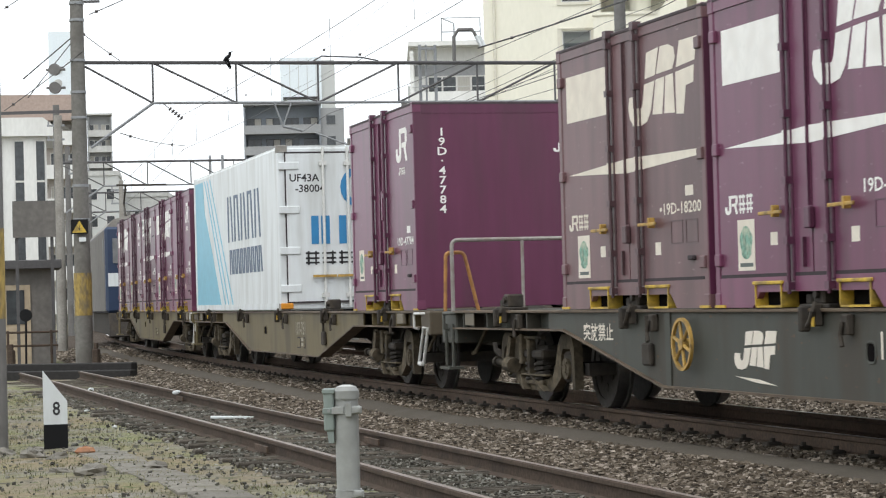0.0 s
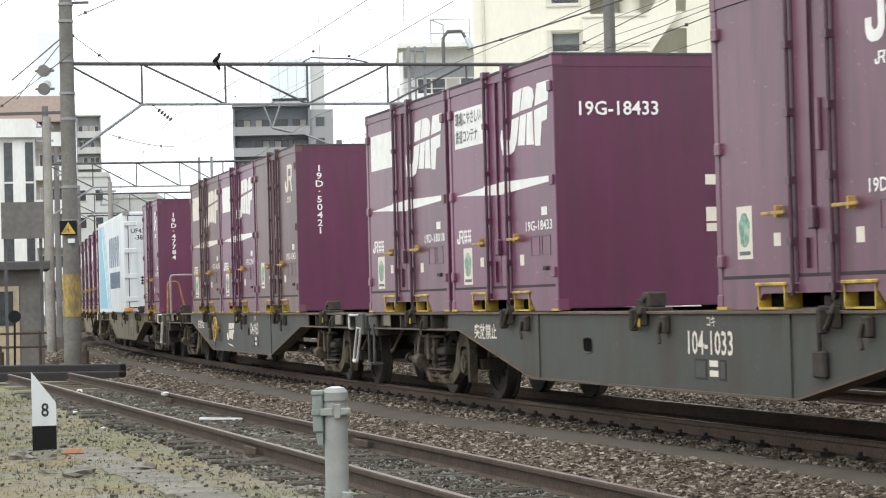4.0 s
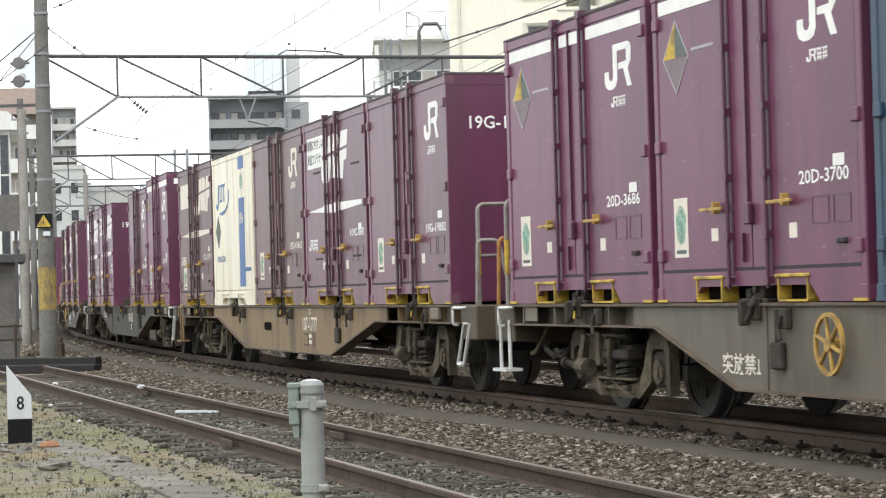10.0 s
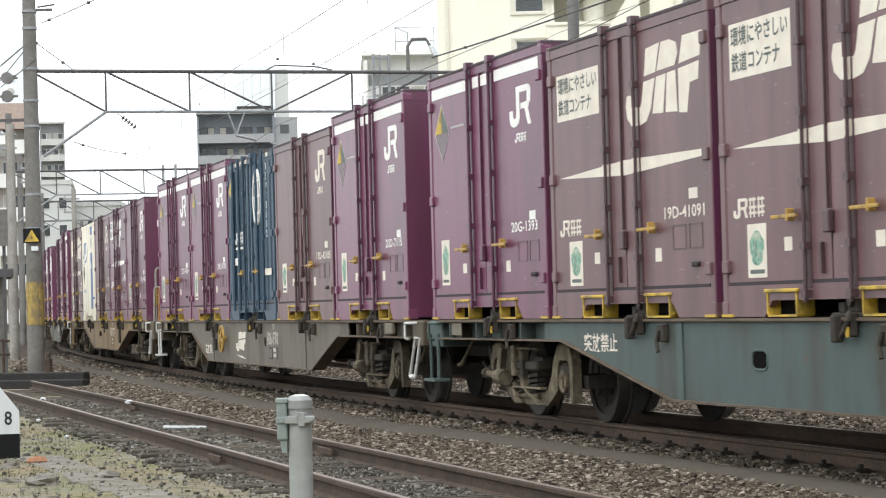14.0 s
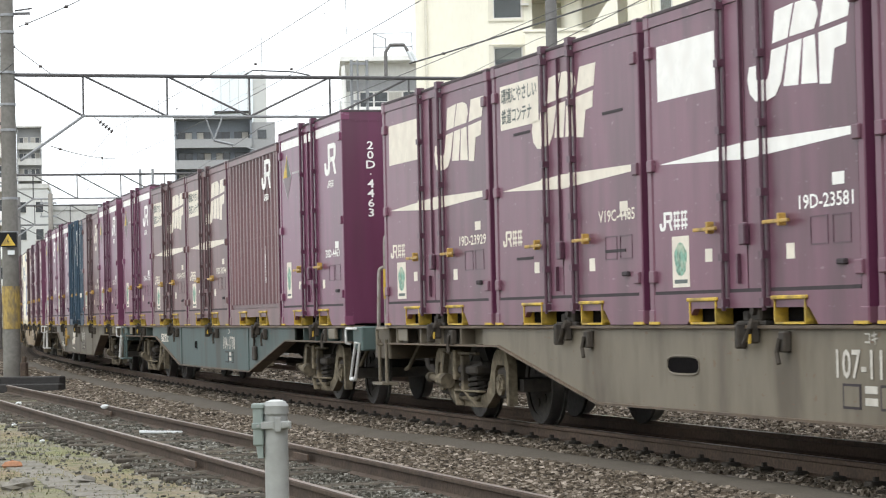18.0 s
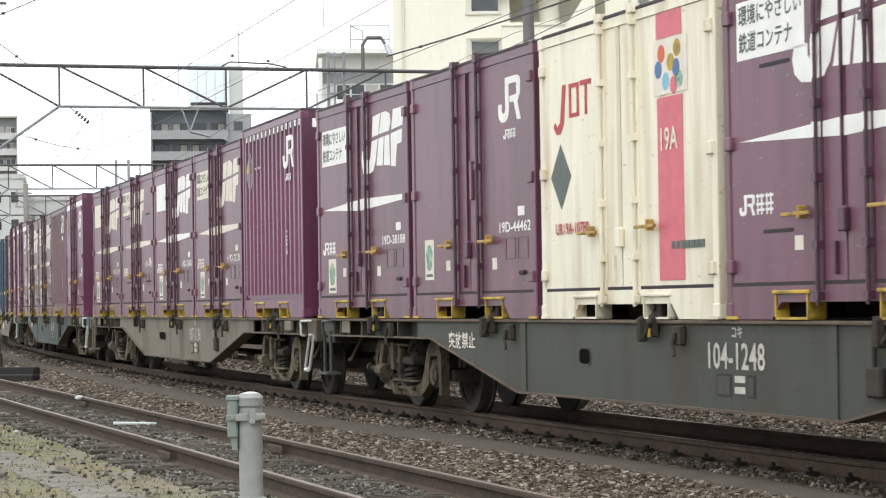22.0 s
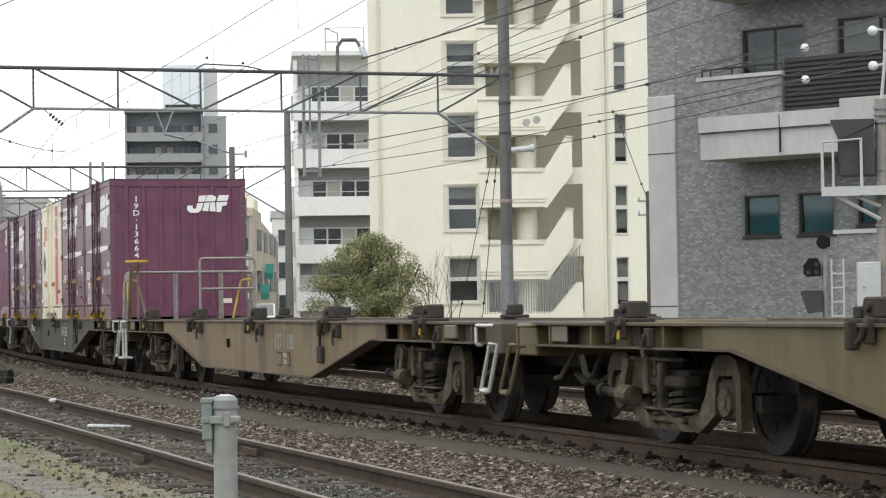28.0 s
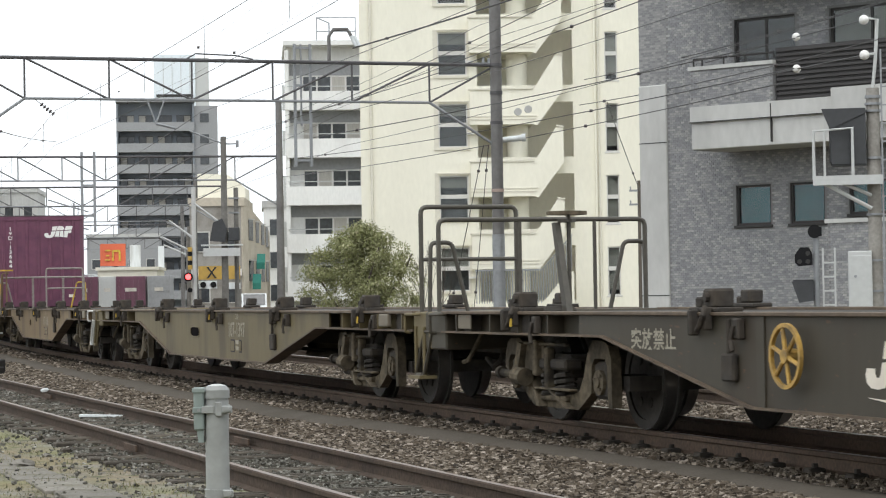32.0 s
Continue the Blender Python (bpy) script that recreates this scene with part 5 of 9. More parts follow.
def van_container():
    """The long white insulated box with a light blue sweep and blue lettering shapes."""
    L, h = 9.6, 2.62
    c = thing("insulated_container", "long white insulated freight container with light blue sweep", "container", "containers on the train")
    part("body", MB().box(-L / 2, L / 2, -CW, CW - 0.004, 0.0, h - 0.02, 0.03), M["vanwhite"], c)
    part("roof", MB().box(-L / 2 + 0.02, L / 2 - 0.02, -CW + 0.02, CW - 0.03, h - 0.03, h), M["vanwhite"], c)
    for x in (-L / 2 + 0.06, L / 2 - 0.06):
        for y in (CW - 0.055, -CW + 0.06):
            part("corner_post", MB().box(x - 0.07, x + 0.07, y - 0.06, y + 0.07, 0, h + 0.01, 0.015), M["vanwhite"], c)
    y = CW - 0.003

    def sp(polys):
        mb = MB()
        for p in polys:
            mb.prism([(L / 2 - u, v) for u, v in p], "y", y, y + 0.006)
        return mb
    part("blue_sweep", sp([[(0.0, 0.12), (0.0, 2.5), (1.15, 2.5), (1.3, 1.9), (2.1, 1.2), (3.2, 0.12)]]), M["cyan"], c, "light blue sweep")
    part("sweep_line", sp([[(1.25 + d, 2.5), (1.32 + d, 2.5), (3.6 + 1.3 * d, 0.12), (3.5 + 1.3 * d, 0.12)] for d in (0.12, 0.42, 0.8)]), M["cyan"], c)
    part("side_lettering", sp(strokes(4.2, 7.9, 1.24, 2.06, 5, 0.13) + strokes(4.35, 7.9, 0.66, 1.10, 9, 0.11)), M["slate_ink"], c, "blue-grey lettering as plain bars")
    part("bottom_rail", MB().box(-L / 2 + 0.1, L / 2 - 0.1, CW - 0.02, CW + 0.012, 0.02, 0.12), M["vanwhite"], c)
    e = -L / 2
    d = part("rear_door", MB().box(e - 0.03, e, -CW + 0.10, -0.01, 0.14, h - 0.12).box(e - 0.03, e, 0.01, CW - 0.10, 0.14, h - 0.12), M["vanwhite"], c)
    for yy in (0.52, 0.12, -0.12, -0.52):
        part("lock_bar", MB().cyl((e - 0.06, yy, 0.06), (e - 0.06, yy, h - 0.03), 0.024).box(e - 0.08, e, yy - 0.06, yy + 0.06, 0.2, 0.27).box(e - 0.08, e, yy - 0.06, yy + 0.06, 2.3, 2.37), M["chrome"], d)
    for z in (0.35, 0.95, 1.6, 2.3):
        part("hinge", MB().box(e - 0.05, e + 0.01, CW - 0.32, CW + 0.012, z - 0.06, z + 0.06, 0.01), M["vanwhite"], d)
    for yy in (0.62, 0.22):
        part("door_handle", MB().box(e - 0.10, e - 0.06, yy - 0.28, yy + 0.1, 0.52, 0.56), M["ochre"], d)
    ex = -L / 2 - 0.032
    for yy, z0, z1 in ((0.0, 0.14, h - 0.12), (CW - 0.10, 0.10, h - 0.10), (-CW + 0.10, 0.10, h - 0.10)):
        part("door_seal", MB().box(e - 0.034, e - 0.02, yy - 0.010, yy + 0.010, z0, z1), M["seam"], d)
    for z in (0.13, h - 0.11):
        part("door_seal", MB().box(e - 0.034, e - 0.02, -CW + 0.1, CW - 0.1, z - 0.012, z + 0.012), M["seam"], d)
    for z in (0.06, h - 0.05):
        part("corner_casting", MB().box(e - 0.02, e + 0.16, CW - 0.14, CW + 0.022, z - 0.06, z + 0.06, 0.01), M["concrete"], c)
    words("end_number", "UF43A\n  -38004", 0.17, M["black"], c, rear_face(ex, CW - 0.16, 2.05))
    part("end_lettering", MB().prism([(CW - a, b) for a, b in rect(0.50, 0.62, 1.05, 1.50)], "x", ex - 0.004, ex).prism([(CW - a, b) for a, b in rect(0.66, 0.80, 1.05, 1.50)], "x", ex - 0.004, ex)
         .prism([(CW - a, b) for a, b in rect(0.95, 1.07, 1.05, 1.50)], "x", ex - 0.004, ex).prism([(CW - a, b) for a, b in rect(1.18, 1.55, 1.40, 1.50)], "x", ex - 0.004, ex).prism([(CW - a, b) for a, b in rect(1.31, 1.43, 1.05, 1.40)], "x", ex - 0.004, ex),
         M["cyan_deep"], c, "large blue lettering as plain bars")
    part("end_emblem", MB().ring((ex - 0.006, -0.10, 1.95), "x", 0.24, 0.34, 0.008).ring((ex - 0.006, -0.10, 1.95), "x", 0.01, 0.09, 0.008), M["cyan_deep"], c, "blue ring emblem")
    mb = MB()
    for i in range(4):
        a0 = 0.40 + i * 0.27
        for r in [rect(a0, a0 + 0.22, 0.72 + k, 0.75 + k) for k in (0.02, 0.09, 0.17)] + [rect(a0 + k, a0 + k + 0.03, 0.72, 0.94) for k in (0.03, 0.15)]:
            mb.prism([(CW - a, b) for a, b in r], "x", ex - 0.004, ex)
    part("end_name_mark", mb, M["black"], c)
    part("marker_lamp", MB().box(e - 0.06, e + 0.04, CW - 0.18, CW + 0.02, 0.03, 0.12, 0.01), M["amber"], c, "amber marker lamp")
    return c


# ---- flat wagons; origin on the rail level under the middle ----
WB = 7.20                                                    # bogie pivots from the middle
AX = 0.95                                                    # axles from the pivot
WR = 0.405


def sill_mb(sgn, bt=3.15, tp=5.75):
    """The fish-bellied side sill; over the bogies its web stands back between the flanges."""
    def at(a, b):
        return sorted((sgn * a, sgn * b))
    y0, y1 = at(1.165, 1.19)
    mb = MB().prism([(-tp - 0.5, 0.97), (-tp - 0.5, 0.80), (-tp, 0.80), (-bt, 0.335), (bt, 0.335), (tp, 0.80), (tp + 0.5, 0.80), (tp + 0.5, 0.97)], "y", y0, y1)
    for s in (1, -1):
        x0, x1 = sorted((s * (tp + 0.5), s * 9.6))
        mb.box(x0, x1, *at(1.04, 1.06), 0.80, 0.97)
    for x in (-9.2, -8.3, -7.6, -6.9, 6.9, 7.6, 8.3, 9.2):
        mb.box(x - 0.012, x + 0.012, *at(1.05, 1.21), 0.803, 0.964)
    return mb


def flange_mb(sgn, bt=3.15, tp=5.75):
    """The bottom flange of a side sill, following its belly."""
    ya, yb = sorted((sgn * 1.04, sgn * 1.222))
    low = [(-9.6, 0.785), (-tp, 0.785), (-bt, 0.318), (bt, 0.318), (tp, 0.785), (9.6, 0.785)]
    return MB().prism(low + [(x, z + 0.019) for x, z in reversed(low)], "y", ya, yb)


def deck_mb():
    mb = MB().box(-9.6, 9.6, -0.22, 0.22, 0.55, 0.93)
    for i in range(-6, 7):
        x = i * 1.5
        mb.box(x - 0.09, x + 0.09, -1.17, 1.17, 0.80, 0.965)
    return mb.box(-9.5, 9.5, -1.165, 1.165, 0.955, 0.968)


def lock_mb():
    """A container clamp on the deck edge with its hanging lever."""
    mb = MB().box(-0.25, 0.25, 1.00, 1.20, 0.99, 1.025, 0.008).box(-0.13, 0.05, 1.01, 1.18, 1.02, 1.16, 0.015).box(0.08, 0.18, 1.04, 1.18, 1.02, 1.10, 0.012).cyl((-0.04, 1.0, 1.10), (-0.04, 1.21, 1.10), 0.035, 8)
    mb.box(-0.16, -0.10, 1.20, 1.27, 0.86, 1.03, 0.012).box(0.06, 0.12, 1.20, 1.28, 0.82, 1.01, 0.012)
    mb.tube([(-0.13, 1.25, 1.03), (-0.17, 1.29, 0.97), (-0.12, 1.29, 0.90), (-0.03, 1.27, 0.86)], 0.02, 6)
    return mb


def hook_mb():
    return MB().box(-0.05, 0.05, 1.19, 1.25, 0.80, 0.95, 0.01).tube([(0, 1.26, 0.90), (0.03, 1.27, 0.80), (0.0, 1.27, 0.72)], 0.018, 6)


def frame_mb(sgn):
    """A cast bogie side frame: a dipped middle and a horn arch over each axle box."""
    y0, y1 = sorted((sgn * 0.93, sgn * 1.02))
    def half(foot):
        return [(0.36, 0.28), (0.52, 0.32), (0.62, 0.44), (0.69, 0.60), (0.76, 0.70), (0.84, 0.75), (1.06, 0.75), (1.14, 0.71), (1.20, 0.60), (1.21, foot), (1.13, foot), (1.12, 0.54), (1.07, 0.60),
                (0.86, 0.60), (0.80, 0.54), (0.78, 0.31), (0.64, 0.23), (0.50, 0.16)]
    lead, rear = half(0.38), half(0.20)
    prof = [(-x, z) for x, z in reversed(rear[:10])] + lead + [(-x, z) for x, z in reversed(rear[10:])]
    return MB().prism(prof, "y", y0, y1)


def wheelset_mb():
    mb = MB().cyl((0, -1.0, 0), (0, 1.0, 0), 0.065, 10)
    for s in (1, -1):
        a, b = sorted((s * 0.49, s * 0.60))
        mb.cyl((0, a, 0), (0, b, 0), WR, 32)
        a, b = sorted((s * 0.465, s * 0.495))
        mb.cyl((0, a, 0), (0, b, 0), WR + 0.027, 32)
        a, b = sorted((s * 0.60, s * 0.615))
        mb.ring((0, s * 0.606, 0), "y", WR - 0.085, WR - 0.005, 0.02, 32)
        for i in range(6):
            t = i * math.pi / 3
            mb.cyl((0.20 * math.cos(t), s * 0.598, 0.20 * math.sin(t)), (0.20 * math.cos(t), s * 0.612, 0.20 * math.sin(t)), 0.045, 8)
    return mb


def make_bogie(parent, x, dusty):
    k = "bogie_pale" if dusty else "bogie"
    b = part("bogie", lambda: MB().box(-0.25, 0.25, -1.0, 1.0, 0.42, 0.62, 0.03).box(-0.16, 0.16, -0.30, 0.30, 0.60, 0.78).box(-1.30, -1.16, -0.9, 0.9, 0.34, 0.46).box(1.16, 1.30, -0.9, 0.9, 0.34, 0.46),
             M["under"], parent, key=("bolster",), at=pose(x, 0, 0))
    sets = []
    for s in (1, -1):
        part("side_frame", lambda: frame_mb(s), M[k], b, key=("frame", s, k))
        n0, n1 = sorted((s * 0.90, s * 1.07))
        nest = part("spring_nest", lambda: MB().box(-0.32, 0.32, n0, n1, 0.22, 0.27, 0.015), M["bogie"], b, key=("nest", s))
        for cx in (-0.15, 0.15):
            part("coil_spring", lambda: MB().tube([(0.085 * math.cos(q * 0.9), s * 0.99 + 0.085 * math.sin(q * 0.9), 0.27 + q * 0.0075) for q in range(29)], 0.022, 5), M["under"], nest, key=("coil", s), at=pose(cx, 0, 0))
        part("bolster_cap", lambda: MB().box(-0.34, 0.34, n0, n1, 0.49, 0.58, 0.02), M["under"], b, key=("bcap", s))
        f0, f1 = sorted((s * 1.02, s * 1.10))
        part("brake_cylinder", lambda: MB().cyl((1.12, s * 1.09, 0.44), (0.72, s * 1.09, 0.42), 0.036, 10).cyl((1.16, s * 1.09, 0.44), (1.09, s * 1.09, 0.44), 0.055, 12).cyl((0.74, s * 1.09, 0.42), (0.54, s * 1.09, 0.41), 0.080, 12), M[k], b, key=("bcyl", s, k))
        part("brake_yoke", lambda: MB().prism([(0.86, 0.38), (0.74, 0.38), (0.60, 0.70), (0.69, 0.72)], "y", f0, f1), M[k], b, key=("yoke", s, k))
        part("brake_plate", lambda: MB().box(0.20, 0.66, min(s * 1.02, s * 1.045), max(s * 1.02, s * 1.045), 0.47, 0.70), M["bogie"], b, key=("bplate", s))
        part("hanger_lever", lambda: MB().box(0.26, 0.35, f0, f1, 0.43, 0.74, 0.012), M[k], b, key=("hang", s, k))
        part("hanger_lever", lambda: MB().box(0.00, 0.075, f0, f1, 0.33, 0.68, 0.012), M[k], b, key=("hang2", s, k))
        part("tie_bar", lambda: MB().box(-0.34, 0.66, min(s * 1.02, s * 1.07), max(s * 1.02, s * 1.07), 0.69, 0.72, 0.008), M[k], b, key=("tie", s, k))
        part("frame_flange", lambda: MB().box(-0.50, 0.30, f0, f1, 0.315, 0.335, 0.005), M[k], b, key=("flange", s, k))
        part("gusset", lambda: MB().prism([(0.26, 0.17), (0.18, 0.17), (0.30, 0.315), (0.36, 0.315)], "y", f0, f1).prism([(-0.38, 0.17), (-0.44, 0.17), (-0.06, 0.315), (0.0, 0.315)], "y", f0, f1), M[k], b, key=("gus", s, k))
        for ax in (AX, -AX):
            box = part("axle_box", lambda: MB().box(-0.155, 0.155, min(s * 0.90, s * 1.0), max(s * 0.90, s * 1.0), -0.14, 0.17, 0.03), M["under"], b, key=("axbox", s), at=pose(ax, 0, WR))
            part("axle_cover", lambda: MB().cyl((0, s * 1.0, 0), (0, s * 1.03, 0), 0.105, 16).cyl((0, s * 1.03, 0), (0, s * 1.045, 0), 0.045, 10).cyl((0.07, s * 1.03, 0.02), (0.07, s * 1.042, 0.02), 0.016, 6).cyl((-0.05, s * 1.03, 0.055), (-0.05, s * 1.042, 0.055), 0.016, 6).cyl((-0.05, s * 1.03, -0.055), (-0.05, s * 1.042, -0.055), 0.016, 6), M[k], box, key=("axcov", s, k))
    for ax in (AX, -AX):
        w = part("wheelset", wheelset_mb, M["wheel"], b, "dark steel wheelset", key=("wheels",), at=pose(ax, 0, WR), smooth=True)
        if len(w.data.materials) == 1:                        # bright running surface
            w.data.materials.append(M["tread"])
            for f in w.data.polygons:
                if abs(f.normal.y) < 0.2 and abs(math.hypot(f.center.x, f.center.z) - WR) < 0.01:
                    f.material_index = 1
        sets.append((w, ax))
    return sets


def step_mb(slant):
    """A bent bar step under the deck end, on the near side."""
    if slant:
        return MB().tube([(0.13, 1.19, 0.79), (0.37, 1.20, 0.36), (0.13, 1.20, 0.36), (-0.11, 1.19, 0.79), (0.13, 1.19, 0.79)], 0.020, 6).tube([(0.17, 1.20, 0.36), (0.33, 1.20, 0.36)], 0.028, 6)
    return MB().tube([(0.14, 1.2, 0.84), (0.14, 1.2, 0.34), (-0.14, 1.2, 0.34), (-0.14, 1.2, 0.84)], 0.020, 6).box(-0.22, 0.18, 1.10, 1.28, 0.33, 0.36)


def rail_tube(pts, r=0.022, bend=0.08):
    """Handrail points with rounded corners."""
    pts = [Vector(p) for p in pts]
    out = [pts[0]]
    for a, b, c in zip(pts, pts[1:], pts[2:]):
        u, v = (a - b).normalized(), (c - b).normalized()
        for k in range(5):
            t = k / 4
            out.append(b + u * bend * (1 - t) ** 2 + v * bend * t ** 2)
    out.append(pts[-1])
    return MB().tube(out, r, 8)


def wagon(paint, num="", lead="plain", tail="plain", emblem_on=False, notice=False, dusty=False, rail="railgrey", wheel_on=False, name="flat_wagon", empty=False, steps="bp", flip=False, stand=0.2):
    """A container flat wagon. lead and tail: plain, rail (platform with guard rails) or brake (rails and a standing brake wheel)."""
    ink = "white_dim" if paint in ("w_khaki", "w_brown") else "white_faded" if paint in ("w_grey", "w_olive", "w_teal", "w_green") else "white_old"
    tone = {"w_dark": "dark grey", "w_tan": "dusty tan", "w_olive": "olive grey", "w_teal": "blue-green", "w_grey": "pale grey", "w_green": "green-grey", "w_brown": "dusty brown", "w_khaki": "khaki", "w_black": "blackish grey"}[paint]
    g = thing(name, f"{'empty ' if empty else ''}{tone} fish-bellied container flat wagon on two bogies", "railway wagon", "flat wagons of the train")
    for s in (1, -1):
        part("side_sill", lambda: sill_mb(s, *((4.2, 5.85) if num.startswith("106") else (3.15, 5.75))), M[paint], g, key=("wsill", s, paint, num[:3]))
        part("sill_flange", lambda: flange_mb(s, *((4.2, 5.85) if num.startswith("106") else (3.15, 5.75))), M["flange"], g, "rust-filmed bottom flange", key=("wflange", s, num[:3]))
        part("top_flange", lambda: MB().box(-9.6, 9.6, min(s * 1.04, s * 1.222), max(s * 1.04, s * 1.222), 0.965, 0.992, 0.004), M["flange"], g, "rust-filmed top flange", key=("wtop", s))
    part("deck", deck_mb, M["under"], g, key=("deck",))
    sets = make_bogie(g, WB, dusty) + make_bogie(g, -WB, dusty)
    beam = paint if rail == "raildark" or paint in ("w_teal", "w_dark", "w_green") else "w_soot"
    for k, kind in ((1, lead), (-1, tail)):
        ext = 10.0 if kind == "plain" else 10.15
        part("end_beam", lambda: MB().box(min(k * 9.55, k * ext), max(k * 9.55, k * ext), -1.19, 1.19, 0.62 if kind != "plain" else 0.70, 0.985, 0.015), M[beam], g, "sooty end beam", key=("endbeam", k, kind == "plain", beam))
        part("coupler", lambda: MB().box(min(k * 9.9, k * 10.45), max(k * 9.9, k * 10.45), -0.12, 0.12, 0.76, 0.98, 0.03).box(min(k * 10.3, k * 10.55), max(k * 10.3, k * 10.55), -0.19, 0.17, 0.72, 1.02, 0.04)
             .tube([(k * 9.9, 0.4, 0.74), (k * 10.1, 0.42, 0.5), (k * 10.35, 0.40, 0.42), (k * 10.6, 0.38, 0.5)], 0.03, 6), M["under"], g, key=("coupler", k))
        tone_s = "chrome" if steps[0 if k < 0 else 1] == "b" else paint
        part("step", lambda: step_mb((k < 0) != flip), M[tone_s], g, "bent bar step", key=("step", (k < 0) != flip, tone_s), at=pose(k * (9.80 if not (flip and k > 0) else 10.05), 0, 0))
        part("grab_rail", lambda: rail_tube([(0.16, 1.2, 0.84), (0.16, 1.26, 0.84), (0.16, 1.26, 1.02), (-0.14, 1.26, 1.02), (-0.14, 1.2, 1.02)], 0.016, 0.03), M[tone_s], g, key=("grab", tone_s), at=pose(k * 9.65, 0, -0.06))
        part("brake_pipe", lambda: MB().tube([(0, 0.9, 0.8), (0.05, 0.98, 0.62), (0.16, 1.0, 0.52), (0.34, 0.98, 0.50)], 0.022, 6), M["bogie"], g, key=("pipe",), at=pose(k * 9.3, 0, 0))
        if kind in ("rail", "brake", "tall", "high", "stand"):
            r, low = rail, "hooprust" if rail == "railgrey" else rail
            if kind != "tall":
                hz = {"high": 2.04, "stand": 1.88}.get(kind, 1.80)
                e = part("end_rail", lambda: rail_tube([(0, 1.10, 0.98), (0, 1.10, hz), (0, -1.10, hz), (0, -1.10, 0.98)], 0.024), M[r], g, "bent tube end rail", key=("erail", r, hz), at=pose(k * 9.98, 0, 0))
                if kind == "high":
                    part("mid_rail", lambda: MB().cyl((0, 1.10, 1.50), (0, -1.10, 1.50), 0.020), M[r], e, key=("mrail", r))
                if kind in ("brake", "high"):
                    part("grip_sleeve", lambda: MB().cyl((0, 1.10, 1.30), (0, 1.10, 1.64), 0.028), M["yellow"], e, "yellow painted grip", key=("grip",))
                for py in (0.25, -0.55):
                    part("rail_post", lambda: MB().cyl((0, 0.0, 0.98), (0, 0.0, hz - 0.01), 0.020), M[r], g, key=("epost", r, hz), at=pose(k * 9.98, py, 0))
                hoop = "yellow" if kind == "brake" else low
                for sy, nm in ((1, "a"), (-1, "b"))[:1 if k < 0 and kind == "rail" else 2]:
                    part("side_rail", lambda: rail_tube([(0, sy * 1.16, 0.98), (0, sy * 1.14, 1.66), (0, sy * 0.92, 1.66), (0, sy * 0.76, 0.98)], 0.022, 0.06), M[low if emblem_on else r if sy > 0 else hoop], g, "bent tube side rail", key=("srail", r, nm, emblem_on, hoop), at=pose(k * 10.10, 0, 0))
            if kind == "brake" or kind == "tall":
                sy, wo, wi = (-1, 0.98, 0.02) if kind == "brake" else (1, 1.16, 0.16)
                h = part("tall_rail", lambda: rail_tube([(0, sy * wo, 0.98), (0, sy * wo, 2.02), (0, sy * wi, 2.02), (0, sy * wi, 0.98)], 0.024, 0.07), M[r], g, "tall bent tube guard rail", key=("tall", r, sy), at=pose(k * 9.3 if kind == "brake" else k * 9.75, 0, 0))
                part("cross_bar", lambda: MB().cyl((0, sy * wo, 1.50), (0, sy * wi, 1.50), 0.020), M[r], h, key=("tallbar", r, sy))
        if kind in ("brake", "stand"):
            sl = -1 if kind == "stand" else 1
            b = part("brake_stand", lambda: MB().prism([(sl * x, z) for x, z in ((0.20, 0.98), (0.32, 0.98), (0.02, 1.90), (-0.06, 1.90))], "y", 0.48, 0.54).cyl((-0.04, 0.40, 1.0), (-0.04, 0.40, 1.99), 0.022).cyl((-0.04, 0.42, 1.90), (-0.04, 0.42, 1.93), 0.09, 12), M[rail if rail == "raildark" else paint], g, key=("bstand", rail, paint), at=pose(k * 9.72, stand, -0.06 if kind == "stand" else 0))
            part("brake_wheel", lambda: MB().ring((-0.04, 0.42, 1.99), "z", 0.16, 0.20, 0.035, 20).box(-0.21, 0.13, 0.40, 0.44, 1.98, 2.0).box(-0.06, -0.02, 0.25, 0.59, 1.98, 2.0), M["yellow" if rail != "raildark" else "bogie"], b, key=("bwheel", rail))
    for i in range(5):
        x = (2 - i) * PITCH
        part("container_clamp", lock_mb, M["under"], g, "dark steel container clamp", key=("clamp",), at=pose(x + 0.05, 0, 0))
        part("container_clamp", lambda: MB().box(-0.25, 0.25, -1.20, -1.00, 0.99, 1.03, 0.01).box(-0.13, 0.05, -1.17, -1.02, 1.03, 1.15, 0.015).box(0.08, 0.17, -1.17, -1.04, 1.02, 1.09, 0.012), M["under"], g, key=("clampfar",), at=pose(x, 0, 0))
        part("lashing_hook", hook_mb, M["under"], g, key=("hook",), at=pose(x - 0.55, 0, 0))
        if i % 2 == 0:
            part("release_tag", lambda: MB().box(-0.014, 0.014, 1.275, 1.29, 0.86, 0.93), M["yellow"], g, key=("tag",), at=pose(x - 0.10, 0, 0))
    part("lever_box", lambda: MB().box(-0.17, 0.17, 1.185, 1.235, 0.83, 0.96, 0.01), M["w_grey"], g, "pale stencilled notice plate", key=("lever",), at=pose(-8.6, 0, 0))
    part("lever_box", lambda: MB().box(-0.17, 0.17, 1.188, 1.20, 0.83, 0.96), M["w_grey"], g, "pale stencilled notice plate", key=("lever2",), at=pose(9.0, 0, 0))
    part("release_valve", lambda: MB().box(-0.10, 0.10, 1.19, 1.24, 0.42, 0.62, 0.015).cyl((0, 1.22, 0.62), (0, 1.22, 0.86), 0.018), M["under"], g, key=("valve",), at=pose(-3.6 if not wheel_on else 3.45, 0, 0.08))
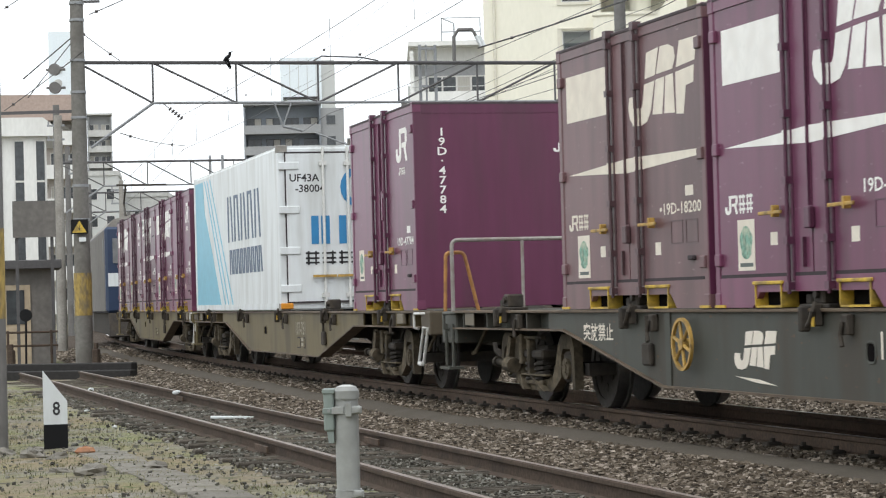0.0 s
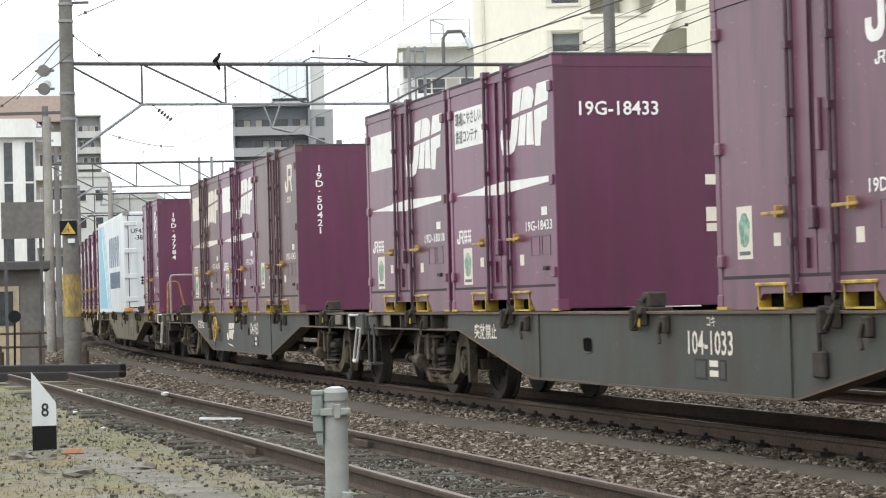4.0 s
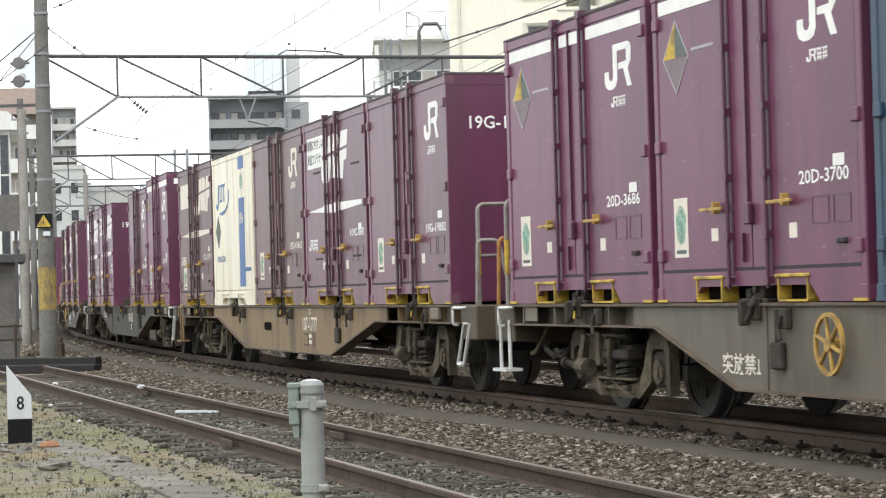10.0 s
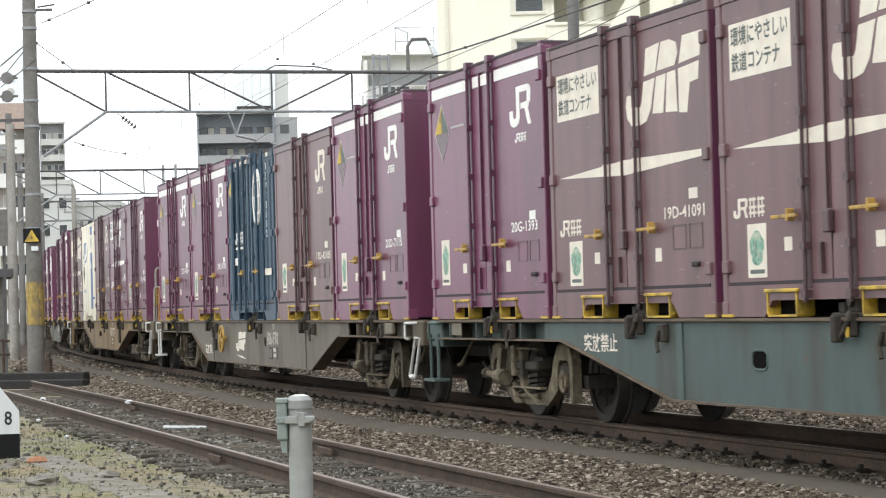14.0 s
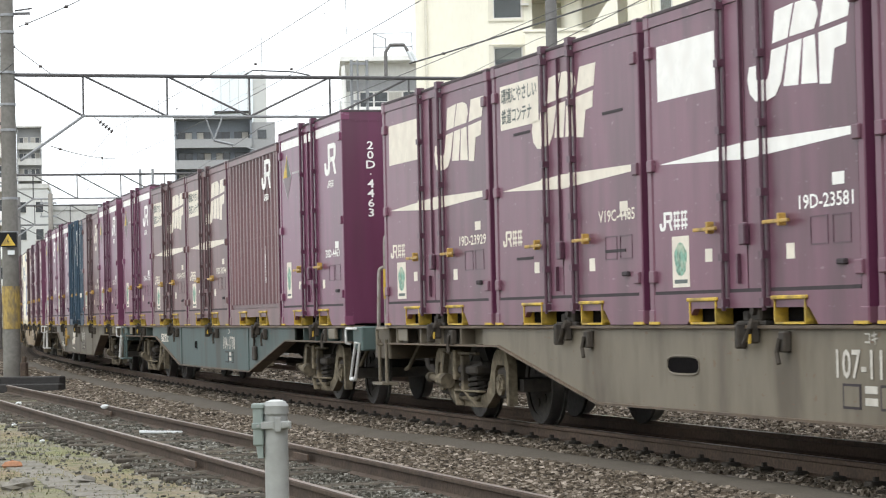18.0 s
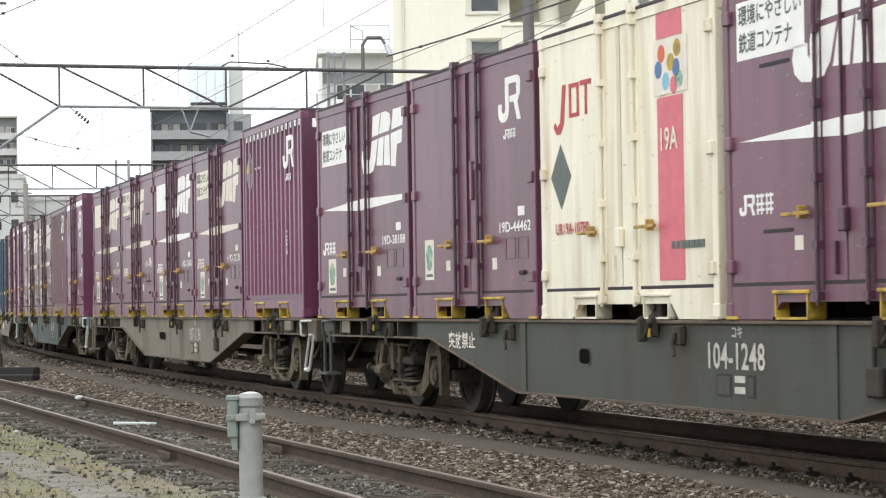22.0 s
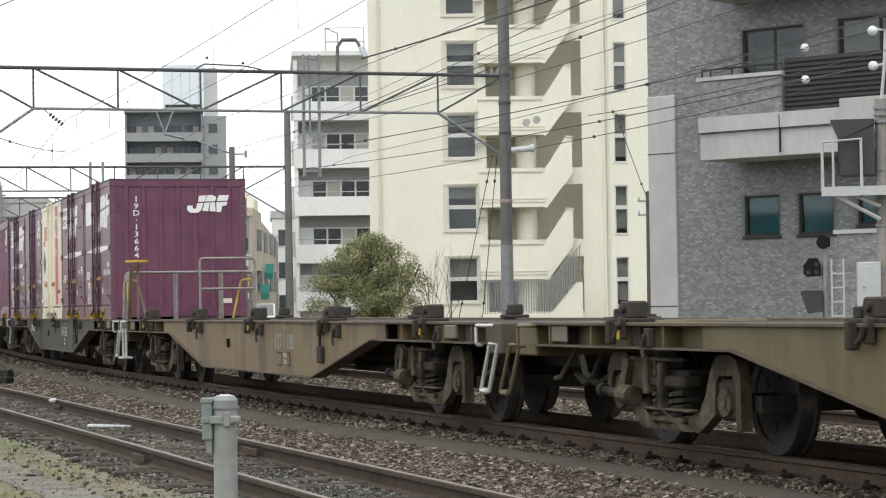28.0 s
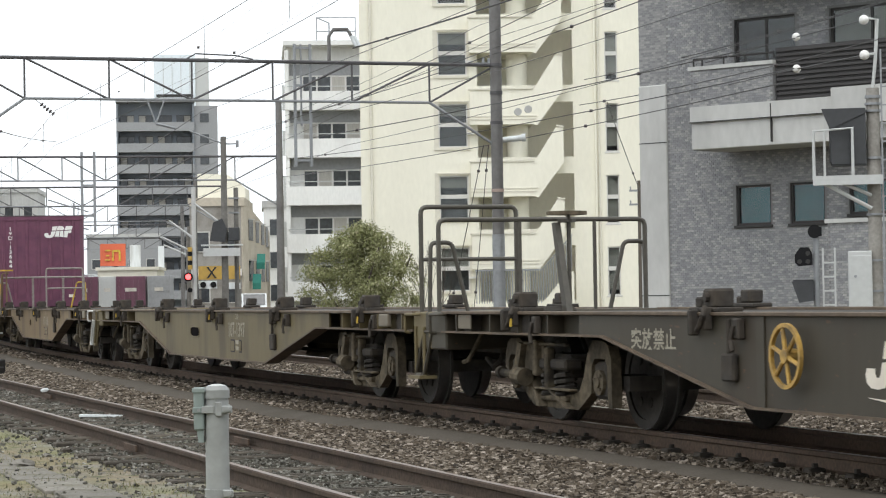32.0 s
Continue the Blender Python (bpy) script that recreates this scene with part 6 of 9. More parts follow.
    ow = 0.30 if num in ("107-1777", "107-1136", "107-1397") else 0.06 if emblem_on else 0.12
    # Flat black plate on the web paints the darkness of an open slot.
    part("sill_opening", lambda: MB().prism([(ow * math.copysign(abs(math.cos(q)) ** 0.5, math.cos(q)), 0.68 + 0.062 * math.copysign(abs(math.sin(q)) ** 0.6, math.sin(q))) for q in [math.pi * (i + 0.5) / 10 for i in range(20)]], "y", 1.19, 1.1925), M["hole"], g, key=("open", ow), at=pose(-0.85 if emblem_on else 1.32 if ow > 0.2 else 1.50, 0, 0))
    part("opening_rim", lambda: MB().tube([((ow + 0.012) * math.copysign(abs(math.cos(q)) ** 0.5, math.cos(q)), 1.192, 0.68 + 0.074 * math.copysign(abs(math.sin(q)) ** 0.6, math.sin(q))) for q in [math.pi * (i + 0.5) / 10 for i in range(21)]], 0.009, 5), M[paint], g, key=("rim", ow, paint), at=pose(-0.85 if emblem_on else 1.32 if ow > 0.2 else 1.50, 0, 0))
    part("air_tank", lambda: MB().cyl((-0.7, 0.3, 0.55), (0.7, 0.3, 0.55), 0.2, 12), M["under"], g, key=("tank",), at=pose(4.2, 0, 0))
    part("brake_rod", lambda: MB().cyl((-6, -0.4, 0.40), (6, -0.4, 0.40), 0.03).cyl((-6, 0.6, 0.44), (-3, 0.6, 0.44), 0.04), M["under"], g, key=("brod",))
    for x in ((-3.0, 3.0) if not num.startswith("106") else (-3.72, 3.72)) if emblem_on or num.startswith("104") else ():
        part("sill_post", lambda: MB().box(-0.06, 0.06, 1.188, 1.204, 0.336, 0.965), M[paint], g, key=("sillpost", paint), at=pose(x, 0, 0))
    if num:
        nx = -1.05 if num == "107-1397" else -1.35 if num.startswith("107") else -1.08
        words("wagon_number", num, 0.27, M[ink], g, near_face(nx + 0.12, 1.196, 0.64), squeeze=0.98)
        words("wagon_class", "\u30b3\u30ad", 0.10, M[ink], g, near_face(nx - 0.33, 1.196, 0.87))
    dx = -0.30 if num == "107-1397" else -0.60 if num.startswith("107") else -0.38
    for x0, x1, tag in ((-1.02, -0.76, "wide"), (-1.42, -1.29, "slim")):
        f = part("data_frame", lambda: MB().prism(rect(x0, x1, 0.43, 0.60), "y", 1.191, 1.194), M["seam"], g, key=("dframe", tag), at=pose(dx, 0, 0))
        part("data_panel", lambda: MB().prism(rect(x0 + 0.022, x1 - 0.022, 0.448, 0.582), "y", 1.1945, 1.197), M[paint], f, key=("dpanel", tag, paint))
    for z in (0.54, 0.46):
        part("data_line", lambda: MB().prism(rect(-1.25, -1.08, z, z + 0.05), "y", 1.191, 1.195), M[ink], g, key=("dline", z, ink), at=pose(dx, 0, 0))
    if emblem_on:
        mb = MB()
        for p in emblem(-0.42, 0.42, 0.51, 0.82):
            mb.prism([(1.16 - a, b) for a, b in p], "y", 1.191, 1.195)
        mb.prism([(1.56, 0.455), (1.16, 0.415), (0.76, 0.40), (1.10, 0.44)], "y", 1.191, 1.195)
        part("side_emblem", mb, M["white_old"], g, "white slanted emblem")
    if notice:
        words("notice", "\u7a81\u653e\u7981\u6b62", 0.17, M["white_dim" if rail == "raildark" else "white_old"], g, near_face(4.50, 1.196, 0.46) if num.startswith("106") else near_face(5.20, 1.196, 0.72), squeeze=1.22)
    if wheel_on:
        w = part("hand_brake_wheel", lambda: MB().ring((0, 1.27, 0.66), "y", 0.195, 0.222, 0.028, 28).cyl((0, 1.19, 0.66), (0, 1.29, 0.66), 0.05, 10), M["ochre"], g, "yellow hand brake wheel", key=("hbw",), at=pose(2.5, 0, 0.04))
        for q in range(3):
            c, d = 0.19 * math.cos(q * 1.0472 + 0.3), 0.19 * math.sin(q * 1.0472 + 0.3)
            part("wheel_spoke", lambda: MB().cyl((-c, 1.27, 0.66 - d), (c, 1.27, 0.66 + d), 0.016, 6), M["ochre"], w, key=("spoke", q))
    return g, sets


def locomotive():
    """The rear of the blue and white electric locomotive at the head of the train."""
    g = thing("electric_locomotive", "blue and white electric locomotive with grey roof", "locomotive")
    part("body", MB().box(-8.2, 8.2, -1.38, 1.38, 0.95, 3.55, 0.08), M["locoblue"], g)
    part("roof", MB().prism([(-1.36, 3.5), (-1.1, 3.78), (-0.6, 3.9), (0.6, 3.9), (1.1, 3.78), (1.36, 3.5)], "x", -8.0, 8.0), M["concrete"], g)
    part("side_panel", MB().box(-7.9, 8.1, 1.375, 1.392, 1.0, 3.45), M["hutwall"], g, "grey lower side panels")
    part("white_band", MB().box(-8.215, -8.19, -1.3, 1.3, 1.75, 2.15), M["vanwhite"], g)
    part("cab_window", MB().box(-8.23, -8.19, -1.15, -0.1, 2.45, 3.2).box(-8.23, -8.19, 0.1, 1.15, 2.45, 3.2).box(-7.6, -6.8, 1.37, 1.40, 2.5, 3.2), M["room"], g)
    part("skirt", MB().prism([(-8.2, 0.95), (-8.45, 0.25), (-7.7, 0.2), (-7.4, 0.95)], "y", -1.3, 1.3), M["under"], g)
    part("underframe", MB().box(-7.6, 7.6, -1.2, 1.2, 0.25, 0.98, 0.03), M["under"], g)
    for x in (-5.6, -3.2, 3.2, 5.6):
        part("wheel", MB().cyl((x, -0.62, 0.53), (x, 0.62, 0.53), 0.07, 8).cyl((x, 0.49, 0.53), (x, 0.62, 0.53), 0.53, 24).cyl((x, -0.62, 0.53), (x, -0.49, 0.53), 0.53, 24), M["wheel"], g)
    part("pantograph", MB().tube([(-4, 0.5, 3.9), (-2.6, 0.5, 4.5), (-4, 0.5, 5.0)], 0.03, 6).tube([(-4, -0.8, 5.02), (-4, 0.8, 5.02)], 0.03, 6), M["under"], g)
    return g

# ---- the train, wagon by wagon from the head ----
WAGONS = (                                                    # shifts of loads and body along the train, wagon, loads by slot
    (0.143, 0.143, dict(paint="w_khaki"), [("panel", "19D-21403", "maroon"), ("mark", "19D-45108", "maroon"), ("text", "V19C-3318", "maroon"), ("panel", "19D-26611", "purple"), ("mark", "19G-17950", "purple", ("h", "19G-17950"))]),
    (-0.512, -0.51, dict(paint="w_khaki", num="107-751"), [None, None, None, None, ("mark", "19D-47784", "purple", ("v", "19D\u00b747784", "n"))]),
    (-0.199, -0.2, dict(paint="w_dark", num="104-963", lead="rail", notice=True, emblem_on=True, wheel_on=True), [None, ("panel", "\u202219D-18200", "brown"), ("panel", "19D-22967", "purple"), ("mark", "19D-50421", "brown", ("v", "19D\u00b750421", "n")), None]),
    (-0.50, -0.26, dict(paint="w_dark", num="104-1033", notice=True), [("panel", "19D-18018", "maroon"), ("text", "19G-18433", "purple", ("h", "19G-18433", "s")), None, ("mark", "19D-46043", "maroon"), ("band", "20G-818", "purple", ("h", "20G-818", "b"))]),
    (-0.21, 0.03, dict(paint="w_tan", num="107-1777", lead="rail", tail="high", steps="bp"), [("panel", "19D-20719", "brown"), ("cream", "UR19A-21724", "blue_band"), ("mark", "19D-43462", "brown"), ("text", "V19C-5641", "maroon"), ("mark", "19G-19882", "maroon", ("h", "19G-19882", "s"))]),
    (0.575, 0.575, dict(paint="w_olive", num="106-970", lead="high", steps="bb", notice=True, emblem_on=True, wheel_on=True), [("band", "20D-3686", "purple"), ("band", "20D-3700", "purple"), ("navy",), ("mark", "19D-43185", "brown"), ("band", "20D-7115", "purple")]),
    (0.25, 0.47, dict(paint="w_teal", num="104-1778", notice=True, dusty=True), [("band", "20G-1393", "purple"), ("text", "19D-41091", "brown"), ("text", "19D-30744", "brown"), ("rib", "18538", "brown"), ("band", "20D-4463", "purple", ("v", "20D\u00b74463"))]),
    (0.79, 0.83, dict(paint="w_grey", num="107-1136", lead="high", dusty=True), [("panel", "19D-23929", "maroon"), ("text", "V19C-4485", "maroon"), ("panel", "19D-23581", "maroon"), ("text", "\u202219D-22338", "maroon"), ("ribband", "206", "purple", ("x", "", "b"))]),
    (0.25, 0.83, dict(paint="w_green", num="104-1248", notice=True, tail="rail"), [("text", "19D-38188", "maroon"), ("mark", "19D-44462", "maroon"), ("cream", "UR19A-10780", "pink_band"), ("text", "V19C-5901", "maroon"), ("panel", "19D-13664", "maroon", ("v", "19D\u00b713664", "e"), "end_worn")]),
    (0.65, 0.65, dict(paint="w_brown", num="107-1188", lead="brake", steps="bb", stand=0.58, empty=True), [None] * 5),
    (0.67, 0.67, dict(paint="w_khaki", num="107-1397", empty=True, tail="tall", rail="raildark", steps="pp", flip=True), [None] * 5),
    (0.38, 0.38, dict(paint="w_black", num="104-417", lead="stand", steps="pp", flip=True, stand=-0.55, notice=True, emblem_on=True, wheel_on=True, rail="raildark", empty=True), [None] * 5),
)
MOVERS = []                                                   # (thing, wagon index, offset along the wagon, height)
WHEELS = []


def build_train():
    for i, (shift, body, spec, loads) in enumerate(WAGONS):
        g, sets = wagon(**spec)
        MOVERS.append((g, i, 0.0, 0.0))
        WHEELS.extend(sets)
        for k, load in enumerate(loads):
            if load is None:
                continue
            if load[0] == "cream":
                c = cream_container(load[1], load[2], load[2] == "pink_band")
            elif load[0] == "navy":
                c = navy_container()
            else:
                c = container(*load[:3], ends=load[3] if len(load) > 3 else None, endtone=load[4] if len(load) > 4 else "end")
            MOVERS.append((c, i, (2 - k) * PITCH + body - shift, 1.0))
    MOVERS.append((van_container(), 1, 2 * PITCH + CL / 2 - 0.2 - 4.8, 1.0))
    MOVERS.append((locomotive(), -1, 1.6, 0.0))


def wagon_pose(i, t):
    """Where wagon i stands at t seconds: its two pivots ride on the line."""
    shift = WAGONS[i][1] if i >= 0 else 0.0
    s = travelled(t) - i * 20.4 - shift - 2 * PITCH - CL / 2
    a, b = Vector((*on_line(s + WB), 0)), Vector((*on_line(s - WB), 0))
    m, d = (a + b) / 2, a - b
    return pose(m.x, m.y, 0, 0, 0, math.degrees(math.atan2(d.y, d.x)))


build_train()

# ---- things in the yard ----
def lumpy(mb_seed, r, squash=(1, 1, 0.6), n=(9, 6), rough=0.18):
    """An uneven stone."""
    rr = random.Random(mb_seed)
    mb = MB()
    nu, nv = n
    ph = [[1 + rr.uniform(-rough, rough) for _ in range(nu)] for _ in range(nv + 1)]
    for j in range(nv + 1):
        t = math.pi * j / nv
        for i in range(nu):
            a = 2 * math.pi * i / nu
            k = r * ph[j][i]
            mb.v.append((k * math.sin(t) * math.cos(a) * squash[0], k * math.sin(t) * math.sin(a) * squash[1], k * math.cos(t) * squash[2]))
    for j in range(nv):
        for i in range(nu):
            mb.f.append((j * nu + i, j * nu + (i + 1) % nu, (j + 1) * nu + (i + 1) % nu, (j + 1) * nu + i))
    return mb


def steel_post():
    g = thing("steel_post", "grey galvanised pipe post with cap and clamped cover", "post", at=pose(-0.815, 11.47, -0.018))
    part("pipe", MB().cyl((0, 0, -0.35), (0, 0, 0.66), 0.0585, 28), M["steelpost"], g, smooth=True)
    cap = part("cap", MB().cyl((0, 0, 0.672), (0, 0, 0.712), 0.064, 28).cyl((0, 0, 0.712), (0, 0, 0.733), 0.064, 28, 0.048), M["steelpost"], g, "domed cap", smooth=True)
    # The crown disc is a paler tone than the cap's side.
    part("cap_top", MB().cyl((0, 0, 0.7335), (0, 0, 0.741), 0.046, 28, 0.02), M["post_cap"], cap, "pale crown of the cap", smooth=True)
    part("cap_neck", MB().cyl((0, 0, 0.656), (0, 0, 0.674), 0.0575, 24), M["steelpost"], cap, smooth=True)
    for z in (0.618, 0.205):
        b = part("strap", MB().ring((0, 0, z), "z", 0.0585, 0.064, 0.034, 28).ring((0, 0, z + 0.017), "z", 0.0585, 0.0665, 0.005, 28).ring((0, 0, z - 0.017), "z", 0.0585, 0.0665, 0.005, 28), M["steelpost"], g)
        part("strap_lug", MB().box(0.028, 0.080, -0.074, -0.050, z - 0.018, z + 0.018, 0.004), M["steelpost"], b)
        part("strap_bolt", MB().cyl((0.058, -0.088, z), (0.058, -0.070, z), 0.010, 6).cyl((0.058, -0.078, z), (0.058, -0.073, z), 0.015, 10), M["steelpost"], b)
    box = part("side_cover", MB().box(-0.112, -0.060, -0.040, 0.050, 0.515, 0.715, 0.008).prism([(-0.098, 0.515), (-0.064, 0.515), (-0.064, 0.455), (-0.090, 0.455)], "y", -0.03, 0.03), M["cover_green"], g, "grey-green cover box")
    part("cover_lip", MB().box(-0.118, -0.055, -0.046, 0.056, 0.700, 0.724, 0.004).box(-0.117, -0.058, -0.0465, -0.036, 0.60, 0.630, 0.003), M["cover_green"], box)
    part("cover_screw", MB().cyl((-0.086, -0.052, 0.615), (-0.086, -0.044, 0.615), 0.008, 8), M["steelpost"], box)
    part("bracket", MB().box(-0.070, -0.010, -0.068, -0.060, 0.60, 0.635, 0.002).box(-0.002, 0.03, -0.072, -0.060, 0.585, 0.655, 0.003), M["steelpost"], g)


M["post_cap"] = mat("pale_cap_crown", (0.52, 0.53, 0.51), 0.45, 0.2, 14, 0.08, 0.05, (0.33, 0.34, 0.32), 0.4, 5)
M["cover_green"] = mat("grey_green_cover_paint", (0.22, 0.262, 0.245), 0.55, 0, 14, 0.1, 0.05, (0.16, 0.20, 0.18), 0.4, 6)
steel_post()


def distance_marker():
    g = thing("marker_board", "white lineside marker board with black foot and figure", "marker", at=pose(-4.60, 23.25, 0, 0, 0, 11.5))
    part("board", MB().prism([(-0.115, -0.03), (0.125, -0.03), (0.125, 0.20), (-0.115, 0.515)], "y", -0.025, 0.025), M["vanwhite"], g)
    part("foot", MB().box(-0.115, 0.125, -0.026, 0.026, -0.36, -0.03), M["signblack"], g, "black painted foot")
    words("figure", "8", 0.19, M["black"], g, Matrix(((1, 0, 0, -0.025), (0, 0, -1, -0.028), (0, 1, 0, 0.065), (0, 0, 0, 1))), squeeze=0.85)


distance_marker()


def timber_stop():
    g = thing("buffer_stop", "tarred black timber stop across the siding's end", "buffer stop")
    g.matrix_basis = pose(-9.0, 46.55, 0, 0, 0, -19)
    part("beam", MB().box(-2.4, 1.60, -0.13, 0.13, -0.36, 0.02, 0.02), M["tarblack"], g)
    part("beam", MB().box(-2.4, 1.72, -0.40, -0.14, -0.36, -0.12, 0.02), M["tarblack"], g)
    for x in (-1.35, 0.62):
        part("stub_post", MB().box(x - 0.07, x + 0.07, 0.15, 0.28, -0.3, 0.30, 0.02).box(x - 0.04, x + 0.04, 0.18, 0.25, 0.30, 0.42, 0.01), M["railrust"], g, "weathered rusty stub post")


timber_stop()

rr = random.Random(12)
ROCKS = ((-4.55, 21.9, 0.20), (-4.25, 21.5, 0.15), (-3.56, 19.45, 0.22), (-3.10, 20.05, 0.16), (-4.75, 22.9, 0.12), (-4.95, 22.5, 0.15), (-4.35, 22.8, 0.08), (-3.9, 19.9, 0.10), (-3.1, 21.5, 0.07), (-5.0, 21.3, 0.12))
for k, (x, y, r) in enumerate(ROCKS):
    ob = part("rock", lumpy(40 + k, r * 0.72, (1.35, 0.85, 0.55), (11, 8), 0.26), M["rock"], None, "weathered grey rubble stone lying on the yard", at=pose(x, y, YARD + r * 0.10, rr.uniform(-12, 12), rr.uniform(-12, 12), rr.uniform(0, 180)))
    tagged(ob, category="stone", group="rubble on the yard")
brick = part("brick_piece", lumpy(77, 0.07, (1.5, 0.8, 0.7), (6, 4), 0.1), M["brick_orange"], None, "broken orange brick among the stones", at=pose(-4.12, 22.3, YARD + 0.04))
tagged(brick, category="brick")
stick = part("white_batten", MB().box(-0.28, 0.28, -0.035, 0.035, -0.012, 0.02, 0.006), M["vanwhite"], None, "white painted batten lying between the rails", at=pose(-3.36, 27.98, -0.245, 0, 2, 3))
tagged(stick, category="batten")
for k, (t, d, r) in enumerate(((16.2, 1.05, 0.05), (21.6, 0.25, 0.06), (21.9, 0.5, 0.05), (14.0, -0.5, 0.03), (9.6, -0.7, 0.03))):
    c = SIDE0 + SIDED * t + sd_n * d
    ob = part("pale_rubble", lumpy(90 + k, r, (1.2, 0.9, 0.6), (7, 5)), M["vanwhite"], None, "pale lump of rubble by the rail", at=pose(c[0], c[1], YARD + 0.05 + (0.12 if k == 0 else 0)))
    tagged(ob, category="stone", group="pale rubble")


def slab(x, y, a, w, l):
    ob = part("paving_slab", MB().box(-w / 2, w / 2, -l / 2, l / 2, -0.05, 0.008, 0.006), M["slab"], None, "worn concrete slab set level in the earth", at=pose(x, y, YARD + 0.02, 0, 0, a))
    tagged(ob, category="slab", group="slabs in the yard")


for t, d in ((4.4, -1.35), (3.2, -1.32), (2.0, -1.28), (0.8, -1.22), (-0.4, -1.18), (5.6, -1.38), (-1.6, -1.15)):
    c = SIDE0 + SIDED * t + sd_n * d
    slab(c[0], c[1], math.degrees(math.atan2(SIDED[1], SIDED[0])) - 90 + random.Random(int(t * 10)).uniform(-2, 2), 0.42, 1.14)


def yard_pole():
    g = thing("steel_pole", "grey steel pole with worn yellow band", "pole", at=pose(-5.09, 22.93, 0))
    part("shaft", MB().cyl((0, 0, -0.35), (0, 0, 7.0), 0.082, 16), M["mast"], g, smooth=True)
    part("band", MB().cyl((0, 0, 1.05), (0, 0, 1.95), 0.085, 16), M["worn_yellow"], g, "worn yellow band", smooth=True)


yard_pole()

# ---- overhead line: poles, portal beams, wires ----
def concrete_pole():
    g = thing("line_pole", "grey concrete overhead line pole with warning sign", "pole", at=pose(-9.97, 54.08, 0))
    part("shaft", MB().cyl((0, 0, -0.4), (0, 0, 11.5), 0.21, 18, 0.135), M["polecon"], g, smooth=True)
    for z in (8.3, 7.9, 6.95, 6.2, 5.6, 4.0, 3.2):
        part("band", MB().ring((0, 0, z), "z", 0.135, 0.212 - z * 0.0042, 0.06, 18), M["beamgrey"], g)
    part("hazard_band", MB().ring((0, 0, 1.45), "z", 0.15, 0.214, 1.0, 18), M["worn_yellow"], g, "flaking yellow band")
    s = part("warning_sign", MB().box(-0.20, 0.20, -0.26, -0.235, 2.86, 3.20), M["signblack"], g, "yellow triangular warning sign on black plate")
    part("sign_triangle", MB().prism([(-0.17, 2.89), (0.17, 2.89), (0.0, 3.17)], "y", -0.266, -0.262), M["yellow"], s)
    part("sign_bolt", MB().prism([(-0.012, 2.94), (0.025, 2.98), (0.0, 3.0), (0.015, 3.06), (-0.03, 2.99), (-0.005, 2.98)], "y", -0.276, -0.273), M["black"], s)
    part("tag_plate", MB().box(-0.02, 0.14, -0.24, -0.22, 2.68, 2.78), M["vanwhite"], g)
    part("cross_arm", MB().box(-1.9, 0.12, -0.03, 0.03, 5.72, 5.79), M["beam"], g)
    part("stay_rod", MB().cyl((0.0, 0, 7.6), (-1.3, 0, 6.55), 0.015, 6).cyl((0.05, 0, 7.6), (-1.2, 0, 6.1), 0.012, 6), M["wire"], g)
    for z in (6.75, 6.32):
        part("disc_insulator", MB().cyl((-0.55, -0.06, z), (-0.55, 0.06, z), 0.14, 14).cyl((-0.75, 0, z), (-0.3, 0, z), 0.03, 6), M["mast"], g, "grey disc insulator", smooth=True)
    part("bracket_arm", MB().cyl((0.2, 0, 8.4), (0.6, 0, 8.45), 0.02, 6).box(0.1, 0.55, -0.02, 0.02, 8.30, 8.36), M["beam"], g)


concrete_pole()


def lattice_beam(g, a, b, z, h, panels, r=0.045, light=True, first=0.13):
    """A portal beam between two poles: top chord, pale bottom chord, uprights and diagonals."""
    a, b = Vector(a), Vector(b)
    d = b - a
    part("top_chord", MB().cyl((*a.xy, z), (*b.xy, z), r, 6), M["beam"], g)
    i0, i1 = a + d * first, a + d * (1 - first)
    part("bottom_chord", MB().cyl((*i0.xy, z - h), (*i1.xy, z - h), r * 0.75, 6), M["beamgrey" if light else "beam"], g, "pale bottom chord")
    for k in range(panels + 1):
        p = i0 + (i1 - i0) * (k / panels)
        part("upright", MB().cyl((*p.xy, z), (*p.xy, z - h), r * 0.6, 5), M["beam"], g)
        if k < panels:
            q = i0 + (i1 - i0) * ((k + 1) / panels)
            half = k < panels * 0.4
            part("diagonal", MB().cyl((*p.xy, z if half else z - h), (*q.xy, z - h if half else z), r * 0.6, 5), M["beam"], g)
    part("end_diagonal", MB().cyl((*a.xy, z), (*i0.xy, z - h), r * 0.6, 5), M["beam"], g)
    part("end_diagonal", MB().cyl((*b.xy, z), (*i1.xy, z - h), r * 0.6, 5), M["beam"], g)
    part("knee_brace", MB().cyl((*i0.xy, z - h), (*(a + d * 0.02).xy, z - h - 1.05), r * 0.8, 6), M["beamgrey"], g, "pale knee brace")
    part("knee_brace", MB().cyl((*i1.xy, z - h), (*(b - d * 0.01).xy, z - h - 1.0), r * 0.8, 6), M["beamgrey"], g, "pale knee brace")


portal = thing("line_portal", "steel lattice portal beam over the tracks with pale bottom chord", "gantry", "line portals")
lattice_beam(portal, (-9.97, 54.08, 0), (2.99, 57.92, 0), 6.90, 0.96, 5)
part("wire_saddle", MB().tube([(-4.55, 55.68, 6.94), (-4.35, 55.74, 7.06), (-3.4, 56.02, 7.03), (-3.0, 56.14, 6.95)], 0.018, 6), M["beam"], portal)
hang = part("hanging_post", MB().box(-0.24, -0.18, -0.04, 0.04, 0, 3.0).box(-0.07, -0.04, -0.04, 0.04, 1.0, 3.0).box(0.15, 0.21, -0.04, 0.04, 0, 3.0), M["beamgrey"], portal, "pale hanging lattice post", at=pose(-1.80, 56.6, 4.35, 0, 0, 16))
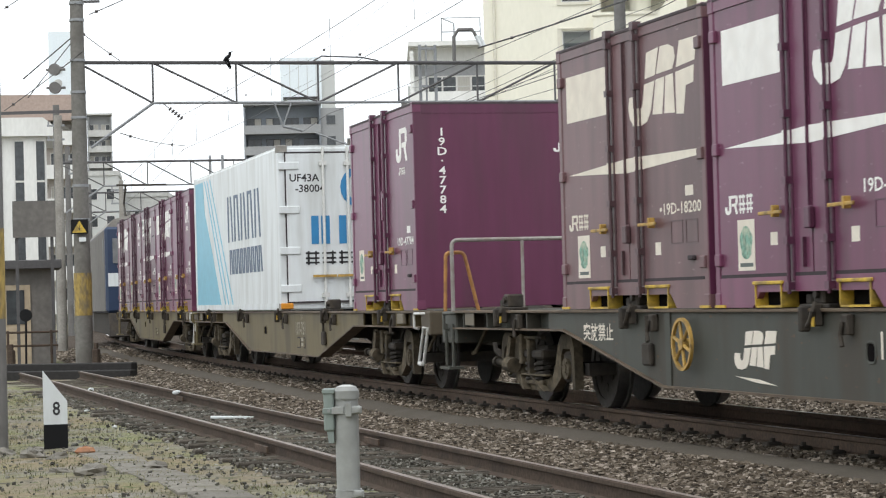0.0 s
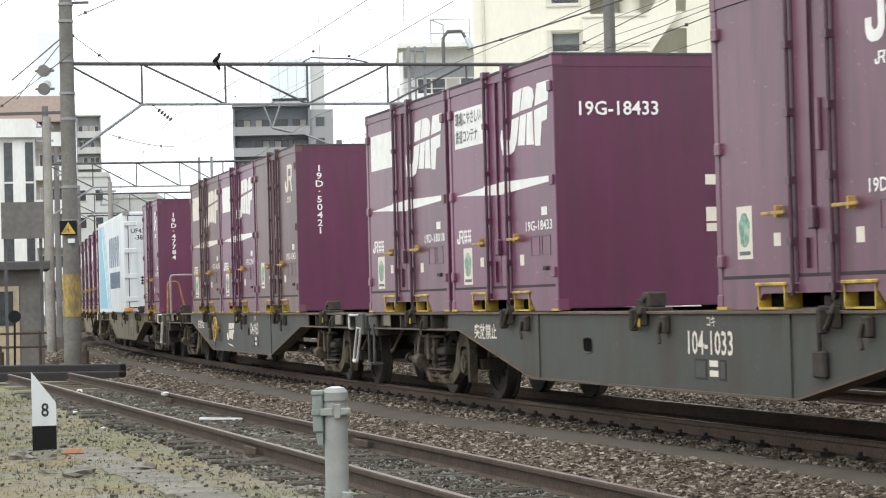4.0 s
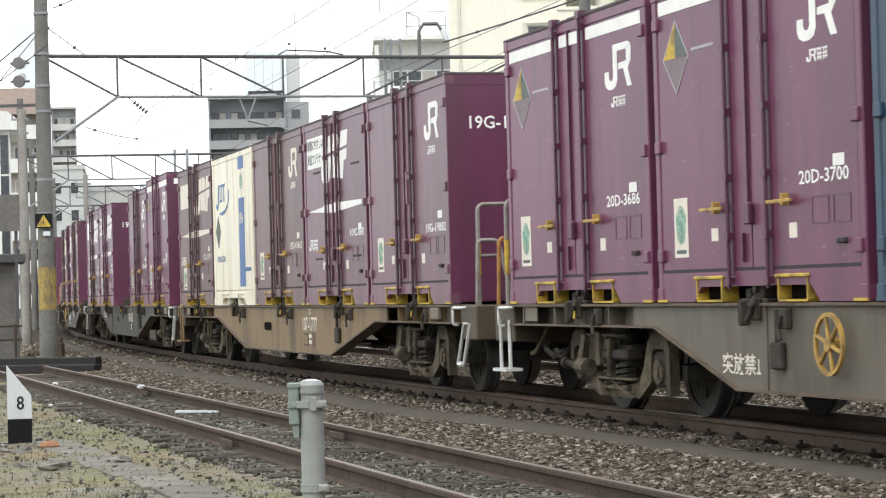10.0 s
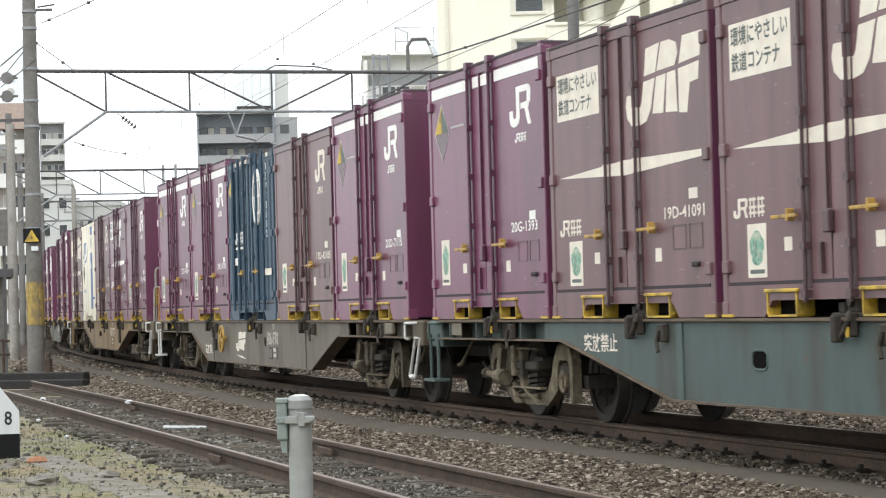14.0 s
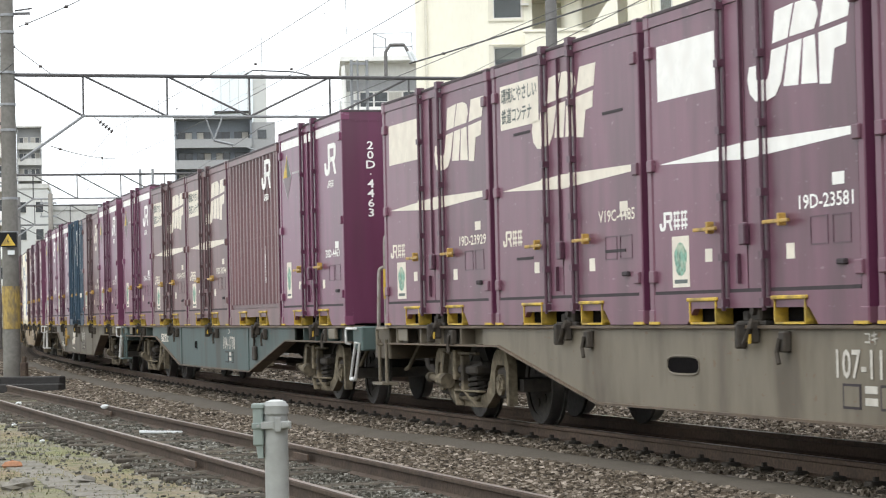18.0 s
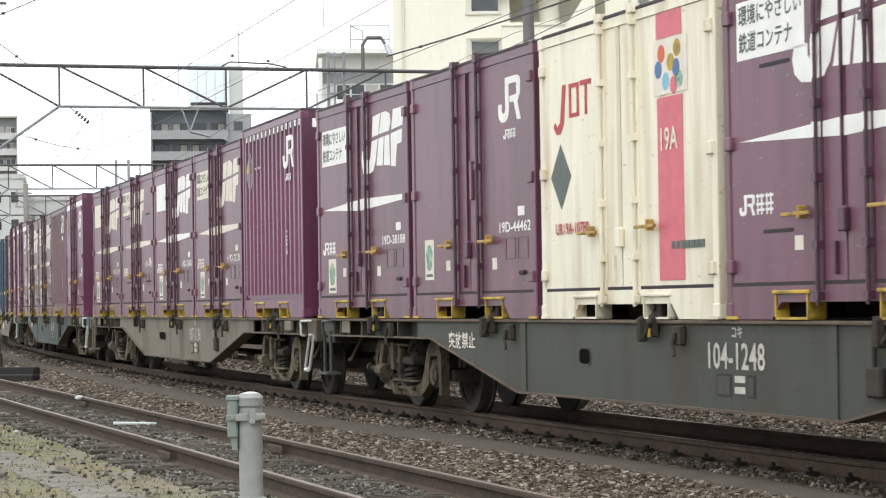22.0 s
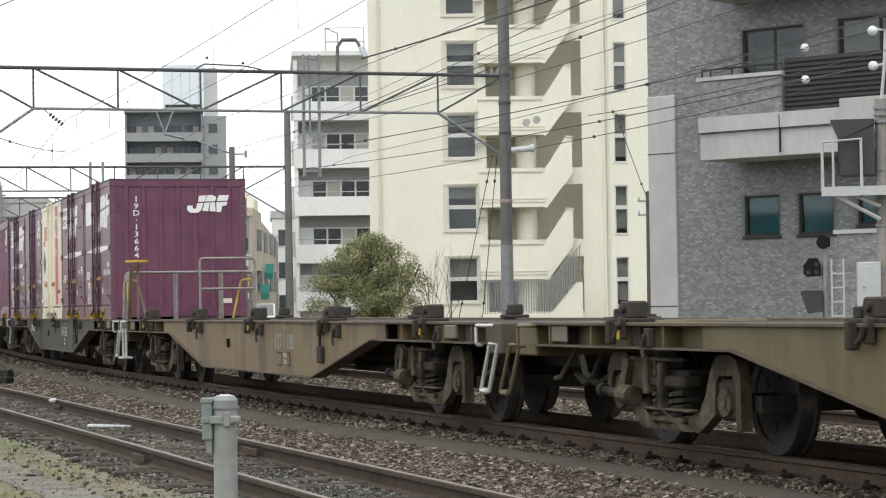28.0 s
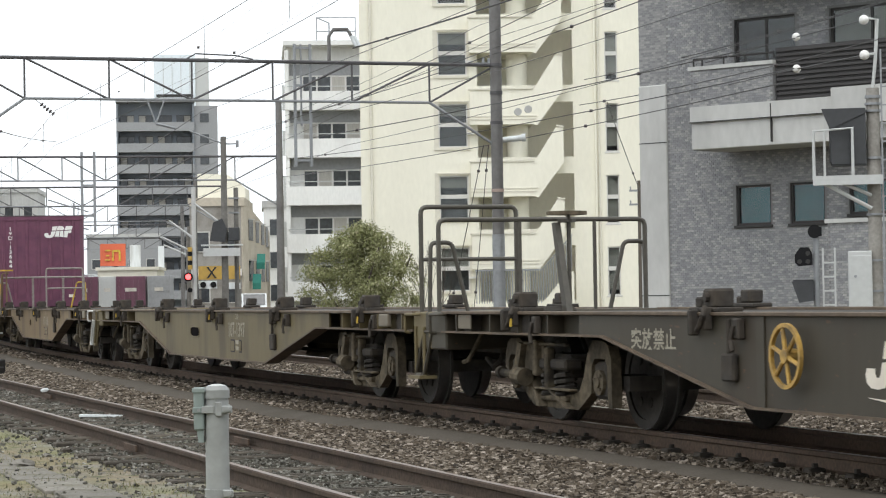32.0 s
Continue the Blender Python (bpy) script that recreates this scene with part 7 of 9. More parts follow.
for z in (0.12, 1.05, 1.95, 2.88):
    part("rung", MB().box(-0.19, 0.17, -0.03, 0.03, z, z + 0.06), M["beamgrey"], hang)
part("wire_hanger", MB().cyl((-5.49, 55.4, 5.92), (-5.29, 55.42, 5.36), 0.022, 6).cyl((-5.09, 55.48, 5.92), (-5.29, 55.42, 5.36), 0.022, 6).cyl((-5.29, 55.42, 5.36), (-4.85, 55.6, 5.26), 0.03, 8), M["beamgrey"], portal, "pale V-shaped wire hanger")
chain = part("insulator_string", MB().cyl((-8.05, 54.68, 5.92), (-7.62, 54.8, 5.56), 0.010, 5), M["insul"], portal, "string of dark disc insulators")
for i in range(5):
    a = 0.3 + i * 0.15
    part("insulator_disc", MB().cyl((-8.05 + 0.43 * a, 54.68 + 0.12 * a, 5.92 - 0.36 * a), (-8.02 + 0.43 * a, 54.69 + 0.12 * a, 5.895 - 0.36 * a), 0.05, 10), M["insul"], chain)
hood = part("cable_hood", MB().tube([(0, 0, 6.9), (0, 0, 7.55), (0.12, 0, 7.72), (0.45, 0, 7.72), (0.55, 0, 7.55)], 0.045, 8), M["mast"], portal, at=pose(-1.16, 56.75, 0))
for x in (0.55, 0.62):
    part("hood_insulator", MB().cyl((x, 0, 7.55), (x + 0.12, 0, 7.30), 0.05, 8), M["vanwhite"], hood)


def steel_mast():
    g = thing("line_mast", "dark grey tubular line mast with pale brace and insulator", "mast", at=pose(2.99, 57.92, 0))
    part("shaft", MB().cyl((0, 0, -0.4), (0, 0, 13.0), 0.150, 18, 0.142), M["mast"], g, smooth=True)
    part("sleeve", MB().cyl((0, 0, -0.4), (0, 0, 2.65), 0.158, 18), M["beamgrey"], g, "pale lower sleeve", smooth=True)
    for z in (3.75, 5.45, 6.2, 6.9):
        part("band", MB().ring((0, 0, z), "z", 0.14, 0.160, 0.08, 18), M["brownwall" if z < 4 else "beam"], g)
    part("post_insulator", MB().cyl((0.15, 0, 5.02), (0.62, -0.05, 5.06), 0.075, 10).cyl((0.62, -0.05, 5.06), (0.72, -0.06, 5.07), 0.10, 12), M["vanwhite"], g, "white ribbed post insulator", smooth=True)
    for x, z in ((0.54, 5.72), (0.80, 5.78)):
        part("disc_insulator", MB().cyl((x, -0.05, z), (x, 0.05, z), 0.095, 14), M["rawconc"], g, smooth=True)
    part("line_clamp", MB().box(-0.5, 0.0, -0.04, 0.04, 6.92, 6.97).box(-0.35, -0.28, -0.05, 0.05, 6.94, 7.10).box(-0.2, -0.14, -0.05, 0.05, 6.94, 7.08), M["beamgrey"], g)


steel_mast()


def far_portal(s, left_n, right_n, z, top, panels, n_extra=()):
    ax, ay = on_line_early(s, left_n)
    bx, by = on_line_early(s, right_n)
    g = thing("line_portal", "distant steel portal over the tracks between two masts", "gantry", "line portals")
    lattice_beam(g, (ax, ay, 0), (bx, by, 0), z, 0.95, panels, 0.045)
    for x, y in ((ax, ay), (bx, by)):
        part("mast", MB().cyl((x, y, -0.4), (x, y, top), 0.17, 10, 0.13), M["mast"], g, smooth=True)
    for f in n_extra:
        x, y = ax + (bx - ax) * f, ay + (by - ay) * f
        part("hanging_post", MB().box(x - 0.3, x - 0.2, y - 0.05, y + 0.05, z - 3.0, z + 0.2).box(x + 0.2, x + 0.3, y - 0.05, y + 0.05, z - 3.0, z + 0.2).box(x - 0.25, x + 0.25, y - 0.03, y + 0.03, z - 2.4, z - 2.3).box(x - 0.25, x + 0.25, y - 0.03, y + 0.03, z - 1.2, z - 1.1), M["beamgrey"], g)
        part("bracket", MB().cyl((x, y, z - 2.2), (x - 1.6, y, z - 1.7), 0.03, 5).cyl((x, y, z - 2.9), (x - 1.7, y, z - 2.5), 0.03, 5), M["beamgrey"], g)


def on_line_early(s, n):
    x, y = line_xy(np.array([float(s)]), n)
    return float(x[0]), float(y[0])


for s, l, r, z, top, pn, ex in ((75, 2.4, -11.6, 6.9, 9.2, 6, (0.45,)), (100, 2.4, -11.9, 6.9, 9.3, 6, ()), (124, 2.4, -11.8, 6.9, 8.6, 6, (0.5,)), (160, 2.6, -11.2, 6.9, 8.4, 6, ()), (200, 3.0, -11, 6.9, 8.6, 6, (0.5,))):
    far_portal(s, l, r, z, top, pn, ex)


def wire(pts, r, group="overhead wires", label="thin overhead electric wire", beads=0):
    g = thing("overhead_wire", label, "wire", group)
    pts = [Vector(p) for p in pts]
    fine = []
    for a, b in zip(pts, pts[1:]):
        for k in range(8):
            t = k / 8
            p = a.lerp(b, t)
            p.z -= 0.004 * (b - a).length * 4 * t * (1 - t)
            fine.append(p)
    fine.append(pts[-1])
    part("strand", MB().tube(fine, r, 5), M["wire"], g)
    for k in range(beads):
        p = fine[1 + (k * 5) % (len(fine) - 2)]
        part("spacer", MB().cyl(p - Vector((0.035, 0, 0)), p + Vector((0.035, 0, 0)), 0.035, 8), M["insul"], g)
    return g


for n, z in ((0.0, 5.10), (-3.75, 5.10), (-7.5, 5.1)):          # contact and carrying wires of the three lines
    wire([(*on_line_early(s, n), z) for s in (-25, 8, 41, 75, 118, 175)], 0.006)
    wire([(*on_line_early(s, n), z + 0.75 + (0.12 if s in (41, 75, 118) else 0)) for s in (-25, 8, 41, 75, 118, 175)], 0.0065)
    for s in range(2, 74, 6) if n == 0.0 else ():
        x, y = on_line_early(s, n)
        d = thing("dropper", "thin dropper between carrying and contact wire", "wire", "droppers")
        part("rod", MB().cyl((x, y, z - 0.02), (x, y, z + 0.74), 0.006, 4), M["wire"], d)
for n, z0, z1 in ((-11.6, 8.3, 8.3), (-12.1, 8.0, 8.0)):        # feeders on the far masts
    wire([(*on_line_early(s, n + 0.4), z0) for s in (-25, 8, 41, 75, 118)], 0.007, beads=3)
for a, b, r in (((-0.57, 57.00, 7.28), (6.05, 39.54, 7.43), 0.020),
                ((-12.58, 109.28, 10.87), (-2.06, 44.95, 7.02), 0.0035),
                ((-12.32, 109.31, 10.31), (-0.89, 44.99, 7.01), 0.0035),
                ((-1.66, 59.98, 5.29), (7.53, 41.32, 5.66), 0.011),
                ((-3.13, 84.94, 6.26), (7.50, 41.33, 5.12), 0.011),
                ((-3.78, 89.92, 5.84), (7.69, 41.29, 4.94), 0.010),
                ((-2.10, 69.97, 6.72), (6.04, 39.54, 6.69), 0.011),
                ((-4.46, 89.89, 7.68), (4.52, 44.77, 7.32), 0.011),
                ((5.39, 59.76, 6.68), (8.54, 39.08, 6.00), 0.010),
                ((5.24, 59.77, 6.02), (8.32, 38.10, 5.27), 0.010),
                ((-9.51, 53.16, 7.91), (-7.47, 49.44, 8.01), 0.012),
                ((-9.93, 54.06, 7.65), (-9.0, 54.37, 6.93), 0.010),
                ((-12.72, 58.64, 6.21), (-9.66, 53.13, 7.06), 0.012),
                ((-12.04, 55.71, 8.43), (-11.23, 54.86, 8.71), 0.010),
                ((-9.86, 59.18, 5.60), (-10.97, 79.24, 6.62), 0.012),
                ((2.66, 58.0, 4.9), (1.70, 62.0, 0.0), 0.011), ((2.78, 58.0, 4.9), (2.35, 60.0, 0.0), 0.011),
                ((6.19, 62.0, 6.27), (8.45, 74.5, 4.4), 0.012)):
    wire([a, b], r, beads=2)


def crow():
    g = thing("crow", "dark crow perched on the portal beam", "bird")
    part("body", lumpy(5, 0.085, (2.1, 0.8, 0.8), (10, 7), 0.03), M["signblack"], g, smooth=True)
    part("neck", lumpy(6, 0.055, (1.1, 0.9, 0.9), (8, 6), 0.03), M["signblack"], g, at=pose(0.17, 0, 0.05), smooth=True)
    part("beak", MB().cyl((0.22, 0, 0.05), (0.30, 0, 0.035), 0.018, 6, 0.004), M["signblack"], g)
    part("tail", MB().prism([(-0.14, -0.03), (-0.36, -0.055), (-0.36, 0.055), (-0.14, 0.03)], "z", -0.02, 0.0), M["signblack"], g)
    wings = []
    for s in (1, -1):
        wings.append(part("wing", MB().prism([(0.10, s * 0.03), (-0.02, s * 0.36), (-0.14, s * 0.40), (-0.18, s * 0.05)], "z", 0.02, 0.035), M["signblack"], g))
    for s in (1, -1):
        part("leg", MB().cyl((0.02, s * 0.03, -0.14), (0.0, s * 0.03, -0.04), 0.008, 5), M["signblack"], g)
    for ob in g.children:                                     # a small crow
        ob.data.transform(Matrix.Scale(0.72, 4))
        ob.location *= 0.72
    return g, wings


CROW, CROW_WINGS = crow()

# ---- buildings ----
def tile_mat():
    """Grey running-bond wall tile, 0.17 x 0.065 m, in several shades."""
    m = bpy.data.materials.new("grey_tile_wall")
    m.use_nodes = True
    n, l = m.node_tree.nodes, m.node_tree.links
    b = n["Principled BSDF"]
    b.inputs["Roughness"].default_value = 0.6
    tc = n.new("ShaderNodeTexCoord")
    mp = n.new("ShaderNodeMapping")
    mp.inputs["Rotation"].default_value = (radians(90), 0, 0)
    l.new(tc.outputs["Object"], mp.inputs["Vector"])
    br = n.new("ShaderNodeTexBrick")
    br.inputs["Scale"].default_value = 1.0
    br.inputs["Brick Width"].default_value, br.inputs["Row Height"].default_value = 0.10, 0.050
    br.inputs["Mortar Size"].default_value = 0.006
    br.inputs["Color1"].default_value = (0.185, 0.187, 0.195, 1)
    br.inputs["Color2"].default_value = (0.36, 0.352, 0.34, 1)
    br.inputs["Mortar"].default_value = (0.24, 0.24, 0.24, 1)
    br.inputs["Bias"].default_value = -0.25
    l.new(mp.outputs[0], br.inputs["Vector"])
    no = n.new("ShaderNodeTexNoise")
    no.inputs["Scale"].default_value, no.inputs["Detail"].default_value = 0.8, 6
    l.new(tc.outputs["Object"], no.inputs["Vector"])
    mr = n.new("ShaderNodeMapRange")
    mr.inputs["To Min"].default_value, mr.inputs["To Max"].default_value = 0.8, 1.2
    l.new(no.outputs["Fac"], mr.inputs["Value"])
    hv = n.new("ShaderNodeHueSaturation")
    l.new(mr.outputs[0], hv.inputs["Value"])
    l.new(br.outputs["Color"], hv.inputs["Color"])
    l.new(hv.outputs["Color"], b.inputs["Base Color"])
    bp = n.new("ShaderNodeBump")
    bp.inputs["Strength"].default_value, bp.inputs["Distance"].default_value = 0.4, 0.01
    bp.invert = True
    l.new(br.outputs["Fac"], bp.inputs["Height"])
    l.new(bp.outputs[0], b.inputs["Normal"])
    return m


M["tilewall"] = tile_mat()


def wall_with_holes(x0, x1, z0, z1, holes, y0, y1):
    """A wall in the x-z plane from y0 to y1 deep, with rectangular openings through it."""
    xs = sorted({x0, x1, *[h[0] for h in holes], *[h[1] for h in holes]})
    zs = sorted({z0, z1, *[h[2] for h in holes], *[h[3] for h in holes]})
    mb = MB()
    xs = [x for x in xs if x0 <= x <= x1]
    zs = [z for z in zs if z0 <= z <= z1]

    def solid(i, j):
        if not (0 <= i < len(xs) - 1 and 0 <= j < len(zs) - 1):
            return False
        cx, cz = (xs[i] + xs[i + 1]) / 2, (zs[j] + zs[j + 1]) / 2
        return not any(h[0] < cx < h[1] and h[2] < cz < h[3] for h in holes)
    for i in range(len(xs) - 1):
        for j in range(len(zs) - 1):
            if not solid(i, j):
                continue
            a, b, c, d = xs[i], xs[i + 1], zs[j], zs[j + 1]
            mb.add([(a, y0, c), (b, y0, c), (b, y0, d), (a, y0, d)], [(0, 1, 2, 3)])
            mb.add([(a, y1, c), (b, y1, c), (b, y1, d), (a, y1, d)], [(3, 2, 1, 0)])
            for di, dj, q in ((-1, 0, (a, a, c, d)), (1, 0, (b, b, c, d))):
                if not solid(i + di, j + dj):
                    mb.add([(q[0], y0, c), (q[0], y1, c), (q[0], y1, d), (q[0], y0, d)], [(0, 1, 2, 3)])
            for dj, z in ((-1, c), (1, d)):
                if not solid(i, j + dj):
                    mb.add([(a, y0, z), (b, y0, z), (b, y1, z), (a, y1, z)], [(0, 1, 2, 3)])
    return mb


def window(parent, x0, x1, z0, z1, y, frame="frame_alu", panes=2, back="room", curtain=False, sill=True, depth=0.10, transom=None):
    """A framed window set into a wall whose face is at y: frame, panes, what hangs behind."""
    f = 0.05
    mb = MB().box(x0, x1, y + 0.02, y + 0.09, z0, z0 + f).box(x0, x1, y + 0.02, y + 0.09, z1 - f, z1).box(x0, x0 + f, y + 0.02, y + 0.09, z0 + f, z1 - f).box(x1 - f, x1, y + 0.02, y + 0.09, z0 + f, z1 - f)
    for k in range(1, panes):
        x = x0 + (x1 - x0) * k / panes
        mb.box(x - 0.025, x + 0.025, y + 0.03, y + 0.08, z0 + f, z1 - f)
    if transom:
        mb.box(x0, x1, y + 0.015, y + 0.085, transom - 0.08, transom + 0.08)
    w = part("window", mb, M[frame], parent)
    pane = part("pane", MB().box(x0 + f, x1 - f, y + 0.05, y + 0.058, z0 + f, z1 - f), M["glass"], w)
    pane.visible_shadow = False
    part("inside", MB().box(x0, x1, y + 0.45, y + 0.5, z0, z1).box(x0 - 0.05, x0, y + 0.09, y + 0.5, z0, z1).box(x1, x1 + 0.05, y + 0.09, y + 0.5, z0, z1), M[back], w)
    if curtain:
        part("curtain", MB().box(x0 + f, x1 - f, y + 0.12, y + 0.14, z0 + (z1 - z0) * curtain, z1 - f), M["curtain"], w)
    if sill:
        part("sill", MB().box(x0 - 0.05, x1 + 0.05, y - 0.07, y + 0.05, z0 - 0.06, z0, 0.01), M[frame], w)
    return w


def cream_block():
    """The cream apartment block with its open stair tower."""
    g = thing("apartment_building", "tall cream rendered apartment block with open zigzag stair tower", "building", at=pose(0, 90.9, 0))
    P, top = 2.83, 18.4
    lv = [3.02 + k * P for k in range(-1, 6)]                 # window heads
    holes = [(2.40, 3.55, z - 1.72, z) for z in lv] + [(3.95, 7.72, z - 2.14, z + 0.02) for z in lv] + [(8.99, 9.50, z - 1.98, z - 0.06) for z in lv]
    holes = [(a, b, max(c, -0.25), min(d, top - 0.3)) for a, b, c, d in holes if d > 0.3 and c < top - 0.5]
    part("wall", wall_with_holes(-0.67, 10.6, -0.35, top, holes, 0.0, 0.22), M["creamwall"], g)
    part("side_wall", MB().box(-0.67, -0.45, 0.22, 10, -0.35, top), M["creamwall"], g)
    part("side_wall", MB().box(10.38, 10.6, 0.22, 10, -0.35, top), M["creamwall"], g)
    part("roof", MB().box(-0.7, 10.65, -0.05, 10, top, top + 0.25), M["creamtrim"], g)
    part("rear_wall", MB().box(-0.45, 10.38, 9.8, 10, -0.35, top), M["creamwall"], g)
    part("stair_back", MB().box(3.75, 8.15, 2.0, 2.15, -0.35, top), M["creamwall"], g)
    for x in (3.80, 8.03):
        part("stair_side", MB().box(x - 0.06, x + 0.06, 0.22, 2.0, -0.35, top), M["creamwall"], g)
    part("drain_pipe", MB().cyl((-0.25, -0.08, -0.35), (-0.25, -0.08, top), 0.055, 8), M["creamtrim"], g)
    part("drain_pipe", MB().cyl((8.72, -0.06, -0.35), (8.72, -0.06, top), 0.045, 8), M["creamtrim"], g)
    part("wall_rib", MB().box(8.55, 8.62, -0.12, 0.0, -0.35, top), M["creamwall"], g)
    for z in lv:
        if z < 0.8 or z > top:
            continue
        zb = max(z - 1.72, 0.0)
        part("window_surround", MB().box(2.22, 2.40, -0.03, 0.0, zb, z + 0.06).box(3.55, 3.62, -0.03, 0.0, zb, z + 0.06).box(2.22, 3.62, -0.05, 0.0, z + 0.06, z + 0.10).box(2.22, 3.62, -0.06, 0.0, zb - 0.10, zb), M["creamtrim"], g, "raised cream window surround")
        window(g, 2.40, 3.55, zb, z, 0.05, "frame_alu", 1, "room", 0.55 if int(z * 10) % 3 == 0 else 0.72, sill=False, transom=zb + (z - zb) * 0.52)
        window(g, 8.99, 9.50, max(z - 1.98, -0.2), z - 0.06, 0.05, "frame_alu", 1, "room", 0.12, sill=True, transom=zb + 0.8)
    for k in range(-1, 6):                                    # landings and solid ramp parapets
        o = k * P
        a = 2.14 + o                                          # parapet bottom
        t_lo = a + 1.36
        if a + 3 < 0 or a > top:
            continue
        if k >= 0:
            part("landing_parapet", MB().prism([(3.62, a), (6.10, a), (6.25, a - 0.06), (7.28, a + 1.30), (7.28, a + 2.68), (7.02, a + 2.73), (6.12, t_lo), (3.62, t_lo)], "y", -0.55, -0.43), M["creamwall"], g, "solid cream stair parapet")
            part("parapet_band", MB().box(3.60, 6.22, -0.575, -0.55, a + 0.18, a + 0.22).box(3.60, 6.25, -0.575, -0.55, a + 0.30, a + 0.34), M["creamtrim"], g)
            part("parapet_return", MB().box(3.63, 3.76, -0.43, -0.002, a + 0.01, t_lo - 0.01), M["creamwall"], g)
            part("parapet_cap", MB().prism([(7.0, a + 2.731), (7.30, a + 2.682), (7.30, a + 2.74), (7.0, a + 2.79)], "y", -0.60, -0.38), M["creamtrim"], g)
            part("parapet_cap", MB().box(3.58, 6.12, -0.60, -0.38, t_lo + 0.001, t_lo + 0.05), M["creamtrim"], g)
            part("landing_slab", MB().box(3.96, 6.1, -0.43, 2.0, a + 0.002, a + 0.16), M["creamwall"], g)
            part("stair_flight", MB().prism([(6.1, a + 0.01), (7.28, a + 1.5), (7.28, a + 1.75), (6.1, a + 0.22)], "y", -0.43, 0.9), M["creamwall"], g)
            part("gutter_lip", MB().box(3.50, 3.80, -0.25, -0.002, a - 0.35, a - 0.28), M["whitewall"], g)
        part("stair_column", MB().cyl((5.55, 0.7, a + 1.0), (5.55, 0.7, a + P), 0.42, 16), M["creamwall"], g, smooth=True)
    part("fence_rail", MB().box(3.7, 6.3, -1.25, -1.20, 2.05, 2.11).prism([(6.3, 2.05), (6.3, 2.11), (7.5, 3.46), (7.5, 3.40)], "y", -1.25, -1.20), M["beamgrey"], g)
    for i in range(26):
        x = 3.75 + i * 0.10
        part("baluster", MB().box(-0.018, 0.018, -1.24, -1.21, 0.0, 1.3), M["beamgrey"], g, key=("bal",), at=pose(x, 0, 0.8))
    for i in range(12):
        x = 6.35 + i * 0.10
        part("baluster", MB().box(-0.018, 0.018, -1.24, -1.21, 0.0, 1.3), M["beamgrey"], g, key=("bal",), at=pose(x, 0, 0.83 + (x - 6.3) * 1.12))
    part("stair_base", MB().prism([(6.3, 0.0), (7.55, 0.0), (7.55, 2.0), (7.3, 2.0), (6.3, 0.8)], "y", -1.2, -1.0).box(3.6, 6.3, -1.3, 0.0, -0.35, 0.8), M["creamwall"], g)


cream_block()


def balcony_block(name, label, at, w, d, floors, pitch, z0, wall, slab, rail, bays, side=None, recess=1.0, wins="frame_alu", curtain=0.0, step=None):
    """An apartment block whose front (towards -y) is stacked open balconies."""
    g = thing(name, label, "building", "", "", at)
    top = z0 + floors * pitch + 0.9
    part("wall", MB().box(0, w, recess, d, -0.4, top), M[wall], g)
    part("end_wall", MB().box(-0.12, 0.12, 0.0, recess, -0.4, top - 0.3), M[wall], g)
    part("end_wall", MB().box(w - 0.12, w + 0.12, 0.0, recess, -0.4, top - 0.3), M[wall], g)
    part("roof", MB().box(-0.2, w + 0.2, -0.1, d, top, top + 0.3), M[slab], g)
    for k in range(floors):
        z = z0 + k * pitch
        part("balcony_slab", MB().box(-0.1, w + 0.1, -0.05, recess, z - 0.18, z), M[slab], g)
        part("balcony_front", MB().box(-0.1, w + 0.1, -0.10, 0.02, z - 0.2, z + (1.0 if rail == "solid" else 0.42)), M[slab], g)
        if rail != "solid":
            part("balcony_rail", MB().box(0, w, -0.06, -0.02, z + 1.0, z + 1.06).box(0, w, -0.05, -0.03, z + 0.7, z + 0.73), M[rail], g)
            for i in range(int(w / 0.9) + 1):
                part("rail_post", MB().box(-0.02, 0.02, -0.06, -0.02, 0.4, 1.05), M[rail], g, key=("rp", rail), at=pose(min(i * 0.9, w), 0, z))
        for b in range(bays):
            x0 = w * (b + 0.12) / bays
            x1 = w * (b + 0.88) / bays
            q = part("window", MB().box(x0, x1, recess - 0.06, recess - 0.004, z + 0.1, z + 2.1), M[wins], g)
            n = max(2, int((x1 - x0) / 0.9))
            for i in range(n):
                a = x0 + (x1 - x0) * i / n
                part("pane", MB().box(a + 0.06, a + (x1 - x0) / n - 0.06, recess - 0.075, recess - 0.055, z + 0.16, z + 2.02), M["darkglass" if (i + k + b) % 3 else "curtain"], q)
        if side:
            part("divider", MB().box(w * 0.5 - 0.05, w * 0.5 + 0.05, 0, recess, z, z + pitch - 0.2), M[slab], g)
    return g


M["darkglass"] = mat("dark_reflecting_window", (0.05, 0.055, 0.06), 0.12, 0.0, 4, 0.3, 0)

# white balconied block beside the cream one, its front turned away
white = balcony_block("apartment_building", "white apartment block with railed balconies", pose(-5.72, 147.0, 0, 0, 0, 3), 8.5, 10, 5, 3.03, 1.15, "whitewall", "whitewall", "solid", 1, recess=1.3)
for z in (1.15, 4.18, 7.21, 10.24, 13.27):
    part("balcony_rail", MB().box(0, 8.4, -0.06, -0.02, z + 1.28, z + 1.33), M["cabinet"], white)
    part("lintel", MB().box(0.2, 8.4, 1.25, 1.297, z + 2.12, z + 2.84), M["greywall"], white)
for z in (1.5, 4.4, 7.3, 10.2, 13.1):
    part("duct_frame", MB().box(-0.30, -0.14, 0.3, 0.6, z, z + 1.6), M["cabinet"], white)
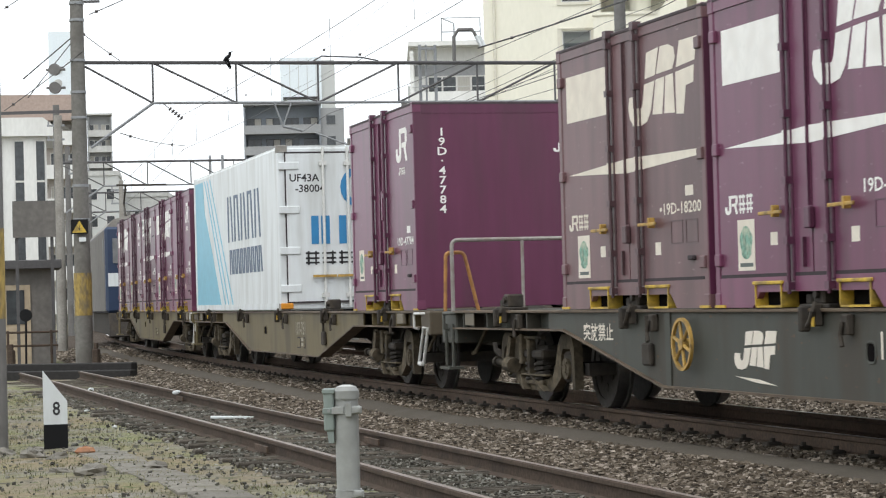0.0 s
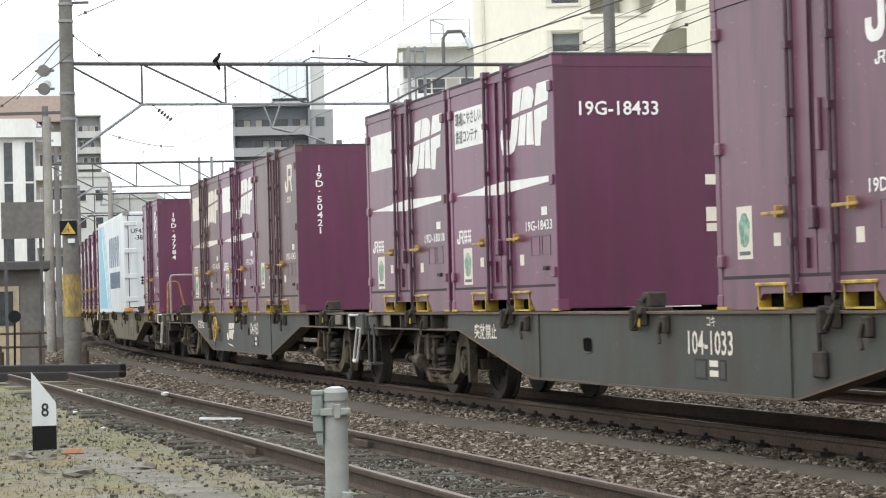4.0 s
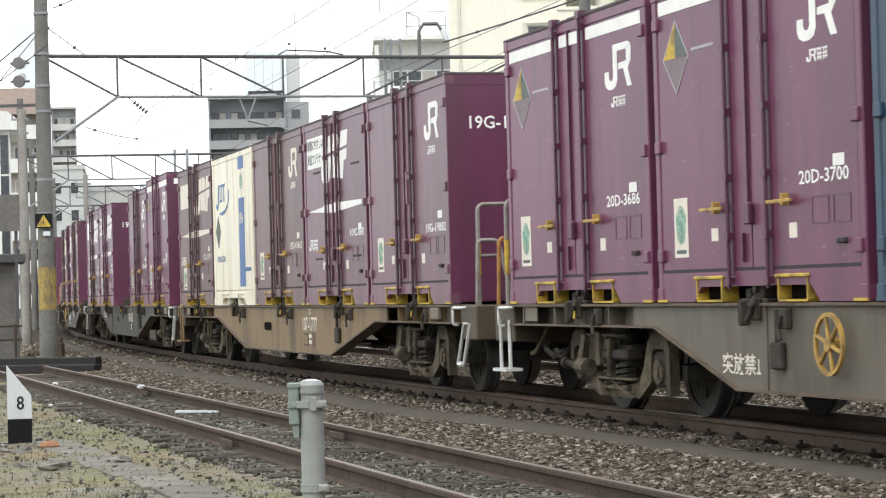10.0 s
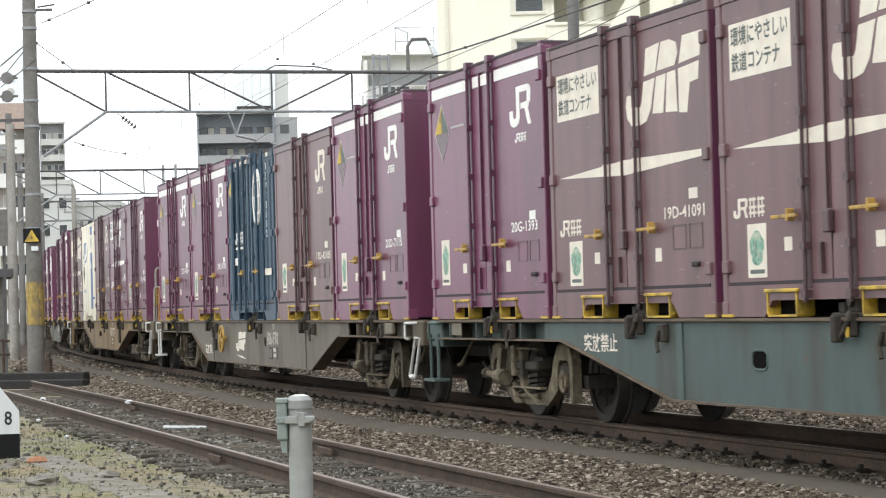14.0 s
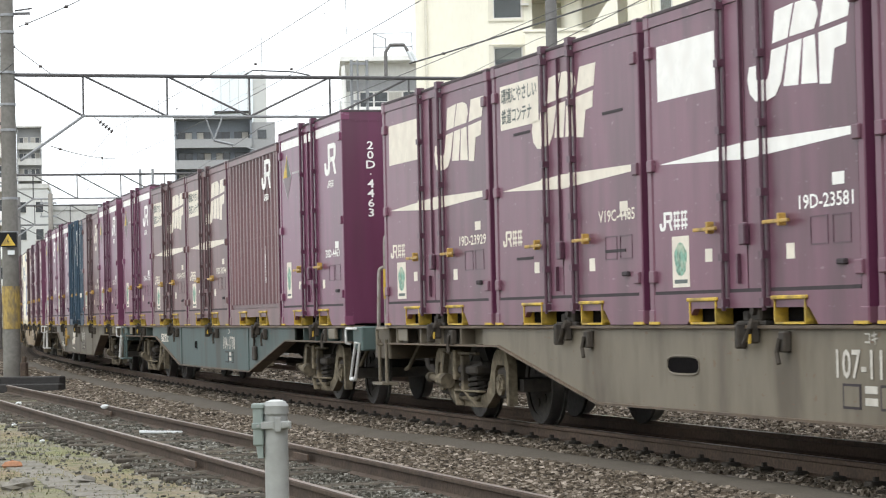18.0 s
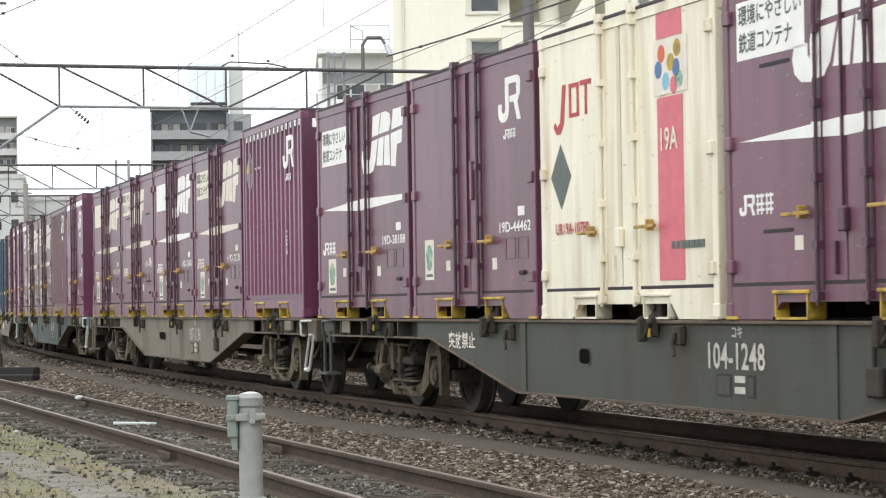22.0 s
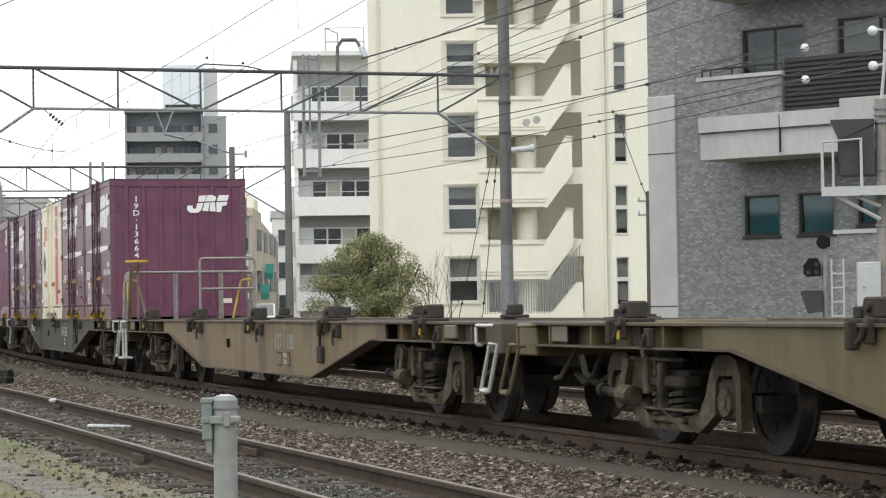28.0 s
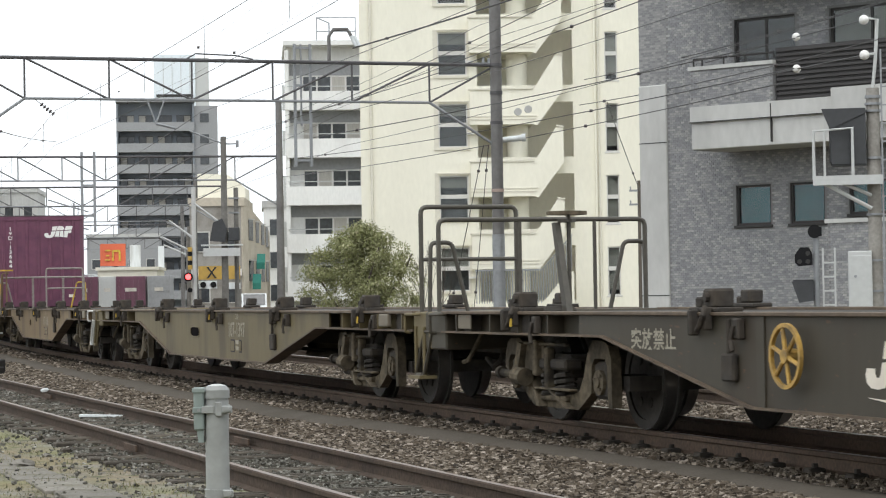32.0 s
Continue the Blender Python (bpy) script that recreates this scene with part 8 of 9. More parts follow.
part("roof_frame", MB().tube([(2.0, 2, 16.3), (2.0, 2, 19.2), (4.5, 2, 19.2), (4.5, 2, 16.3)], 0.05, 6).tube([(2.0, 2, 18.3), (4.5, 2, 18.3)], 0.04, 6).tube([(2.9, 5, 16.3), (2.9, 5, 19.2), (2.0, 2, 19.2)], 0.05, 6), M["beamgrey"], white)

# the dark grey block far down the line and the pale tower behind it
dark = balcony_block("apartment_building", "distant slate grey apartment block with dark balconies", pose(-35.35, 315.0, 0, 0, 0, 5.0), 10.3, 14, 9, 2.87, 1.4, "darkwall", "greywall", "solid", 4, recess=2.2, wins="frame_dark")
part("stair_tower", MB().box(10.4, 13.6, 0.5, 13, -0.4, 27.6), M["greywall"], dark, "paler grey stair tower")
for k in range(9):
    part("tower_window", MB().box(11.2, 12.4, 0.42, 0.52, 2.4 + k * 2.87, 3.6 + k * 2.87), M["darkglass"], dark)
tower = thing("tower_block", "very pale distant glass tower", "building", at=pose(-43.1, 447.9, 0, 0, 0, 4))
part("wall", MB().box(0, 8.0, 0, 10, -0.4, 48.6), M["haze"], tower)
part("side_bay", MB().box(8.0, 10.6, 0.5, 10, -0.4, 48.0), M["cabinet"], tower)
for k in range(4):
    part("mullion", MB().box(1.8 + k * 1.7, 1.9 + k * 1.7, -0.08, 0, 0, 48.4), M["cabinet"], tower)
part("roof_sign_frame", MB().box(0.5, 7.5, -0.3, 0.0, 40.4, 40.9), M["frame_dark"], tower)


def tile_field(g, x0, x1, z0, z1, y, holes):
    """Small wall tiles in running bond, each proud of the mortar, on a wall whose face is at y."""
    tw, th, gap = 0.100, 0.050, 0.006
    nz, nx = int((z1 - z0) / th), int((x1 - x0) / tw)
    j, i = np.meshgrid(np.arange(nz), np.arange(nx), indexing="ij")
    a = x0 + i * tw + (j % 2) * tw / 2 + gap / 2
    c = z0 + j * th + gap / 2
    a, c = a.ravel(), c.ravel()
    b, d = a + tw - gap, c + th - gap
    keep = b < x1
    for h in holes:
        keep &= ~((b > h[0] - 0.03) & (a < h[1] + 0.03) & (d > h[2] - 0.07) & (c < h[3] + 0.03))
    a, b, c, d = a[keep], b[keep], c[keep], d[keep]
    n = len(a)
    dep = np.random.RandomState(17).uniform(0.006, 0.010, n)
    e, f = np.full(n, y + 0.002), y - dep
    vs = np.stack([np.stack(k, 1) for k in ((a, e, c), (b, e, c), (b, e, d), (a, e, d), (a, f, c), (b, f, c), (b, f, d), (a, f, d))], 1).reshape(-1, 3)
    q = np.array([(4, 5, 6, 7), (0, 1, 5, 4), (1, 2, 6, 5), (2, 3, 7, 6), (3, 0, 4, 7)])
    ob = new("wall_tiles", fast_mesh("wall_tiles", vs, (np.arange(n)[:, None, None] * 8 + q[None]).reshape(-1, 4), M["tiles"]))
    ob.parent = g
    tagged(ob, "small grey wall tiles in running bond", kind="stuff")


def grey_tile_block():
    """The near grey tiled apartment house with projecting concrete balconies."""
    yaw = math.degrees(math.atan2(-0.677, 0.736))
    g = thing("apartment_building", "grey tiled apartment house with projecting raw concrete balconies", "building", at=pose(5.89, 51.67, 0, 0, 0, yaw))
    top = 11.2
    teal = [(2.53, 3.42, 2.55, 3.42), (3.90, 4.76, 2.55, 3.42), (5.35, 6.6, 2.70, 3.42)]
    big = [(2.55, 4.10, 6.05, 7.02), (4.95, 6.9, 6.05, 7.05), (2.55, 4.10, 9.4, 10.4), (4.95, 6.9, 9.4, 10.4)]
    part("wall", wall_with_holes(0.75, 14, -0.35, top, teal + big, 0.0, 0.3), M["tilebed"], g)
    tile_field(g, 0.76, 9.6, 0.2, 9.0, 0.0, teal + big)
    part("side_wall", MB().box(0.3, 0.6, 0.3, 9, -0.35, top), M["tilewall"], g)
    part("roof", MB().box(0, 14, 0.0, 9, top, top + 0.3), M["rawconc"], g)
    part("corner_column", MB().box(0.0, 0.75, -0.05, 0.5, -0.35, 5.75, 0.02), M["rawconc"], g, "raw concrete corner column")
    part("corner_pier", MB().box(0.0, 0.75, 0.0, 0.5, 5.75, top), M["tilewall"], g)
    for z in (1.05, 4.45):
        part("form_joint", MB().box(-0.002, 0.752, -0.056, -0.048, z, z + 0.02), M["frame_dark"], g)
    for a, b, c, d in teal:
        window(g, a, b, c, d, 0.03, "frame_dark", 1, "teal_blind", False, sill=True)
        part("blind", MB().box(a + 0.05, b - 0.05, 0.13, 0.15, c + 0.05, d - 0.05), M["teal_blind"], g)
    for a, b, c, d in big:
        window(g, a, b, c, d, 0.05, "frame_dark", 2, "room", 0.02 if a > 3 else False, sill=False)
    for z in (4.22, 7.68):
        part("balcony_slab", MB().box(2.33, 14, -1.35, 0.0, z - 0.07, z + 0.50, 0.015).box(2.33, 14, -1.40, -1.12, z + 0.5, z + 0.84), M["rawconc"], g, "raw concrete balcony edge")
        part("slab_joint", MB().box(2.32, 14, -1.408, -1.398, z + 0.50, z + 0.52).box(4.35, 4.37, -1.408, -1.35, z, z + 0.8), M["frame_dark"], g)
        part("balcony_wall", MB().box(2.33, 4.40, -1.34, -1.18, z + 0.84, z + 1.62).box(2.33, 2.49, -1.18, 0, z + 0.5, z + 1.62), M["tilebed"], g)
        tile_field(g, 2.33, 4.40, z + 0.84, z + 1.62, -1.34, ())
        part("balcony_coping", MB().box(2.28, 4.42, -1.38, -1.14, z + 1.62, z + 1.70), M["rawconc"], g)
        lv = part("louvre_screen", MB().box(4.42, 7.4, -1.24, -1.20, z + 0.8, z + 1.95), M["louvre"], g, "dark louvred balcony screen")
        for i in range(11):
            part("louvre_slat", MB().box(4.44, 7.38, -1.29, -1.25, z + 0.86 + i * 0.10, z + 0.91 + i * 0.10), M["louvre"], lv, key=("slat", z, i))
        part("balcony_rail", MB().tube([(2.38, -1.3, z + 1.70), (2.38, -1.3, z + 1.86), (4.4, -1.3, z + 1.86), (4.4, -1.3, z + 1.70)], 0.022, 6), M["frame_dark"], g)
        for i in range(4):
            part("rail_post", MB().cyl((2.6 + i * 0.55, -1.3, z + 1.70), (2.6 + i * 0.55, -1.3, z + 1.86), 0.018, 6), M["frame_dark"], g)
        part("concrete_step", MB().box(5.9, 7.4, -1.55, -1.30, z + 0.25, z + 1.0), M["rawconc"], g)
    part("garden_wall", MB().box(6.3, 9.6, -2.4, -2.2, -0.35, 2.45), M["tilebed"], g)
    tile_field(g, 6.3, 9.6, 0.8, 2.45, -2.4, ())
    part("garden_coping", MB().box(6.25, 9.65, -2.45, -2.15, 2.45, 2.53), M["rawconc"], g)


grey_tile_block()

# ---- lineside gear on the far side, right of the tracks ----
def lattice_mast():
    g = thing("equipment_pole", "weathered concrete pole carrying a transformer platform and ladder", "pole", at=pose(8.43, 39.10, 0, 0, 0, -12))
    part("shaft", MB().cyl((0, 0, -0.4), (0, 0, 4.55), 0.125, 16, 0.11), M["concrete"], g, smooth=True)
    ladder = part("ladder_rail", MB().box(0.13, 0.16, -0.14, -0.11, -0.3, 5.2), M["beamgrey"], g)
    part("ladder_rail", MB().box(0.40, 0.43, -0.14, -0.11, -0.3, 5.2), M["beamgrey"], g)
    for i in range(17):
        part("ladder_rung", MB().box(0.16, 0.40, -0.135, -0.115, 0.0, 0.025), M["beamgrey"], ladder, key=("rung",), at=pose(0, 0, -0.1 + i * 0.31))
    for z in (4.40, 4.28, 4.16, 3.36, 2.40, 1.62, 1.10):
        part("pole_band", MB().ring((0, 0, z), "z", 0.10, 0.135, 0.05, 16), M["beamgrey"], g, key=("pband",), at=pose(0, 0, 0)) if z == 4.40 else part("pole_band", MB().ring((0, 0, z), "z", 0.10, 0.138, 0.04, 16), M["beamgrey"], g)
    p = part("platform", MB().box(-1.02, 0.15, -0.35, 0.35, 2.94, 3.02).box(-1.02, 0.15, -0.37, -0.33, 2.90, 3.06), M["cabinet"], g, "pale steel platform")
    part("platform_rail", MB().tube([(-1.0, -0.34, 3.0), (-1.0, -0.34, 3.82), (-0.35, -0.34, 3.86), (-0.35, -0.34, 3.0)], 0.03, 6).cyl((-0.82, -0.34, 3.0), (-0.82, -0.34, 3.82), 0.022, 6), M["cabinet"], p)
    part("platform_brace", MB().cyl((-0.85, -0.3, 2.94), (-0.05, -0.15, 2.50), 0.035, 6).cyl((-0.55, -0.3, 2.94), (-0.05, -0.15, 2.72), 0.03, 6), M["cabinet"], p)
    t = part("transformer", MB().box(-0.72, -0.12, -0.26, 0.26, 3.24, 4.20, 0.02), M["darkbox"], g, "charcoal transformer case")
    part("transformer_hood", MB().prism([(-0.86, 4.20), (-0.12, 4.20), (-0.12, 4.12), (-0.72, 3.85)], "y", -0.28, 0.28), M["darkbox"], t)
    part("transformer_fin", MB().box(-0.74, -0.70, -0.2, 0.2, 3.3, 4.0).box(-0.42, -0.40, -0.275, -0.25, 3.24, 4.2), M["darkbox"], t)
    a = part("wire_bracket", MB().tube([(0.0, 0, 4.5), (0.06, 0, 5.05), (0.10, 0, 5.72), (-0.05, 0, 5.74)], 0.03, 6).tube([(0.07, 0, 5.14), (-0.10, 0, 5.12)], 0.025, 6), M["cabinet"], g, "pale bent wire bracket")
    for z in (5.12, 5.72):
        part("ball_insulator", lumpy(3, 0.085, (1, 1, 1), (14, 10), 0.0), M["porcelain"], a, "white round insulator", at=pose(-0.12, 0.0, z), smooth=True)
        part("ball_insulator", lumpy(3, 0.080, (1, 1, 1), (14, 10), 0.0), M["porcelain"], a, "white round insulator", at=pose(-1.38, 3.98, z + 0.18), smooth=True)
        part("strain_wire", MB().cyl((-0.12, 0, z), (-1.38, 3.98, z + 0.18), 0.012, 5).cyl((-1.38, 3.98, z + 0.18), (-4.2, 12.9, z + 0.5), 0.010, 5), M["wire"], a)


lattice_mast()


def shunt_signal():
    g = thing("railway_signal", "black railway signal heads on a ladder post", "signal", at=pose(7.45, 39.3, 0, 0, 0, -10))
    part("post", MB().cyl((0, 0, -0.35), (0, 0, 2.1), 0.05, 10), M["beamgrey"], g, smooth=True)
    part("ladder", MB().box(0.10, 0.13, 0, 0.03, -0.3, 1.85).box(0.30, 0.33, 0, 0.03, -0.3, 1.85), M["cabinet"], g)
    for i in range(8):
        part("rung", MB().box(0.1, 0.33, 0.005, 0.025, -0.1 + i * 0.24, -0.07 + i * 0.24), M["cabinet"], g)
    part("upper_head", MB().cyl((-0.02, -0.10, 2.13), (-0.02, 0.06, 2.13), 0.115, 16).box(-0.02, 0.10, -0.04, 0.04, 2.05, 2.21), M["signblack"], g, "round black signal head")
    b = part("lower_head", MB().prism([(-0.36, 1.60), (-0.36, 1.74), (-0.27, 1.86), (-0.12, 1.86), (-0.06, 1.74), (-0.06, 1.56), (-0.30, 1.54)], "y", -0.10, 0.06), M["signblack"], g, "black position light head")
    for x, z in ((-0.28, 1.62), (-0.14, 1.62), (-0.14, 1.76)):
        part("lens", MB().cyl((x, -0.115, z), (x, -0.10, z), 0.04, 12), M["frame_dark"], b)
    part("base_box", MB().prism([(-0.42, 1.28), (-0.05, 1.30), (-0.05, 0.95), (-0.30, 0.92)], "y", -0.16, 0.14).box(-0.40, -0.06, -0.16, 0.14, 1.28, 1.31), M["darkbox"], g)


shunt_signal()
cab = thing("relay_cabinet", "pale grey steel relay cabinet", "cabinet", at=pose(8.14, 39.0, 0, 0, 0, -12))
part("case", MB().box(-0.20, 0.20, -0.2, 0.2, -0.3, 1.78, 0.015), M["cabinet"], cab)
part("door", MB().box(-0.18, 0.18, -0.215, -0.2, 0.0, 1.7, 0.004), M["cabinet"], cab)
part("latch", MB().cyl((-0.08, -0.24, 1.35), (-0.08, -0.21, 1.35), 0.025, 8), M["beamgrey"], cab)


def utility_pole(x, y, top, r=0.10, skin="twig"):
    g = thing("utility_pole", "brown-grey utility pole with small crossarms", "pole", "utility poles", at=pose(x, y, 0))
    part("shaft", MB().cyl((0, 0, -0.4), (0, 0, top), r, 10, r * 0.8), M[skin], g, smooth=True)
    for z in (top - 0.35, top - 0.8):
        part("cross_arm", MB().box(-0.35, 0.2, -0.04, 0.04, z, z + 0.06).box(-0.33, -0.29, -0.03, 0.03, z, z + 0.16), M["beamgrey"], g)


utility_pole(8.45, 74.5, 4.75, 0.11)
utility_pole(-14.25, 73.6, 7.3, 0.16, "concrete")
utility_pole(-13.6, 73.6, 6.2, 0.11, "polecon")
utility_pole(-13.0, 78.0, 5.4, 0.10, "concrete")


# ---- shrub behind the track, bare twigs beside it ----
def shrub(x, y, w, h):
    g = thing("evergreen_shrub", "round evergreen shrub with olive green leaves", "shrub", at=pose(x, y, -0.3))
    r = random.Random(8)
    mb = MB()
    tips = []
    for k in range(9):
        a = r.uniform(0, 6.28)
        p = [Vector((0.1 * math.cos(a), 0.1 * math.sin(a), 0.0))]
        d = Vector((math.cos(a) * r.uniform(0.1, 0.55), math.sin(a) * r.uniform(0.1, 0.5), 1.0)).normalized()
        for i in range(5):
            p.append(p[-1] + d * h * 0.17)
            d = (d + Vector((r.uniform(-0.2, 0.2), r.uniform(-0.2, 0.2), r.uniform(-0.05, 0.15)))).normalized()
        mb.tube(p, 0.025, 5)
        tips += p[2:]
    part("stem", mb, M["twig"], g)
    n = 62000
    q = np.random.RandomState(4)
    lumps = []
    for k in range(260):
        t = q.uniform(0, 6.28)
        zz = q.uniform(0.05, 0.95)
        rad = math.sqrt(max(0.05, 1 - (2 * zz - 0.85) ** 2)) * q.uniform(0.12, 0.98)
        lumps.append((w / 2 * rad * math.cos(t), w / 2.6 * rad * math.sin(t), h * zz, q.uniform(0.15, 0.34)))
    lumps = np.array(lumps)
    i = q.randint(0, len(lumps), n)
    dv = q.normal(0, 1, (n, 3))
    dv /= np.linalg.norm(dv, axis=1)[:, None]
    c = lumps[i, :3] + dv * (lumps[i, 3:4] * q.uniform(0.55, 1.15, (n, 1)))
    u = q.normal(0, 1, (n, 3))
    u /= np.linalg.norm(u, axis=1)[:, None]
    v = np.cross(u, dv)
    v /= np.linalg.norm(v, axis=1)[:, None] + 1e-6
    s = q.uniform(0.018, 0.046, (n, 1))
    vs = np.stack([c - u * s, c + v * s * 0.45, c + u * s, c - v * s * 0.45], 1).reshape(-1, 3)
    ob = new("crown", fast_mesh("crown", vs, np.arange(4 * n).reshape(-1, 4), M["leaf"]))
    ob.parent = g
    tagged(ob, "olive green leaves", kind="stuff")


shrub(-0.48, 62.0, 3.3, 3.4)


def bare_shrub(x, y):
    g = thing("bare_shrub", "leafless shrub of thin grey twigs", "shrub", at=pose(x, y, -0.3))
    r = random.Random(3)

    def grow(p, d, l, rad, n):
        q = p + d * l
        part("twig", MB().cyl(p, q, rad, 4, rad * 0.65), M["twig"], g)
        if n:
            for _ in range(3 if n > 1 else 2):
                e = (d + Vector((r.uniform(-0.55, 0.55), r.uniform(-0.4, 0.4), r.uniform(-0.05, 0.35)))).normalized()
                grow(q, e, l * r.uniform(0.6, 0.85), rad * 0.6, n - 1)
    for k in range(4):
        grow(Vector((r.uniform(-0.2, 0.2), 0, 0)), Vector((r.uniform(-0.35, 0.35), r.uniform(-0.2, 0.2), 1)).normalized(), r.uniform(0.9, 1.2), 0.022, 3)


bare_shrub(1.25, 62.5)

# ---- street behind: crossing, houses, parked containers ----
def level_crossing():
    g = thing("crossing_signal", "level crossing signal with lit red lamp and yellow board", "crossing signal", at=pose(-7.1, 87.7, 0))
    part("post", MB().cyl((0.1, 0, -0.4), (0.1, 0, 5.4), 0.085, 12), M["rawconc"], g, smooth=True)
    for k in range(5):
        part("hazard_band", MB().cyl((-0.06, -0.05, 2.28 + k * 0.17), (-0.06, -0.05, 2.44 + k * 0.17), 0.085, 12), M["signblack" if k % 2 else "board"], g)
    h = part("lamp_head", MB().cyl((-0.12, -0.22, 2.0), (-0.12, -0.12, 2.0), 0.17, 16), M["signblack"], g)
    part("lit_lens", MB().cyl((-0.12, -0.25, 2.0), (-0.12, -0.22, 2.0), 0.105, 16), M["ledred"], h, "lit red lens")
    part("lower_lamp", MB().cyl((-0.06, -0.22, 1.5), (-0.06, -0.12, 1.5), 0.09, 14), M["signblack"], g)
    b = thing("crossing_board", "yellow level crossing board with black cross and warning lamps", "sign", at=pose(-6.55, 94.75, 0))
    part("board", MB().box(-0.85, 0.85, -0.04, 0.04, 1.95, 2.50), M["board"], b)
    part("cross", MB().prism([(-0.52, 2.0), (-0.44, 2.0), (-0.10, 2.46), (-0.18, 2.46)], "y", -0.06, -0.045).prism([(-0.18, 2.0), (-0.10, 2.0), (-0.44, 2.46), (-0.52, 2.46)], "y", -0.065, -0.05), M["black"], b)
    part("lamp_panel", MB().box(-0.85, -0.10, -0.04, 0.04, 1.58, 1.90).box(0.30, 0.85, -0.04, 0.04, 1.55, 1.80), M["vanwhite"], b)
    for x in (-0.66, -0.24):
        part("lamp", MB().cyl((x, -0.1, 1.74), (x, -0.04, 1.74), 0.12, 14), M["signblack"], b)
    part("post", MB().cyl((-0.80, 0.1, -0.4), (-0.80, 0.1, 2.5), 0.05, 10).cyl((0.80, 0.1, -0.4), (0.80, 0.1, 2.5), 0.05, 10), M["polecon"], b)


level_crossing()


def house(name, label, at, w, d, h, wall, floors, cols, roof="rawconc", parapet=0.5):
    g = thing(name, label, "building", at=at)
    part("wall", MB().box(0, w, 0, d, -0.4, h), M[wall], g)
    part("roof", MB().box(-0.12, w + 0.12, -0.12, d + 0.1, h, h + parapet), M[roof], g)
    for k in range(floors):
        z = 0.9 + k * (h - 0.6) / floors
        for i in range(cols):
            x = w * (i + 0.25) / cols
            q = part("window", MB().box(x, x + w * 0.5 / cols, -0.06, 0.02, z, z + 1.25), M["frame_alu"], g)
            part("pane", MB().box(x + 0.06, x + w * 0.5 / cols - 0.06, -0.08, -0.05, z + 0.06, z + 1.19), M["darkglass"], q)
    return g


# The front wall uses the darker concrete grey to paint its shade; the side stays beige.
beige = house("shop_house", "beige three-storey shop house with green awnings, its front greyed for shade", pose(-11.4, 139.6, 0), 3.2, 9, 6.75, "concrete", 2, 2, "beigewall")
part("roof_box", MB().prism([(0.4, 7.25), (0.4, 8.8), (2.3, 8.7), (3.3, 7.9), (3.3, 7.25)], "y", 1.4, 6), M["creamwall"], beige, "cream roof house with a sloping end")
part("shop_band", MB().box(0.1, 3.1, -0.25, -0.085, 2.55, 2.95), M["whitewall"], beige)
part("side_face", MB().add([(3.201, -0.1, -0.4), (4.4, 8.4, -0.4), (4.4, 8.4, 5.4), (3.201, -0.1, 7.2), (3.0, 0.1, -0.4), (4.2, 8.5, -0.4), (4.2, 8.5, 5.4), (3.0, 0.1, 7.2)],
     [(0, 1, 2, 3), (7, 6, 5, 4), (0, 4, 5, 1), (1, 5, 6, 2), (2, 6, 7, 3), (3, 7, 4, 0)]), M["beigewall"], beige, "pale beige side wall")
for i, (f, g_) in enumerate(((0.20, 0.36), (0.46, 0.58), (0.67, 0.78), (0.84, 0.93))):
    for z in (4.7 - 0.1 * i, 2.2):
        q = part("side_window", MB().prism([(3.215 + 1.2 * f, -0.1 + 8.5 * f), (3.215 + 1.2 * g_, -0.1 + 8.5 * g_), (3.235 + 1.2 * g_, -0.1 + 8.5 * g_), (3.235 + 1.2 * f, -0.1 + 8.5 * f)], "z", z, z + 1.25), M["darkglass"], beige)
        part("window_hood", MB().prism([(3.20 + 1.2 * f, -0.1 + 8.5 * f), (3.20 + 1.2 * g_, -0.1 + 8.5 * g_), (3.34 + 1.2 * g_, -0.1 + 8.5 * g_), (3.34 + 1.2 * f, -0.1 + 8.5 * f)], "z", z + 1.27, z + 1.33), M["rawconc"], q)
for x, y, z in ((3.86, 3.4, 3.9), (3.65, 2.4, 2.65)):
    part("awning", MB().prism([(y, z), (y - 0.9, z - 0.55), (y - 0.9, z - 0.95), (y, z - 0.15)], "x", x, x + 0.5), M["tealcloth"], beige, "green cloth awning")
pole = thing("line_pole", "grey concrete pole with steel arms beyond the crossing", "pole", at=pose(-5.33, 80, 0))
part("shaft", MB().cyl((0, 0, -0.4), (0, 0, 6.75), 0.13, 12, 0.10), M["polecon"], pole, smooth=True)
part("steady_arm", MB().cyl((-1.17, 0, 6.97), (0.0, 0, 6.5), 0.03, 6).cyl((0, 0, 6.5), (0.48, 0, 6.5), 0.025, 6).cyl((0.48, 0, 6.38), (0.48, 0, 6.62), 0.05, 8), M["beamgrey"], pole, "pale steel arm with insulator")
part("brace_arm", MB().cyl((-1.05, 0, 4.47), (0.05, 0, 3.63), 0.04, 6), M["cabinet"], pole, "pale brace tube")
part("equipment_box", MB().prism([(-0.50, 3.15), (0.02, 3.10), (0.10, 3.55), (-0.06, 3.92), (-0.38, 3.78)], "y", -0.24, -0.11).box(0.14, 0.52, -0.2, 0.1, 3.15, 3.60, 0.02), M["darkbox"], pole, "dark equipment boxes")
part("equipment_tray", MB().box(-0.80, 0.62, -0.25, 0.25, 2.98, 3.03).box(-0.72, 0.55, -0.27, -0.25, 2.62, 2.90), M["cabinet"], pole)
thin = thing("line_pole", "thin grey post beside the crossing pole", "pole", at=pose(-4.95, 80.4, 0))
part("shaft", MB().cyl((0, 0, -0.4), (0, 0, 5.0), 0.08, 10), M["polecon"], thin, smooth=True)
